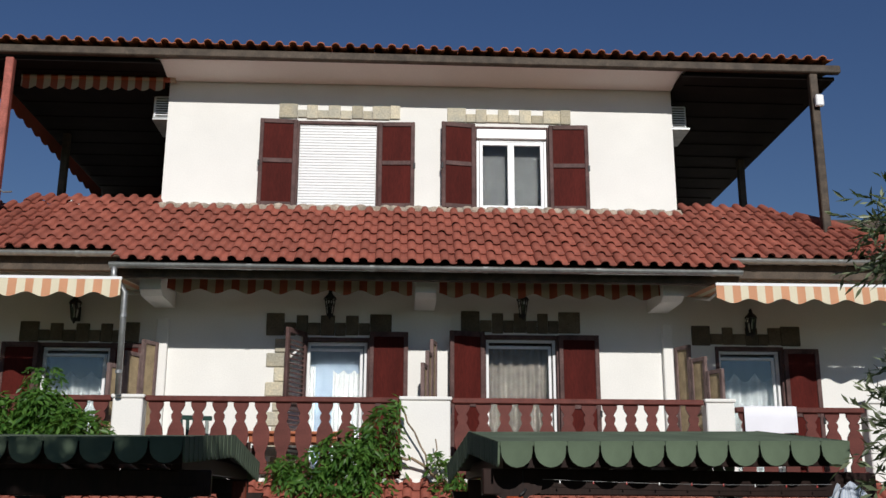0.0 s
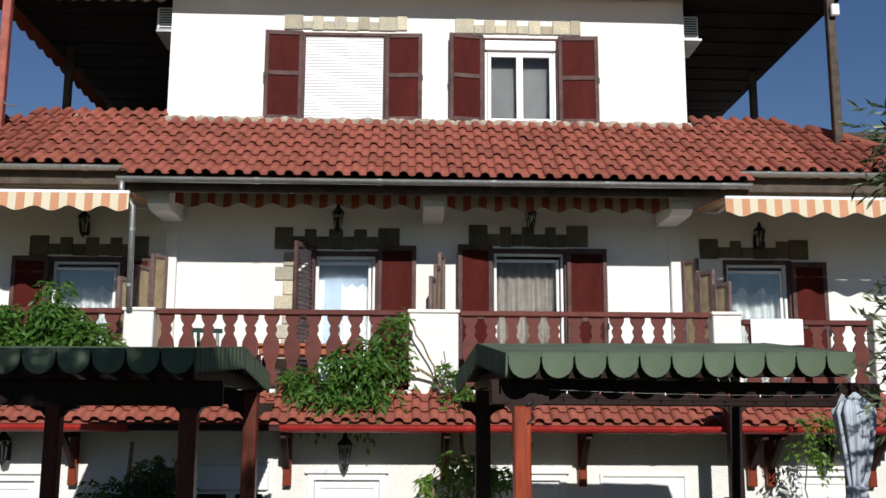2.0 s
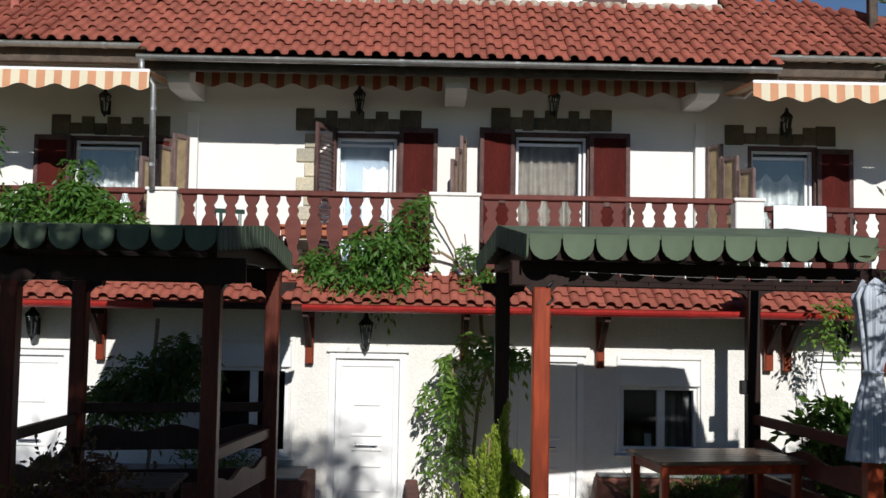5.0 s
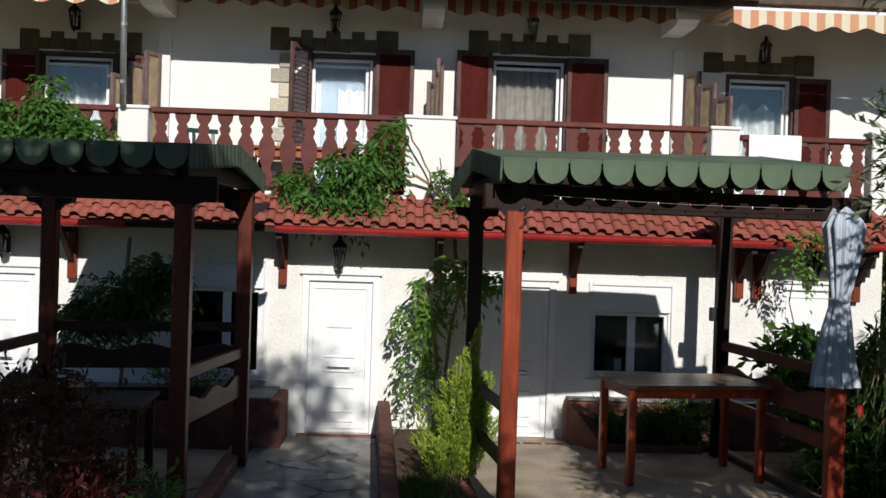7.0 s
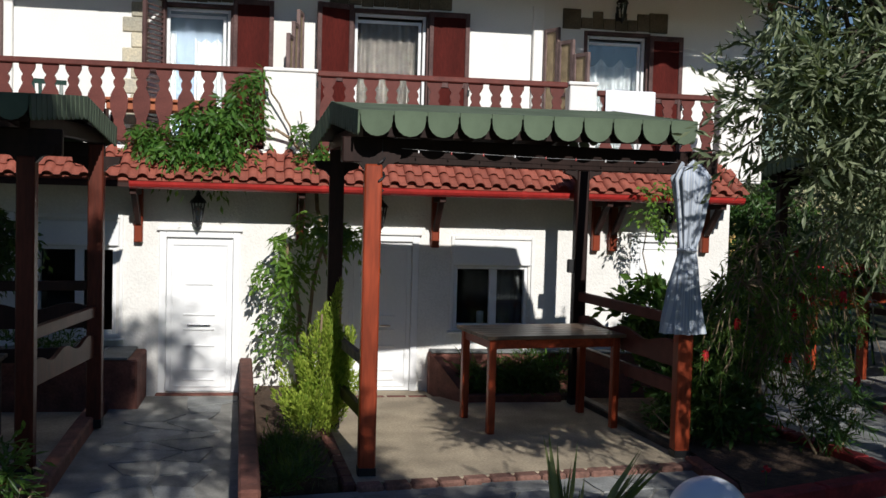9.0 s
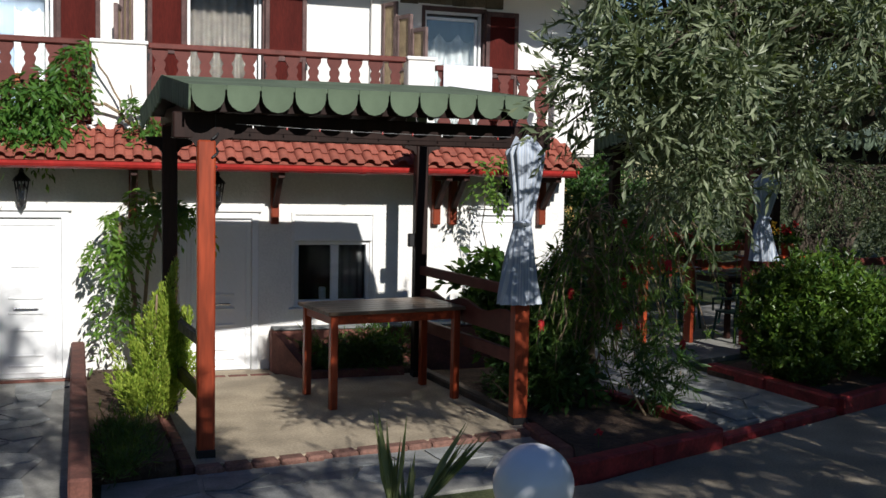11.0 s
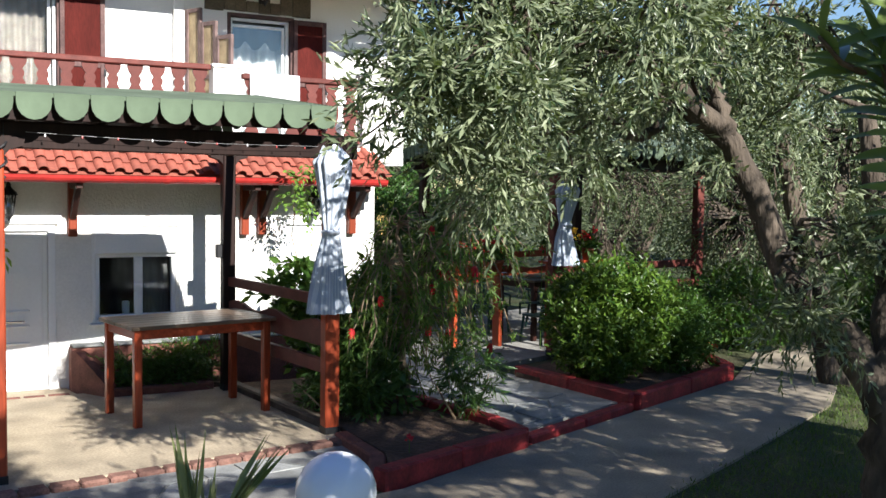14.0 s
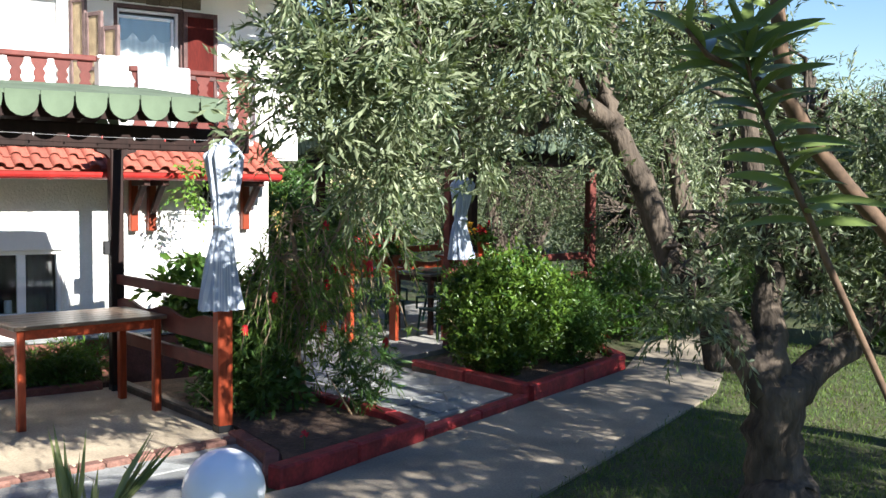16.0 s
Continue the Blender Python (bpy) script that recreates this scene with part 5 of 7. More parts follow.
def shelter(name, label, posts, roof, lit, rails, step=0.288):
    """A shelter on four posts under a low ridged roof edged by hanging tongues. roof: front left, front right, back right, back left, ridge left, ridge right."""
    d = thing(name, None, label, "shelter", "garden shelters")
    # Near-black beams and lining: the dark under the roof is put in the colour
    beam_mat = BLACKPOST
    fl, fr, br, bl, rl, rr = [Vector(p) for p in roof]
    q = [fl, fr, rr, br, bl, rl]
    ring = [(0, 1, 2, 5), (5, 2, 3, 4)]
    edge = [(k, (k + 1) % 6) for k in range(6)]
    sheet = lambda pts, thick: Shape().add([p + Vector((0, 0, o)) for o in (0.0, -thick) for p in pts],
                                           ring + [tuple(i + 6 for i in r[::-1]) for r in ring] + [(i, i + 6, j + 6, j) for i, j in edge])
    part("roof_deck", sheet(q, 0.03), GREENFELT, d, "green felted roof")
    mid = sum(q, Vector()) / 6
    ins = [p + Vector((mid.x - p.x, mid.y - p.y, 0)) * 0.03 + Vector((0, 0, -0.034)) for p in q]
    part("roof_lining", sheet(ins, 0.02), beam_mat, d, "dark boarded underside")
    for a, b, w in ((fl, fr, step), (fr, rr, step * 0.40), (rr, br, step * 0.40), (br, bl, step), (bl, rl, step * 0.40), (rl, fl, step * 0.40)):
        e = b - a
        n = max(1, round(Vector((e.x, e.y, 0)).length / w))
        ww = e.length / n
        me = scallop_board(ww - 0.018, 0.215, 1.0 if ww > 0.25 else 0.9, 0.018).mesh("felt_tongue", GREENFELT)
        ang = math.atan2(e.y, e.x)
        for k in range(0 if lit and a is br else n):
            o = new("felt_tongue", me)
            o.parent = d
            p = a + e * ((k + 0.5) / n)
            o.matrix_local = Matrix.Translation(p + Vector((0, 0, 0.006))) @ Matrix.Rotation(ang, 4, "Z") @ Matrix.Rotation(math.asin(e.z / e.length) * -1, 4, "Y")
    for (x, y, z0, z1, mat) in posts:
        p = part("post", Shape().box(x - 0.075, x + 0.075, y - 0.075, y + 0.075, z0, z1 + (0.22 if y > posts[0][1] + 1 else 0.0), 0.012), mat, d)
        part("capital", Shape().plate([(-0.24, 0.0), (-0.22, -0.07), (-0.12, -0.10), (-0.07, -0.16), (0.07, -0.16), (0.12, -0.10), (0.22, -0.07), (0.24, 0.0)], y - 0.06, y + 0.06,
                                      Matrix.Translation((x, 0, z1 + 0.10))), beam_mat, p, "carved dark capital")
        part("iron_foot", Shape().box(x - 0.08, x + 0.08, y - 0.08, y + 0.08, z0 - 0.02, z0 + 0.07, 0.006), BLACKIRON, p)
    P = [Vector((p[0], p[1], 0)) for p in posts]
    for a, b, z in ((0, 1, 0.16), (1, 2, 0.16) if lit else (3, 2, 0.16), (0, 3, 0.30), (1, 2, 0.30))[:3 if lit else 4]:
        za, zb = posts[a][3] + z, posts[b][3] + z
        u = (P[b] - P[a]).normalized() * (0.28 if a == 0 else 0.08)
        deep, drop = (0.22, 0.04) if (a, b) == (0, 1) else (0.15, 0.0)
        part("roof_beam", Shape().beam(P[a] - u + Vector((0, 0, za - drop)), P[b] + u + Vector((0, 0, zb - drop)), 0.09, deep, 0.01), beam_mat, d)
    inset = (mid - (fl + fr) / 2).normalized() * 0.10
    low = Vector((0, 0, -0.11))
    part("fascia_board", Shape().beam(fl + inset + low + (fr - fl) * 0.02, fr + inset + low - (fr - fl) * 0.02, 0.022, 0.20, 0.004), beam_mat, d, "dark board behind the felt tongues")
    for t in np.linspace(0.1, 0.9, 6):
        for a, b in ((ins[0].lerp(ins[1], t), ins[5].lerp(ins[2], t)), (ins[5].lerp(ins[2], t), ins[4].lerp(ins[3], t))):
            part("rafter", Shape().beam(a + Vector((0, 0, -0.06)), b + Vector((0, 0, -0.06)), 0.06, 0.08, 0.008), beam_mat, d)
    for (a, b, z, h, wavy, mat) in rails:
        pa, pb = P[a], P[b]
        e = pb - pa
        ang, ln = math.atan2(e.y, e.x), e.length
        m = Matrix.Translation((pa.x, pa.y, z)) @ Matrix.Rotation(ang, 4, "Z")
        if wavy:
            n = 40
            top = [(0.07 + (ln - 0.14) * k / n, h / 2 + 0.035 * math.sin(2 * math.pi * 2.5 * k / n)) for k in range(n + 1)]
            part("rail_board", Shape().plate([(0.07, -h / 2), (ln - 0.07, -h / 2)] + top[::-1], -0.02, 0.02, m), mat, d, "wave-cut rail board")
        else:
            part("rail", Shape().box(0.07, ln - 0.07, -0.03, 0.03, -h / 2, h / 2, 0.008, m), mat, d)
    return d


# Rear posts use the darker copies of the front posts' red, shade in colour
shelter("timber_shelter", "timber garden shelter with green scalloped felt roof",
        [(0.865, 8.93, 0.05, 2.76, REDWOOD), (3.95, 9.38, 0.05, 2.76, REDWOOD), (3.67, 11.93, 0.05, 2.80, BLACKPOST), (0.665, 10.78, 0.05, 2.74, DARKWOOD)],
        [(0.71, 8.57, 3.19), (3.86, 9.02, 3.245), (3.05, 10.80, 3.06), (0.385, 10.86, 3.10), (0.56, 10.0, 3.385), (3.42, 10.15, 3.42)], True,
        [(1, 2, 1.36, 0.11, False, RAILRED), (1, 2, 1.01, 0.22, True, RAILRED), (1, 2, 0.70, 0.14, False, RAILRED), (0, 3, 1.02, 0.10, False, TWIG), (0, 3, 0.55, 0.12, False, DARKWOOD)])
wire = thing("lamp_string", None, "thin string of small lamps along the shelter beam", "string lamp")
p0, p1 = Vector((1.10, 8.82, 2.90)), Vector((3.75, 9.22, 2.88))
part("cable", Shape().tube([p0.lerp(p1, k / 8) + Vector((0, 0, -0.02 * math.sin(math.pi * k / 8))) for k in range(9)], 0.0018, 5), ZINC, wire)
for k in range(9):
    p = p0.lerp(p1, (k + 0.5) / 9)
    part("bulb", Shape().lathe([(0.002, 0.012), (0.006, 0.0), (0.007, -0.010), (0.0, -0.016)], 6, (p.x, p.y - 0.01, p.z - 0.02)), PVC if k % 3 == 0 else REDGUTTER, wire)
# West posts and rails: dimmed copies of the red wood stand for the shade
shelter("timber_shelter", "shaded timber garden shelter with green scalloped felt roof",
        [(-3.72, 8.95, 0.06, 2.74, POSTRED_SHADED), (-2.0, 9.05, 0.06, 2.74, POSTRED_SHADED), (-1.76, 10.95, 0.06, 2.72, POSTRED_SHADED), (-3.66, 10.55, 0.06, 2.72, POSTRED_SHADED)],
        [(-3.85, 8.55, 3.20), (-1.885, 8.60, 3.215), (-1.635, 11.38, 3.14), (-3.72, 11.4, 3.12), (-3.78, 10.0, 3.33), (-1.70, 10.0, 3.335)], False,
        [(3, 2, 1.50, 0.10, False, DARKWOOD), (3, 2, 1.18, 0.22, True, DARKWOOD), (3, 2, 0.80, 0.14, False, DARKWOOD), (1, 2, 1.24, 0.11, False, POSTRED_SHADED), (1, 2, 0.88, 0.2, True, POSTRED_SHADED),
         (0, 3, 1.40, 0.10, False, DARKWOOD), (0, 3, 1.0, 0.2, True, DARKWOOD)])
shelter("timber_shelter", "far timber garden shelter half hidden by olive trees",
        [(8.75, 12.45, 0.05, 2.8, RAILRED), (12.3, 13.3, 0.05, 2.8, RAILRED), (12.0, 16.4, 0.05, 2.8, DARKWOOD), (8.2, 15.6, 0.05, 2.8, DARKWOOD)],
        [(8.4, 12.0, 3.2), (12.8, 13.0, 3.2), (12.3, 16.9, 3.15), (7.9, 16.0, 3.15), (8.15, 14.0, 3.5), (12.55, 15.0, 3.5)], False,
        [(0, 1, 1.30, 0.12, False, RAILRED), (0, 1, 0.9, 0.2, True, RAILRED), (3, 2, 1.3, 0.12, False, REDWOOD), (3, 2, 0.95, 0.24, True, REDWOOD)])

# pergola under the west canopy: hanging bracket lamp box on the post
solid("post_socket", Shape().box(3.52, 3.594, 11.88, 11.96, 1.64, 1.80, 0.01), BLACKIRON, "small dark socket box on the post", "socket")


# ---- tables and chairs ----
def bar_table(m, sx, sy, h, label, mat=DARKWOOD):
    d = thing("garden_table", m, label, "table", "garden tables")
    for k in range(6):
        part("top_board", Shape().box(-sx / 2, sx / 2, -sy / 2 + k * sy / 6 + 0.002, -sy / 2 + (k + 1) * sy / 6 - 0.002, h - 0.04, h, 0.006), TABLETOP, d)
    part("apron", frame_shape(-sx / 2 + 0.06, sx / 2 - 0.06, -sy / 2 + 0.06, sy / 2 - 0.06, 0, 0.10, 0.03), mat, d).matrix_local = Matrix.Translation((0, 0, h - 0.041)) @ Matrix.Rotation(-math.pi / 2, 4, "X") @ Matrix.Scale(1, 4)
    for x in (-1, 1):
        for y in (-1, 1):
            cx, cy = x * (sx / 2 - 0.085), y * (sy / 2 - 0.085)
            part("leg", Shape().box(cx - 0.04, cx + 0.04, cy - 0.04, cy + 0.04, 0, h - 0.042, 0.008), mat, d)
    return d


TABLETOP = material("worn_brown_tabletop", (0.17, 0.12, 0.085), 0.38, var=0.45, scale=3, grain=30, bump=0.12, stretch=(0.2, 1, 1), random_obj=0.12)
bar_table(pose(2.93, 10.90, 0.05, 0, 0, 9.0), 1.60, 0.98, 1.03, "tall wooden garden table with red-brown legs on the patio", REDWOOD)
bar_table(pose(9.9, 14.3, 0.045, 0, 0, 12), 1.6, 0.95, 1.0, "wooden table in the far shelter", DARKWOOD)
bar_table(pose(-3.3, 10.1, 0.06, 0, 0, 2), 1.6, 0.9, 0.80, "dark wooden table in the shaded shelter", DARKWOOD)
tc = thing("tablecloth", pose(9.75, 14.25, 1.05, 0, 0, 12), "crumpled orange and green cloth on the far table", "cloth")
s = Shape()
n = 14
s.add([(-0.5 + i / n, -0.35 + 0.7 * j / n, 0.012 + 0.05 * max(0, noise.noise(Vector((i * 0.4, j * 0.4, 2))))) for j in range(n + 1) for i in range(n + 1)],
      [(j * (n + 1) + i, j * (n + 1) + i + 1, (j + 1) * (n + 1) + i + 1, (j + 1) * (n + 1) + i) for j in range(n) for i in range(n)])
s.smooth = True
part("cloth", s, TABLECLOTH, tc)


def plastic_chair(m, label):
    d = thing("plastic_chair", m, label, "chair", "garden chairs")
    part("seat", Shape().box(-0.22, 0.22, -0.22, 0.22, 0.43, 0.46, 0.015), GREENPLASTIC, d)
    for x in (-1, 1):
        part("leg", Shape().beam((x * 0.23, -0.23, 0), (x * 0.19, -0.19, 0.43), 0.05, 0.04), GREENPLASTIC, d)
        part("leg", Shape().beam((x * 0.23, 0.25, 0), (x * 0.19, 0.2, 0.43), 0.05, 0.04), GREENPLASTIC, d)
        part("armrest", Shape().tube([(x * 0.25, -0.22, 0.45), (x * 0.27, -0.2, 0.64), (x * 0.26, 0.22, 0.68)], 0.02, 6), GREENPLASTIC, d)
    for k in range(5):
        x = -0.16 + 0.08 * k
        part("back_slat", Shape().beam((x, 0.22, 0.45), (x * 1.05, 0.30, 0.86), 0.045, 0.014), GREENPLASTIC, d)
    part("back_rail", Shape().beam((-0.23, 0.30, 0.87), (0.23, 0.30, 0.87), 0.03, 0.06), GREENPLASTIC, d)
    return d


ch = plastic_chair(pose(9.3, 13.6, 0.045, 0, 0, 190), "dark green plastic garden chair")
for x, y, a in ((10.0, 13.75, 185), (9.2, 15.0, 10), (10.4, 15.1, 15)):
    copy_thing(ch, pose(x, y, 0.045, 0, 0, a))
b = copy_thing(ch, pose(-2.7, 13.3, FLOOR1, 0, 0, 20))

# ---- tied cloth curtains at the posts ----
def tied_curtain(at, h, top, seed):
    d = thing("tied_curtain", pose(*at), "blue and white striped curtain tied round the post", "curtain", "tied curtains")
    s = Shape()
    n, rows = 72, 34
    vs, fs = [], []
    knots = [(0.0, 0.07), (0.02, 0.10), (0.08, 0.16), (0.2, 0.135), (0.38, 0.095), (0.48, 0.072), (0.51, 0.066), (0.54, 0.075), (0.66, 0.105), (0.85, 0.14), (1.0, 0.17)]
    for j in range(rows + 1):
        v = j / rows
        r = np.interp(v, [k[0] for k in knots], [k[1] for k in knots])
        for i in range(n):
            t = 2 * math.pi * i / n
            fold = 1 + (0.10 + 0.10 * v) * math.sin(11 * t + 2.2 * math.sin(3 * v + seed) + seed) * (0.6 if abs(v - 0.5) < 0.05 else 1) + 0.07 * math.sin(5 * t - 3 * v)
            vs.append((r * fold * math.cos(t) * 1.15 + 0.03 * math.sin(5 * v + seed), r * fold * math.sin(t) * 0.8, -h * v + 0.03 * math.sin(3 * t) * (v < 0.02)))
    for j in range(rows):
        for i in range(n):
            fs.append((j * n + i, j * n + (i + 1) % n, (j + 1) * n + (i + 1) % n, (j + 1) * n + i))
    s.add(vs, fs)
    s.smooth = True
    part("cloth", s, CURTAIN, d)
    part("tie", Shape().lathe([(0.085, -0.02), (0.10, 0.0), (0.085, 0.02)], 16, (0.0, 0, -h * 0.51)), CURTAIN, d)


tied_curtain((3.92, 9.30, 2.88), 1.62, 0, 0.4)
tied_curtain((8.80, 12.25, 2.6), 1.2, 0, 1.7)

# ---- globe lamp and fan palm by the path ----
g = thing("globe_lamp", pose(1.712, 3.8, -0.05), "milky white globe lamp on a short dark post", "lamp")
s = Shape()
s.lathe([(0.164 * math.sin(t), 1.305 - 0.164 * math.cos(t)) for t in np.linspace(0.12, math.pi - 0.001, 20)], 32)
s.smooth = True
part("globe", s, GLOBE, g)
part("collar", Shape().lathe([(0.06, 1.10), (0.07, 1.15), (0.045, 1.17)], 16), BLACKIRON, g)
part("post", Shape().lathe([(0.09, -0.01), (0.09, 0.03), (0.04, 0.06), (0.035, 1.10)], 14), BLACKIRON, g)
rng = np.random.default_rng(11)
pl = thing("fan_palm", pose(1.20, 3.8, 0.0), "small fan palm with stiff grey-green blades", "palm")
for hub, lean in (((-0.07, 0.0, 1.15), (-0.02, 0.0, 1)), ((0.02, 0.0, 1.18), (0.85, -0.1, 1)), ((0.0, 0.1, 1.02), (0.15, 0.4, 0.9))):
    n = 13
    ways = np.array([Vector((math.sin(a), 0.15 * math.cos(3 * a), math.cos(a))).normalized() for a in np.linspace(-0.17, 0.17, n)])
    rot = np.array(Vector((0, 0, 1)).rotation_difference(Vector(lean)).to_matrix())
    w = ways @ rot.T
    part("frond", leaf_mesh("frond", PALMLEAF, leaves(np.array([hub] * n) + w * 0.03, w, 0.34, 0.028, 0.03, rng, fold=0.2)), None, pl)
    part("stalk", Shape().tube([(0, 0, -0.03), (hub[0] * 0.6, hub[1] * 0.6, hub[2] * 0.6), hub], 0.009, 5), PALMLEAF, pl)


# ---- plants ----
def plant(name, label, category, sets, mat, stems=None, stem_mat=TWIG, group="", flowers=None):
    d = thing(name, None, label, category, group)
    part("leaves", leaf_mesh("leaves", mat, *sets), None, d)
    if not stems:
        v = np.concatenate([q[0] for q in sets])
        c0, lo, hi = v.mean(0), v.min(0), v.max(0)
        stems = [([(c0[0] + (k - 2) * 0.04, c0[1], max(0.0, lo[2])), (c0[0] + (k - 2) * 0.2 * (hi[0] - lo[0]), c0[1] + 0.05 * k, c0[2])], [0.016, 0.006]) for k in range(5)]
    if stems:
        s = Shape()
        for pts, r in stems:
            s.tube(pts, r, 6, wobble=0.2)
        s.smooth = True
        part("stem", s, stem_mat, d)
    return d


def curve_pts(a, b, sag, n, rng, jit):
    a, b = np.array(a, float), np.array(b, float)
    t = np.linspace(0, 1, n)[:, None]
    p = a + (b - a) * t
    p[:, 2] += sag * np.sin(np.pi * t[:, 0])
    p[1:-1] += rng.normal(0, jit, (n - 2, 3))
    return p


def climber(name, label, ellipsoids, seed, stems, twigs=3, mat=VINE, size=(0.12, 0.042)):
    rng = np.random.default_rng(seed)
    sets = [pinnate(in_ball(rng, c, r, n, 0.2), rng, twigs, 4, 0.26, size[0], size[1]) for c, r, n in ellipsoids]
    return plant(name, label, "climber", sets, mat, stems)


rng = np.random.default_rng(5)
climber("balcony_vine", "leafy green climber spilling over the balcony rail", [((-0.70, 12.62, 3.40), (0.46, 0.2, 0.26), 34), ((-0.85, 12.55, 3.0), (0.55, 0.18, 0.2), 36), ((-0.34, 12.6, 3.68), (0.17, 0.12, 0.22), 10),
        ((-1.4, 12.6, 3.15), (0.25, 0.12, 0.16), 14), ((-0.12, 12.62, 3.98), (0.12, 0.1, 0.07), 2), ((0.38, 12.6, 3.3), (0.1, 0.06, 0.12), 3), ((0.62, 12.6, 3.02), (0.22, 0.08, 0.06), 6)], 21,
        [(curve_pts((0.42, 12.68, 3.0), (-0.45, 12.6, 3.3), 0.12, 8, rng, 0.03), 0.018), (curve_pts((0.3, 12.68, 3.05), (-0.1, 12.62, 3.9), 0.05, 8, rng, 0.03), 0.012),
         (curve_pts((0.42, 12.68, 3.0), (0.32, 12.62, 3.5), 0.05, 6, rng, 0.03), 0.008), (curve_pts((0.85, 12.45, 0.5), (0.45, 12.66, 3.0), 0.0, 12, rng, 0.04), 0.024)])
climber("balcony_vine", "thick green climber covering the west balustrade", [((-4.7, 12.62, 3.75), (0.75, 0.22, 0.35), 95), ((-5.8, 12.62, 3.65), (0.7, 0.22, 0.45), 80), ((-4.15, 12.62, 3.62), (0.42, 0.2, 0.24), 45),
        ((-4.4, 12.62, 4.1), (0.26, 0.14, 0.22), 18), ((-5.55, 12.6, 4.35), (0.25, 0.12, 0.4), 10)], 22, [(curve_pts((-5.6, 12.66, 3.0), (-5.5, 12.6, 4.7), 0, 8, rng, 0.04), 0.012)])
climber("wall_vine", "young green climber growing up beside the door", [((0.15, 12.35, 1.72), (0.24, 0.2, 0.42), 20), ((0.58, 12.25, 2.14), (0.40, 0.18, 0.16), 18), ((0.12, 12.35, 1.1), (0.18, 0.2, 0.3), 6), ((0.95, 12.25, 2.08), (0.18, 0.15, 0.10), 7),
        ((0.10, 12.4, 0.75), (0.22, 0.2, 0.16), 5)], 23, [(curve_pts((0.38, 12.5, 0.1), (0.2, 12.45, 1.9), 0, 9, rng, 0.04), 0.03), (curve_pts((0.42, 12.5, 0.1), (0.55, 12.4, 2.1), 0, 9, rng, 0.04), 0.022)], mat=VINE_LIT)
# This climber takes the leaf colour darkened to stand for roof shade
climber("wall_vine", "green climber with the shelter's shade put in its colour", [((-3.25, 11.75, 1.68), (0.5, 0.3, 0.36), 70), ((-2.9, 11.8, 2.0), (0.30, 0.2, 0.25), 36), ((-3.75, 11.7, 1.5), (0.22, 0.2, 0.22), 16)], 24,
        [(curve_pts((-3.3, 11.7, 0.2), (-3.2, 11.8, 2.4), 0, 8, rng, 0.05), 0.025)], mat=SHADE_LEAF)
climber("wall_vine", "thin twining climber hanging from the red gutter", [((4.55, 12.0, 2.62), (0.20, 0.15, 0.15), 5), ((4.60, 12.05, 2.3), (0.15, 0.12, 0.10), 4)], 25,
        [(curve_pts((4.65, 12.3, 0.6), (4.6, 12.05, 2.6), 0, 9, rng, 0.03), 0.007)], mat=VINE_LIT, size=(0.085, 0.036))

# golden conifer: upright flame of scale sprays
rng = np.random.default_rng(31)
c = thing("golden_conifer", None, "yellow-green conifer shrub shaped like a flame", "conifer")
base, top = np.array((0.50, 10.3, 0.26)), 1.66
sets = []
for k in range(84):
    a, z = rng.uniform(0, 2 * math.pi), ((k + 0.5) / 84) ** 1.5 * 0.92
    R = 0.50 * (1 - z) ** 0.75 * min(1.0, 0.85 + z) * rng.uniform(0.55, 1.12)
    root = base + np.array((0.12 * z + 0.35 * R * math.cos(a), 0.35 * R * math.sin(a), 0.95 * z - 0.16))
    tip = base + np.array((0.14 * z + R * math.cos(a), R * math.sin(a), 0.95 * z + rng.uniform(0.16, 0.34)))
    if k > 80:
        root, tip = base + np.array((0.11, 0, 0.6)), base + np.array((0.17 + 0.03 * (k - 82), 0, top - 0.28 - 0.07 * (83 - k)))
    axis = (tip - root) / np.linalg.norm(tip - root)
    t = rng.uniform(0, 1, 220) ** 0.8
    off = rng.normal(0, 1, (220, 3))
    off -= (off @ axis)[:, None] * axis
    off /= np.linalg.norm(off, axis=1, keepdims=True)
    P = root + (tip - root) * t[:, None] + off * (0.085 * (1 - t) ** 0.7 + 0.008)[:, None] * rng.uniform(0.3, 1.0, (220, 1))
    sets.append(leaves(P, axis * 1.1 + off * 0.55 + np.array((0, 0, 0.25)), 0.052, 0.014, 0.3, rng))
part("leaves", leaf_mesh("leaves", CONIFER, *sets), None, c)
part("stem", Shape().tube([(0.47, 10.3, 0.05), (0.52, 10.3, 1.3)], [0.035, 0.01], 6), TWIG, c)


def shrub(name, label, balls, seed, mat, leaf, twigs, per, reach, spread=0.5, droop=0.1, stems=None, category="shrub"):
    rng = np.random.default_rng(seed)
    sets = [sprays(in_ball(rng, c, r, n, 0.5), rng, twigs, per, reach, leaf[0], leaf[1], spread, droop) for c, r, n in balls]
    return plant(name, label, category, sets, mat, stems)


shrub("hedge_bush", "dense rounded bush with bright green leaf tips", [((8.35, 10.55, 0.86), (0.95, 0.75, 0.74), 540), ((8.0, 10.3, 0.55), (0.55, 0.6, 0.5), 160)], 41, HEDGE, (0.085, 0.040), 5, 6, 0.17, 0.6, -0.25)
shrub("hedge_bush", "dense low bush with darker green leaves", [((9.55, 10.95, 0.66), (0.75, 0.6, 0.60), 300), ((10.3, 11.4, 0.45), (0.5, 0.5, 0.45), 120), ((9.35, 10.35, 0.55), (0.5, 0.35, 0.5), 130)], 42, SHRUB, (0.07, 0.022), 6, 7, 0.18, 0.6, -0.1)
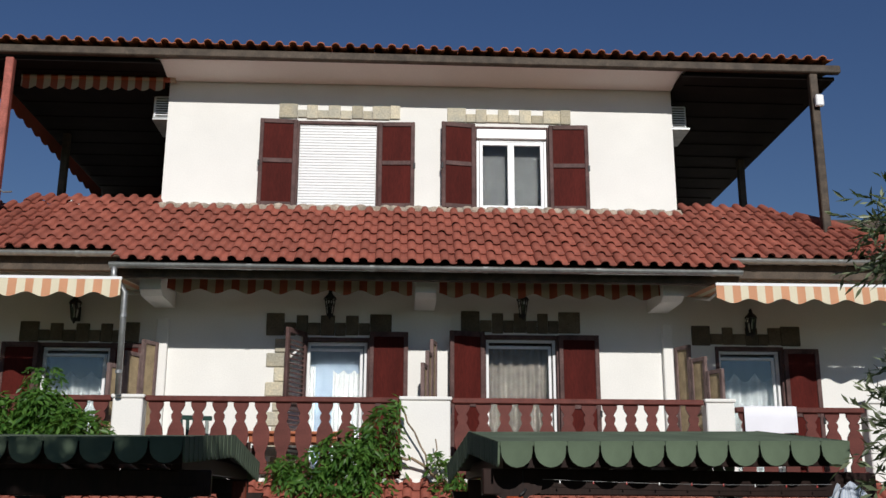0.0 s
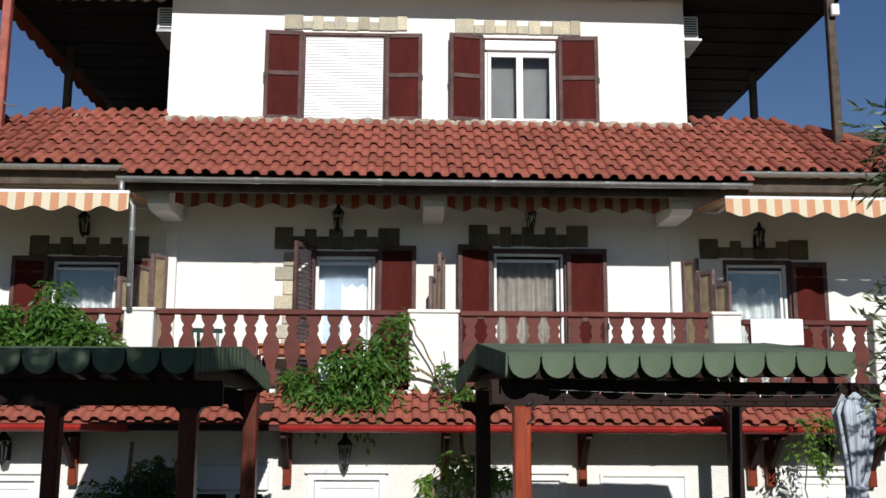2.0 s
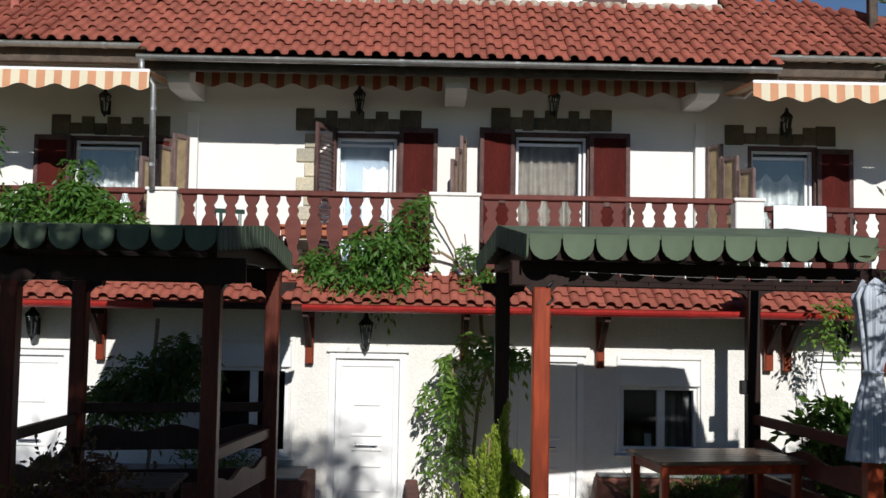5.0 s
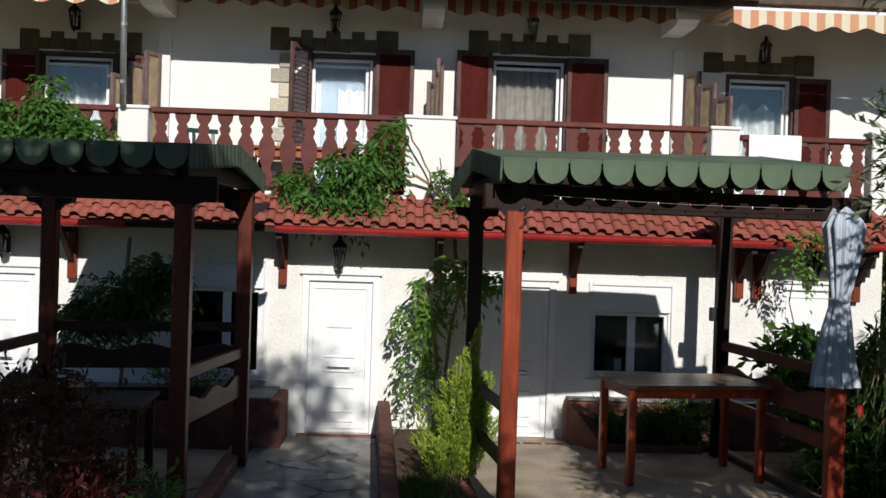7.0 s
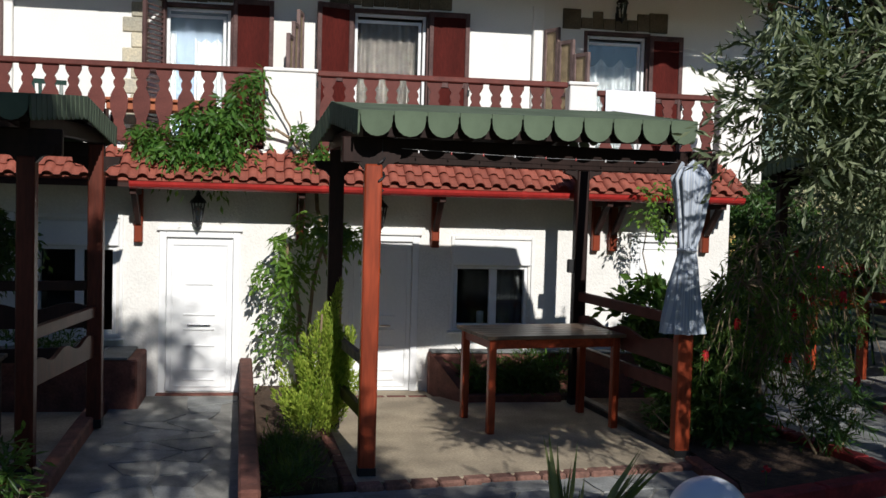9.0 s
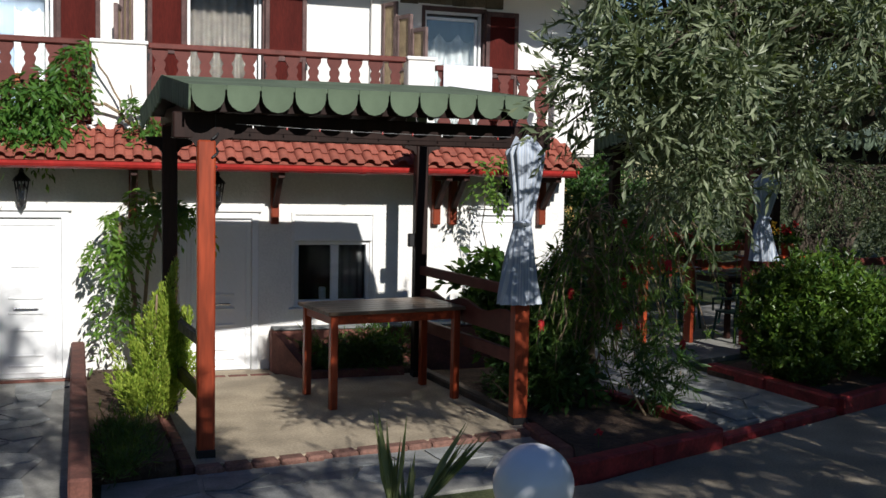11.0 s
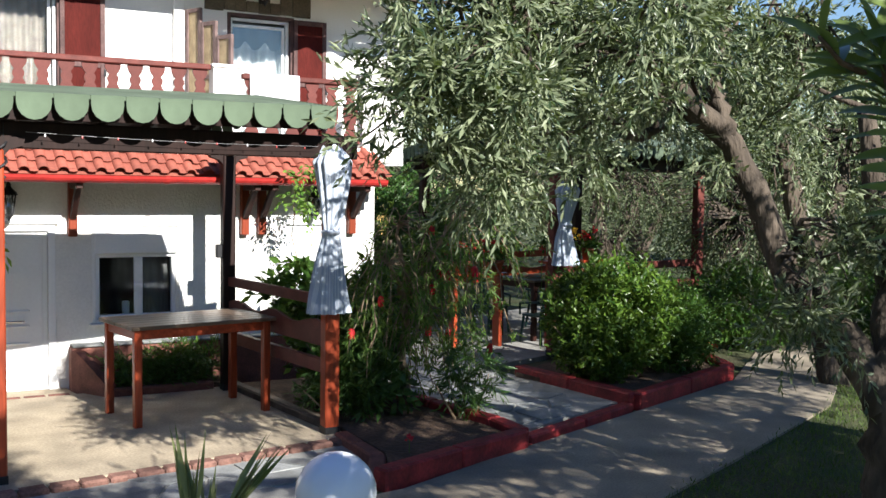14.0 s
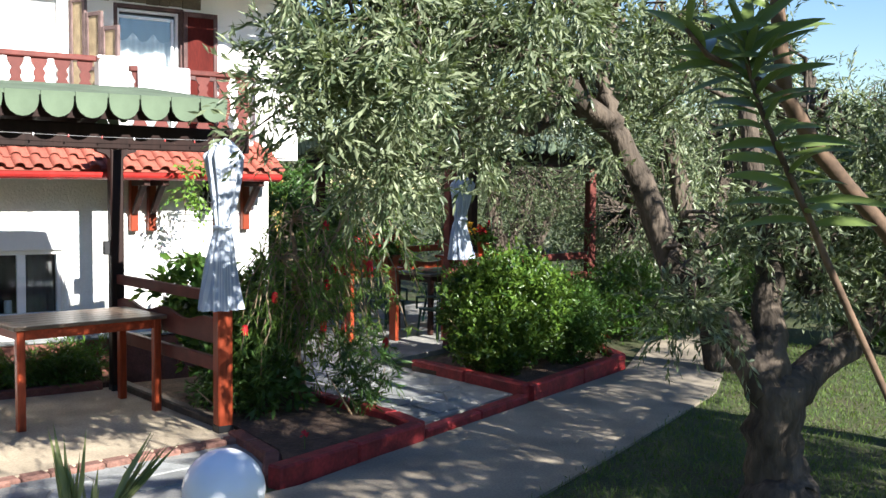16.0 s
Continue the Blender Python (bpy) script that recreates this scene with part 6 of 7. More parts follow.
for (x, y), sd in (((14.2, 11.9), 101), ((15.4, 9.4), 102), ((12.4, 12.2), 103)):
    shrub("hedge_bush", "dark shrub in the shade at the end of the path", [((x, y, 0.6), (1.2, 0.8, 0.65), 190)], sd, SHRUB, (0.10, 0.04), 6, 7, 0.25, 0.6, -0.1)
shrub("hedge_bush", "tall dark shrub behind the far terrace", [((8.8, 18.2, 1.5), (1.7, 0.9, 1.6), 330)], 104, SHADE_LEAF, (0.11, 0.05), 6, 7, 0.3, 0.6, 0.0)
rng = np.random.default_rng(43)
shrub("broadleaf_shrub", "glossy broad-leaved shrub behind the rail", [((4.45, 11.3, 1.15), (0.45, 0.45, 0.42), 60), ((4.7, 11.0, 0.6), (0.55, 0.6, 0.45), 70)], 43, SHRUB, (0.15, 0.085), 4, 5, 0.2, 0.6, 0.0,
      [(curve_pts((4.5, 11.2, 0.05), (4.45, 11.3, 1.2), 0, 6, rng, 0.03), 0.02)])
shrub("broadleaf_shrub", "dark broad-leaved shrub filling the planting bed", [((4.55, 10.35, 0.70), (0.30, 0.45, 0.55), 70), ((5.0, 10.9, 0.9), (0.5, 0.45, 0.75), 80), ((4.75, 9.75, 0.5), (0.2, 0.2, 0.35), 16)], 143, SHADE_LEAF, (0.14, 0.07), 4, 5, 0.2, 0.6, 0.1)
shrub("border_plant", "low leafy plants in the bed beside the patio", [((4.35, 10.1, 0.36), (0.26, 0.6, 0.28), 45), ((4.5, 9.75, 0.42), (0.18, 0.25, 0.3), 14)], 44, SHADE_LEAF, (0.12, 0.026), 5, 7, 0.24, 0.45, 0.15)
shrub("bed_shrub", "dark narrow-leaved shrub at the corner of the planting bed", [((5.45, 9.2, 0.62), (0.28, 0.3, 0.45), 46)], 144, SHADE_LEAF, (0.12, 0.02), 4, 7, 0.2, 0.45, 0.25)
shrub("planter_plant", "low green plants in the raised planter", [((2.75, 12.32, 0.32), (0.4, 0.16, 0.2), 52), ((3.3, 12.3, 0.34), (0.35, 0.18, 0.22), 48)], 45, SHRUB, (0.13, 0.02), 5, 6, 0.22, 0.45, 0.0)
shrub("planter_plant", "dark plants in the shaded planter", [((-2.6, 12.2, 0.75), (0.5, 0.2, 0.15), 30)], 46, SHRUB, (0.10, 0.02), 4, 6, 0.2, 0.5, 0.0)
shrub("red_shrub", "dark red-leaved shrub in the shade", [((-2.75, 7.9, 0.75), (0.55, 0.35, 0.7), 130), ((-2.4, 8.0, 0.4), (0.35, 0.3, 0.35), 40)], 47, REDLEAF, (0.07, 0.034), 5, 6, 0.24, 0.6, 0.0,
      [(curve_pts((-2.7, 7.9, -0.05), (-2.75, 7.9, 1.0), 0, 6, rng, 0.04), 0.02)])
shrub("border_plant", "thin green plant beside the shaded patio", [((-1.95, 7.95, 0.35), (0.12, 0.12, 0.35), 16)], 48, SHRUB, (0.14, 0.03), 4, 5, 0.2, 0.4, 0.2)
shrub("lawn_clump", "dark grass and weeds beside the low wall", [((0.2, 9.0, 0.12), (0.25, 0.9, 0.08), 90)], 49, SHRUB, (0.10, 0.012), 6, 4, 0.12, 0.6, -0.6)

# bottlebrush: hanging thin foliage and red brushes
rng = np.random.default_rng(51)
stems = []
sets = []
brushes = []
fork = [np.array((5.10, 10.05, 1.25)), np.array((5.35, 9.85, 1.75)), np.array((4.95, 9.9, 2.1)), np.array((5.5, 9.6, 2.3)), np.array((4.75, 9.75, 1.7))]
for k in range(84):
    h = fork[k % 5]
    a = rng.uniform(-2.9, 0.5)
    r = rng.uniform(0.25, 0.75)
    tip = h + np.array((r * math.cos(a) * 1.1, r * math.sin(a), 0)) - np.array((0, 0, rng.uniform(0.25, 1.35)))
    tip[2] = max(tip[2], 0.35)
    pts = curve_pts(h, tip, rng.uniform(0.15, 0.4), 9, rng, 0.02)
    stems.append((pts, 0.006))
    for j in range(4, 9):
        m = 9 if j < 7 else 16
        q = np.repeat(pts[j:j + 1], m, 0)
        w = (pts[j] - pts[j - 1]) / np.linalg.norm(pts[j] - pts[j - 1])
        sets.append(leaves(q + rng.normal(0, 0.025, q.shape), np.tile(w, (m, 1)), 0.125, 0.016, 0.62, rng, droop=0.0))
    if k % 7 == 0:
        brushes.append(pts[-2])
stems.append((curve_pts((5.14, 10.15, 0.05), fork[0], 0, 8, rng, 0.02), [0.075, 0.065, 0.058, 0.052, 0.05, 0.046, 0.042, 0.04]))
for h in fork[1:]:
    stems.append((curve_pts(fork[0], h, 0.0, 7, rng, 0.03), [0.04, 0.036, 0.032, 0.028, 0.024, 0.02, 0.016]))
bb = plant("bottlebrush_tree", "small bottlebrush tree with drooping leaves and red blossom", "tree", sets, BRUSHLEAF, stems)
for p in brushes[:12]:
    f = Shape()
    f.lathe([(0.012, -0.06), (0.032, -0.045), (0.036, 0.0), (0.03, 0.045), (0.008, 0.06)], 9, tuple(p))
    part("blossom", f, REDFLOWER, bb, "red brush blossom")
rng = np.random.default_rng(52)
fl = thing("red_flowers", None, "small red blossoms in the planting bed", "flowers")
for k, p in enumerate(((4.25, 8.2, 0.22), (9.9, 10.3, 0.4), (10.4, 10.9, 0.35), (8.9, 13.0, 1.6), (9.6, 13.6, 1.6), (7.6, 12.6, 1.75), (-2.2, 7.7, 0.45))):
    v, fc = leaves(np.array([p] * 14) + rng.normal(0, 0.015, (14, 3)), rng.normal(0, 1, (14, 3)), 0.05, 0.03, 0.2, rng)
    part("blossom", leaf_mesh("blossom", REDFLOWER, (v, fc)), None, fl)
    part("stem", Shape().tube([(p[0], p[1], 0.0), p], 0.004, 4), SHRUB, fl)


def flower_pot(x, y, z, seed, mat, label):
    """A clay pot with a tuft of leaves and many small petals."""
    rng = np.random.default_rng(seed)
    d = thing("flower_pot", pose(x, y, z), label, "flower pot", "flower pots")
    body = Shape().lathe([(0.07, 0.0), (0.10, 0.15), (0.115, 0.15), (0.115, 0.19), (0.09, 0.19)], 12)
    body.smooth = True
    part("pot", body, TERRACOTTA, d)
    part("leaves", leaf_mesh("leaves", SHRUB, sprays(in_ball(rng, (0, 0, 0.28), (0.14, 0.12, 0.10), 16), rng, 4, 5, 0.12, 0.07, 0.05)), None, d)
    for c in in_ball(rng, (0, -0.05, 0.40), (0.16, 0.12, 0.10), 6):
        part("blossom", leaf_mesh("blossom", mat, leaves(np.tile(c, (16, 1)) + rng.normal(0, 0.018, (16, 3)), rng.normal(0, 1, (16, 3)), 0.05, 0.035, 0.3, rng)), None, d)
    return d


solid("flower_shelf", Shape().box(7.55, 8.60, 13.45, 13.75, 1.16, 1.20, 0.008).box(7.65, 7.71, 13.5, 13.7, 0.045, 1.16, 0.006).box(8.45, 8.51, 13.5, 13.7, 0.045, 1.16, 0.006), REDWOOD, "red stained plant shelf on the far terrace", "shelf")
for k, x in enumerate((7.7, 7.98, 8.24, 8.46)):
    flower_pot(x, 13.6, 1.2, 200 + k, REDFLOWER, "clay pot of red blossom on the plant shelf")
solid("flower_shelf", Shape().box(9.0, 10.3, 13.0, 13.25, 1.36, 1.40, 0.008).box(9.1, 9.16, 13.04, 13.2, 0.045, 1.36, 0.006).box(10.1, 10.16, 13.04, 13.2, 0.045, 1.36, 0.006), REDWOOD, "red stained plant shelf beside the far rail", "shelf")
for k, (x, mat, word) in enumerate(((9.2, REDFLOWER, "red"), (9.5, YELLOWFLOWER, "yellow"), (9.85, REDFLOWER, "red"))):
    flower_pot(x, 13.12, 1.4, 210 + k, mat, f"clay pot of {word} blossom beside the far rail")


# ---- olive trees ----
def olive(name, label, base, trunk, limbs, balls, seed, mat=OLIVE, leaf=(0.062, 0.0165), twigs=7, per=12, reach=0.42, droop=0.25, clump=1):
    rng = np.random.default_rng(seed)
    d = thing(name, None, label, "tree", "olive trees")
    t = Shape()
    for pts, rad in trunk:
        pts = np.array(pts, float)
        n = 14
        u = np.linspace(0, len(pts) - 1, n)
        p = np.stack([np.interp(u, range(len(pts)), pts[:, i]) for i in range(3)], 1)
        p[1:-1] += rng.normal(0, 0.015, (n - 2, 3))
        t.tube(p, list(np.interp(u, range(len(rad)), rad)), 12, wobble=0.32)
    t.smooth = True
    part("trunk", t, BARK, d, "gnarled grey-brown trunk and limbs")
    centres = np.concatenate([in_ball(rng, c, r, n, 0.35) for c, r, n in balls])
    if clump > 1:
        heads = centres[::clump]
        centres = np.repeat(heads, clump, 0)[:len(centres)] + rng.normal(0, 0.14, centres.shape)
    hubs = np.array([p[-1] for p, _ in trunk] + limbs, float)
    tw = Shape()
    for c in centres[:: max(1, len(centres) // 150)]:
        h = hubs[np.argmin(np.linalg.norm(hubs - c, axis=1))]
        tw.tube(curve_pts(h, c, 0.15, 6, rng, 0.06), [0.03, 0.024, 0.018, 0.013, 0.009, 0.005], 5)
    tw.smooth = True
    tagged(part("branching", tw, BARK, d, "thin grey branches"), kind="stuff")
    part("crown", leaf_mesh("crown", mat, sprays(centres, rng, twigs, per, reach, leaf[0], leaf[1], 0.42, droop)), None, d, "narrow grey-green olive leaves")
    return d


olive("olive_tree", "old olive tree with forked trunk and wide crown", (6.75, 5.0), [
    ([(6.84, 5.05, -0.08), (6.85, 5.1, 0.12), (6.83, 5.1, 0.45), (6.80, 5.1, 0.95)], [0.36, 0.26, 0.22, 0.21]),
    ([(6.75, 5.1, 0.85), (6.72, 5.5, 1.38), (6.55, 6.0, 1.84), (6.40, 6.2, 2.5), (6.16, 6.3, 2.97), (5.8, 6.4, 3.2)], [0.17, 0.13, 0.115, 0.11, 0.10, 0.08]),
    ([(6.72, 5.1, 0.8), (7.4, 5.1, 1.05), (8.2, 5.05, 1.45), (8.7, 5.1, 2.4)], [0.18, 0.14, 0.11, 0.08]),
    ([(6.80, 5.15, 0.9), (6.98, 5.3, 1.5), (7.15, 5.5, 2.1), (7.2, 5.8, 3.2)], [0.16, 0.12, 0.10, 0.07]),
    ([(6.16, 6.3, 2.97), (5.75, 6.35, 3.25), (5.5, 6.4, 3.52), (4.95, 6.35, 3.54), (4.3, 6.1, 3.35)], [0.09, 0.08, 0.065, 0.055, 0.035]),
    ([(6.16, 6.3, 2.95), (6.1, 6.4, 3.4), (6.3, 6.5, 3.9)], [0.08, 0.06, 0.04]),
    ([(5.5, 6.4, 3.50), (5.6, 6.4, 3.1), (5.35, 6.4, 2.9)], [0.055, 0.045, 0.03])],
    [(5.0, 6.3, 3.5), (4.0, 6.0, 3.3), (7.0, 6.3, 3.8), (7.8, 5.6, 3.2), (6.6, 6.0, 2.0), (7.3, 5.2, 1.6)],
    [((3.2, 5.6, 3.5), (0.62, 0.6, 1.05), 150), ((3.95, 5.9, 2.75), (0.42, 0.4, 0.45), 34), ((4.6, 5.8, 3.65), (1.1, 0.9, 0.65), 84), ((5.7, 6.6, 3.95), (1.4, 1.1, 0.65), 96), ((7.2, 6.6, 3.95), (1.4, 1.2, 0.7), 84),
     ((8.1, 5.2, 2.75), (0.9, 0.8, 0.6), 55), ((5.0, 6.9, 3.0), (0.7, 0.5, 0.2), 12), ((6.2, 6.7, 2.95), (0.6, 0.4, 0.25), 12), ((7.9, 5.1, 2.1), (0.75, 0.4, 0.6), 90), ((7.0, 5.5, 2.0), (0.5, 0.25, 0.4), 24), ((6.45, 5.5, 1.55), (0.4, 0.25, 0.3), 14)], 61, leaf=(0.088, 0.023), twigs=7, per=13, reach=0.36, droop=0.15, clump=6)
olive("olive_tree", "olive tree behind the hedge with hanging twigs", (10.2, 9.4), [
    ([(11.1, 9.3, -0.08), (11.0, 9.4, 0.6), (10.8, 9.5, 1.5), (10.5, 9.6, 2.6), (10.3, 9.7, 3.4)], [0.20, 0.17, 0.15, 0.12, 0.08]),
    ([(10.8, 9.5, 1.5), (11.4, 9.6, 2.4), (11.8, 9.8, 3.3)], [0.11, 0.09, 0.06])],
    [(9.6, 9.6, 3.6), (11.0, 9.8, 4.0), (12.2, 9.8, 3.6)],
    [((8.6, 9.7, 4.0), (1.8, 1.4, 1.0), 190), ((11.0, 9.9, 3.9), (2.0, 1.5, 1.2), 200), ((12.6, 9.4, 3.0), (1.6, 1.5, 1.1), 150), ((10.6, 9.6, 2.4), (1.2, 0.8, 0.4), 34), ((7.2, 10.5, 3.5), (0.9, 1.0, 0.8), 50)], 62, twigs=6, per=10, leaf=(0.09, 0.030), clump=4)
far = [((13.5, 17.5), 71), ((17.0, 14.0), 72), ((16.5, 20.0), 73), ((21.0, 17.5), 74), ((9.5, 20.5), 75), ((20.0, 11.5), 76), ((25, 24), 77), ((18.0, 26), 78), ((17.4, 11.7), 79)]
for (x, y), sd in far:
    olive("olive_tree", "olive tree of the grove behind the garden", (x, y), [
        ([(x, y, -0.1), (x + 0.1, y, 0.9), (x - 0.15, y + 0.1, 1.9), (x, y, 3.0)], [0.28, 0.22, 0.17, 0.1]), ([(x + 0.05, y, 1.0), (x + 0.7, y, 1.9), (x + 1.1, y + 0.1, 2.8)], [0.16, 0.12, 0.07])],
        [(x, y, 3.4)], [((x, y, 3.3), (2.3, 2.3, 1.7), 150), ((x + 0.9, y - 0.4, 2.4), (1.8, 1.8, 1.0), 70)], sd, OLIVE_FAR, (0.09, 0.03), 6, 8, 0.55)
for (x, y), sd in (((14.6, 8.4), 85), ((18.0, 8.0), 86), ((13.6, 13.6), 87)):
    olive("olive_tree", "low olive tree at the end of the path", (x, y), [([(x, y, -0.1), (x + 0.1, y, 0.8), (x - 0.1, y, 2.0)], [0.2, 0.16, 0.1])],
          [(x, y, 2.2)], [((x, y, 2.2), (1.7, 1.5, 1.1), 150), ((x - 0.4, y - 0.4, 1.3), (1.4, 1.2, 0.6), 60)], sd, OLIVE_FAR, (0.09, 0.03), 6, 8, 0.5, clump=3)
# Four olive trees out of view, added with crowns placed to cast shade
olive("olive_tree", "unseen olive tree added to shade the west shelter", (-4.6, 2.4), [([(-4.6, 2.2, -0.1), (-4.5, 2.3, 1.5), (-3.6, 2.4, 3.6)], [0.25, 0.2, 0.12])],
      [(-3.4, 2.4, 4.4), (-2.4, 2.2, 5.0)], [((-3.75, 2.6, 5.1), (1.25, 1.2, 1.5), 380), ((-2.35, 2.2, 5.4), (1.1, 1.1, 1.6), 380), ((-1.35, 1.9, 6.0), (0.7, 0.7, 1.5), 300), ((-0.95, 1.9, 6.2), (0.45, 0.6, 1.5), 150), ((-0.6, 1.2, 6.9), (0.5, 0.6, 0.9), 110)], 81, leaf=(0.10, 0.034))
olive("olive_tree", "unseen olive tree added to shade the path and door", (-1.2, -1.2), [([(-1.6, -1.6, -0.1), (-1.4, -1.3, 1.8), (-0.9, -0.4, 4.2)], [0.25, 0.2, 0.12])],
      [(-0.8, 0.0, 5.0), (0.4, 0.4, 7.0), (1.2, -0.2, 4.0)], [((-0.4, 0.7, 5.6), (1.25, 1.1, 0.9), 130), ((0.5, 0.6, 7.7), (0.5, 0.5, 0.5), 15), ((1.3, 0.8, 5.05), (0.42, 0.3, 0.6), 70), ((1.55, 1.0, 4.6), (0.5, 0.5, 0.65), 110), ((1.95, 0.1, 3.5), (0.5, 0.35, 0.3), 26)], 82, leaf=(0.10, 0.034))
olive("olive_tree", "unseen olive tree added to dapple the bed and path", (4.6, -1.0), [([(4.9, -1.4, -0.1), (4.8, -1.0, 1.8), (4.6, -0.2, 3.6)], [0.25, 0.2, 0.12])],
      [(4.6, 0.2, 4.4)], [((2.9, 0.5, 4.5), (0.9, 0.5, 0.5), 20), ((7.3, 1.0, 3.2), (1.2, 0.8, 0.7), 70), ((5.5, 0.4, 4.3), (1.5, 1.2, 0.9), 110), ((5.8, 2.7, 4.6), (0.55, 0.8, 0.35), 48), ((7.2, 1.6, 4.3), (1.5, 1.2, 0.9), 36)], 83, leaf=(0.10, 0.034))
olive("olive_tree", "unseen olive tree added to shade the lawn", (10.0, 2.0), [([(10.2, 1.6, -0.1), (10.0, 1.9, 1.8), (9.6, 2.4, 3.4)], [0.25, 0.2, 0.12])],
      [(9.6, 2.6, 4.0)], [((9.2, 2.6, 4.2), (1.8, 1.4, 1.0), 110), ((11.2, 3.6, 4.3), (1.6, 1.4, 1.0), 60), ((8.7, -1.4, 3.9), (1.8, 1.0, 0.8), 120)], 84, leaf=(0.10, 0.034))

# ---- oleander close to the camera ----
rng = np.random.default_rng(91)
ol = thing("oleander", None, "oleander branch with long pointed leaves", "shrub")
stem = [(3.3, 1.3, -0.03), (3.05, 1.4, 1.2), (2.72, 1.5, 2.22), (2.518, 1.5, 2.374), (2.361, 1.5, 2.478), (2.248, 1.5, 2.556), (2.119, 1.5, 2.679), (2.094, 1.5, 2.79), (2.08, 1.5, 2.888), (2.06, 1.5, 3.25)]
side = [(2.119, 1.5, 2.679), (2.002, 1.49, 2.709), (1.839, 1.48, 2.745), (1.761, 1.47, 2.79)]
shoot = [(2.9, 1.3, 1.0), (2.45, 1.42, 1.95), (2.219, 1.45, 2.306), (2.164, 1.45, 2.386), (2.047, 1.45, 2.538), (1.968, 1.45, 2.646), (1.928, 1.45, 2.728), (1.919, 1.45, 2.799)]
s = Shape().tube(stem, [0.030, 0.026, 0.021, 0.020, 0.019, 0.019, 0.018, 0.017, 0.016, 0.014], 9, wobble=0.2)
s.tube(side, [0.010, 0.008, 0.006, 0.004], 7)
s.tube(shoot, [0.010, 0.009, 0.009, 0.008, 0.007, 0.006, 0.005, 0.004], 7)
s.smooth = True
part("stem", s, BROWNSTEM, ol)


def long_leaf(a, way, length, width, up):
    a, w, up = Vector(a), Vector(way).normalized(), Vector(up)
    sd = w.cross(up).normalized()
    u = sd.cross(w)
    sh = Shape()
    n = 8
    vs = []
    for k in range(n + 1):
        t = k / n
        c = a + w * length * t - Vector((0, 0, 1)) * 0.22 * length * t * t
        ww = width * math.sin(math.pi * min(1, t * 0.92 + 0.06)) ** 0.8 * 0.5
        vs += [c - sd * ww + u * ww * 0.35, c, c + sd * ww + u * ww * 0.35]
    sh.add(vs, [(3 * k + i, 3 * k + i + 1, 3 * k + i + 4, 3 * k + i + 3) for k in range(n) for i in (0, 1)])
    sh.smooth = True
    return sh


right, fwd = Vector((math.cos(radians(50)), -math.sin(radians(50)), 0)), Vector((math.sin(radians(50)), math.cos(radians(50)), 0))
count = 0
for path, spacing, n_from in ((shoot, 14, 3), (side, 5, 1), (stem, 2, 7)):
    for i in range(n_from, len(path) - 1):
        for k in range(spacing):
            t = (k + rng.uniform(0, 0.6)) / spacing
            p = Vector(path[i]).lerp(Vector(path[i + 1]), t)
            a = 2.4 * count + rng.uniform(-0.4, 0.4)
            tip = (i + t) / (len(path) - 1)
            way = right * math.cos(a) * 1.15 + fwd * math.sin(a) * 0.6 + Vector((0, 0, rng.uniform(-0.1, 0.3) + 1.1 * tip ** 4))
            part("leaf", long_leaf(p, way, rng.uniform(0.12, 0.20), rng.uniform(0.024, 0.034), Vector((0, 0, 1)) - fwd * rng.uniform(0.2, 1.2)), OLEANDER, ol)
            count += 1

# ---- grass blades on the lawn near the path ----
rng = np.random.default_rng(95)
n = 42000
gx, gy = rng.uniform(3.5, 14.0, n), rng.uniform(2.5, 10.5, n)
edge = np.interp(gx, [3.5, 4.2, 7.0, 9.85, 13.3], [5.45, 5.7, 6.95, 8.3, 10.9]) + rng.normal(0, 0.05, n)
keep = (gy < edge) & (gy > edge - 4.5)
P = np.stack([gx, gy, np.full(n, -0.03)], 1)[keep]
ob = part("grass", leaf_mesh("grass", GRASS, leaves(P, np.tile(np.array((0, 0, 1.0)), (len(P), 1)), 0.075, 0.010, 0.55, rng, fold=0.1)), None)
tagged(ob, "short patchy lawn grass beside the concrete path", "grass", kind="stuff")

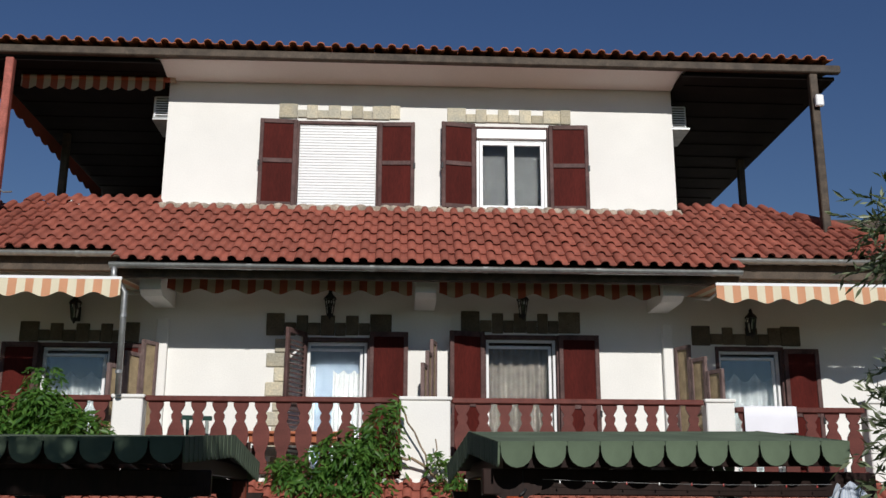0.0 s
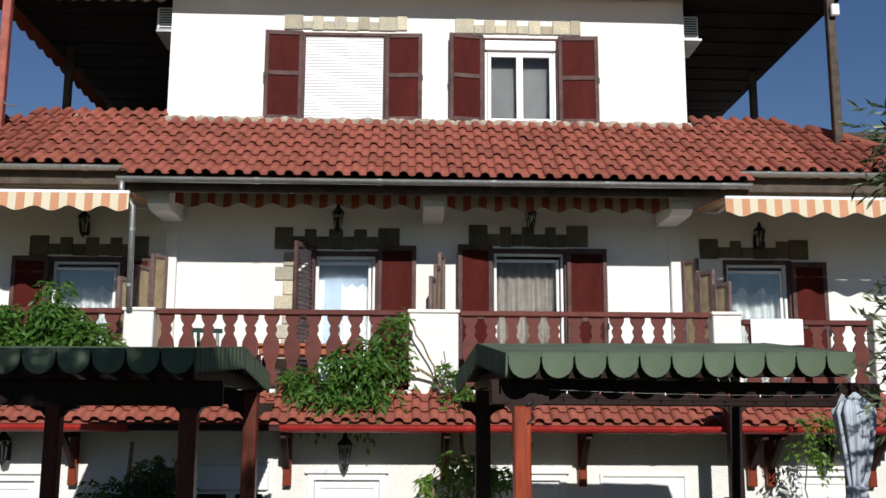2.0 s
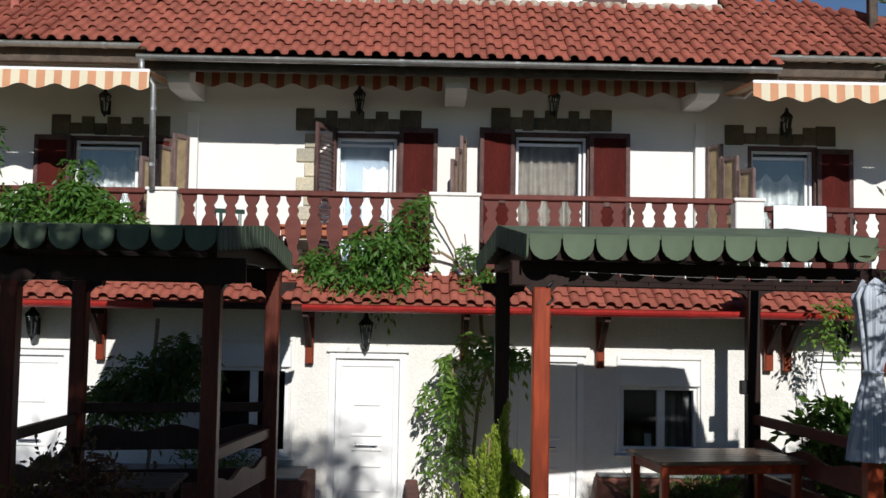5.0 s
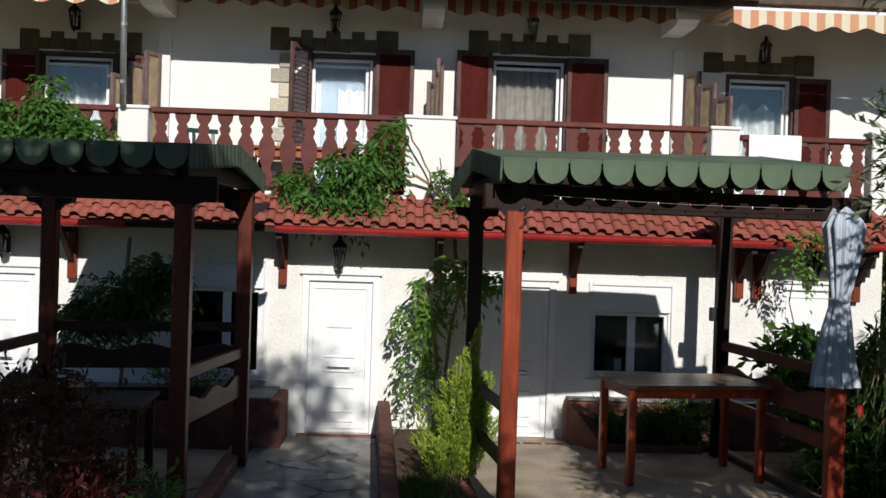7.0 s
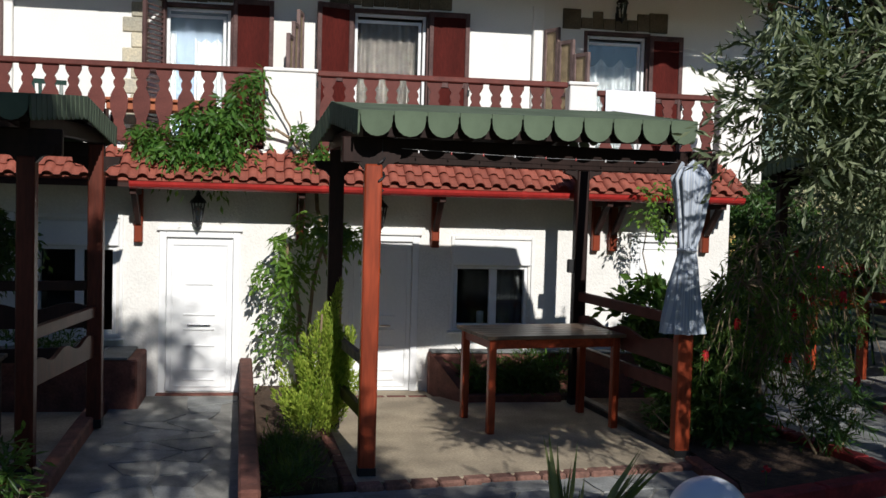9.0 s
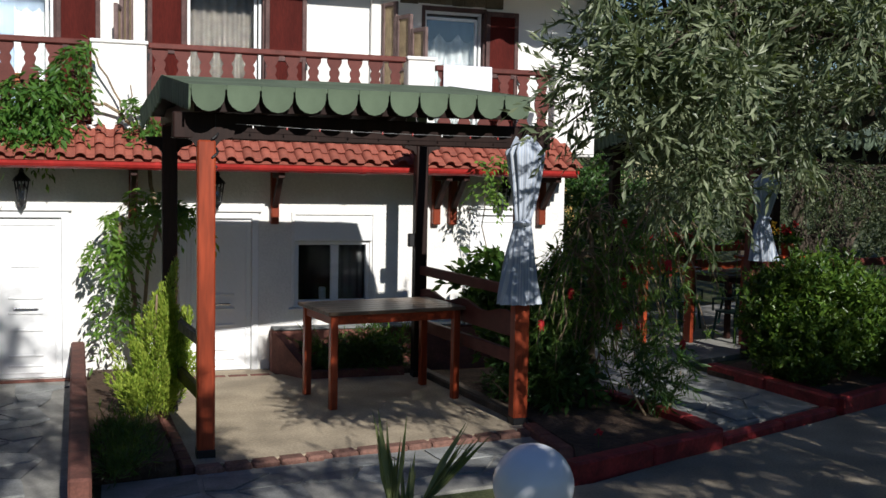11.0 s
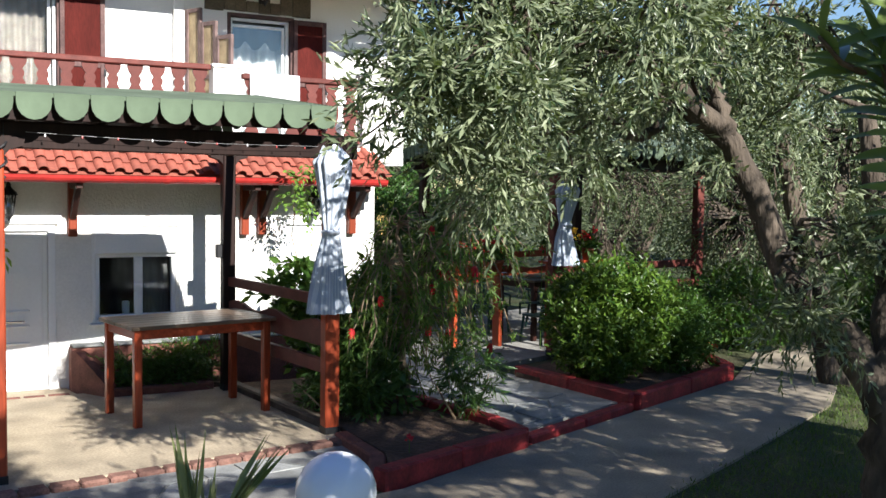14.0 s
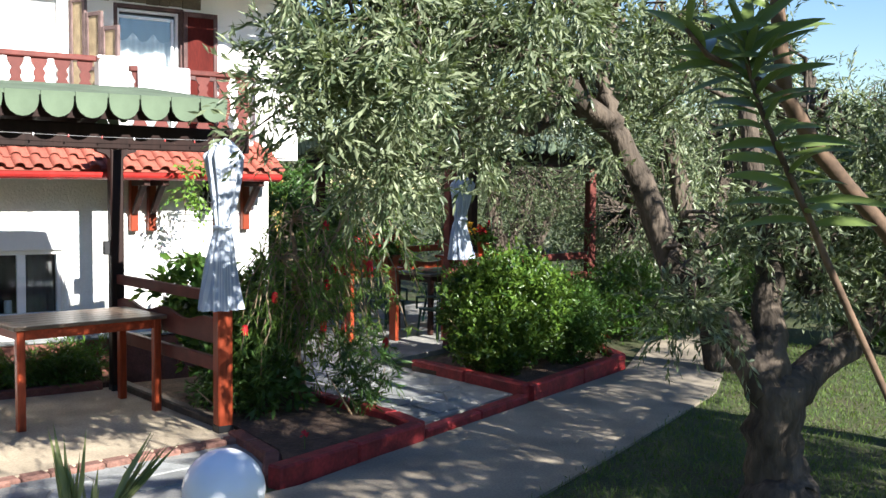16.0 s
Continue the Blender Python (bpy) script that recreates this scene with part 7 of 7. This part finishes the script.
# ---- distance: hedge mass and a neighbouring house beyond the grove ----
n = thing("neighbour_house", None, "far ochre and white house beyond the olive trees", "house")
part("wall", Shape().box(12.3, 14.3, 30, 38, -0.1, 7.4), YELLOWWALL, n)
part("roof", Shape().add([(11.9, 29.6, 7.4), (14.7, 29.6, 7.4), (14.7, 38.4, 7.4), (11.9, 38.4, 7.4), (13.2, 32, 8.3), (13.5, 36, 8.3)], [(0, 1, 4), (1, 2, 5, 4), (2, 3, 5), (3, 0, 4, 5), (3, 2, 1, 0)]), TILE_STUFF, n)
part("window", frame_shape(12.8, 13.8, 4.6, 6.0, 29.93, 29.995, 0.08), PVC, n)
rng = np.random.default_rng(97)
pts = []
for k in range(420):
    a = rng.uniform(radians(18), radians(88))
    r = rng.uniform(30, 38)
    pts.append((r * math.sin(a), r * math.cos(a) + 3, rng.uniform(0.0, 3.4)))
ob = part("far_grove", leaf_mesh("far_grove", OLIVE_FAR, sprays(np.array(pts), rng, 10, 8, 1.3, 0.26, 0.13, 0.6, 0.1)), None)
tagged(ob, "distant mass of grey-green trees", "trees", kind="stuff")

# ---- small things on the shelter and the terrace ----
h = thing("hanging_ornament", None, "dark twisted metal ornament hanging at the shelter post", "ornament")
s = Shape().tube([(0.93 + 0.03 * math.sin(k * 0.9), 8.88 + 0.03 * math.cos(k * 0.9), 2.86 - 0.022 * k) for k in range(16)], 0.012, 6)
part("spiral", s, BLACKIRON, h)
part("cord", Shape().tube([(0.94, 8.89, 2.98), (0.94, 8.89, 2.86)], 0.004, 5), BLACKIRON, h)
k = thing("awning_crank", None, "thin pale crank rod hanging from the awning", "crank rod")
part("rod", Shape().tube([(-6.05, 13.9, 8.95), (-5.98, 13.9, 8.4), (-5.96, 13.9, 8.15)], 0.016, 6), PVC, k)
part("hook", Shape().tube([(-5.80, 13.9, 7.02), (-5.72, 13.88, 6.96), (-5.60, 13.88, 6.97)], 0.012, 6), ZINC, k)
# Tree belt out of view, added to darken the horizon mirrored in the windows
pts = []
for k in range(520):
    a = rng.uniform(radians(96), radians(325))
    r = rng.uniform(20, 27)
    pts.append((r * math.sin(a), r * math.cos(a), rng.uniform(0.0, 5.0)))
ob = part("far_grove", leaf_mesh("far_grove", OLIVE_FAR, sprays(np.array(pts), rng, 10, 8, 1.3, 0.34, 0.2, 0.6, 0.1)), None)
tagged(ob, "unseen belt of trees added to block the low sky", "trees", kind="stuff")
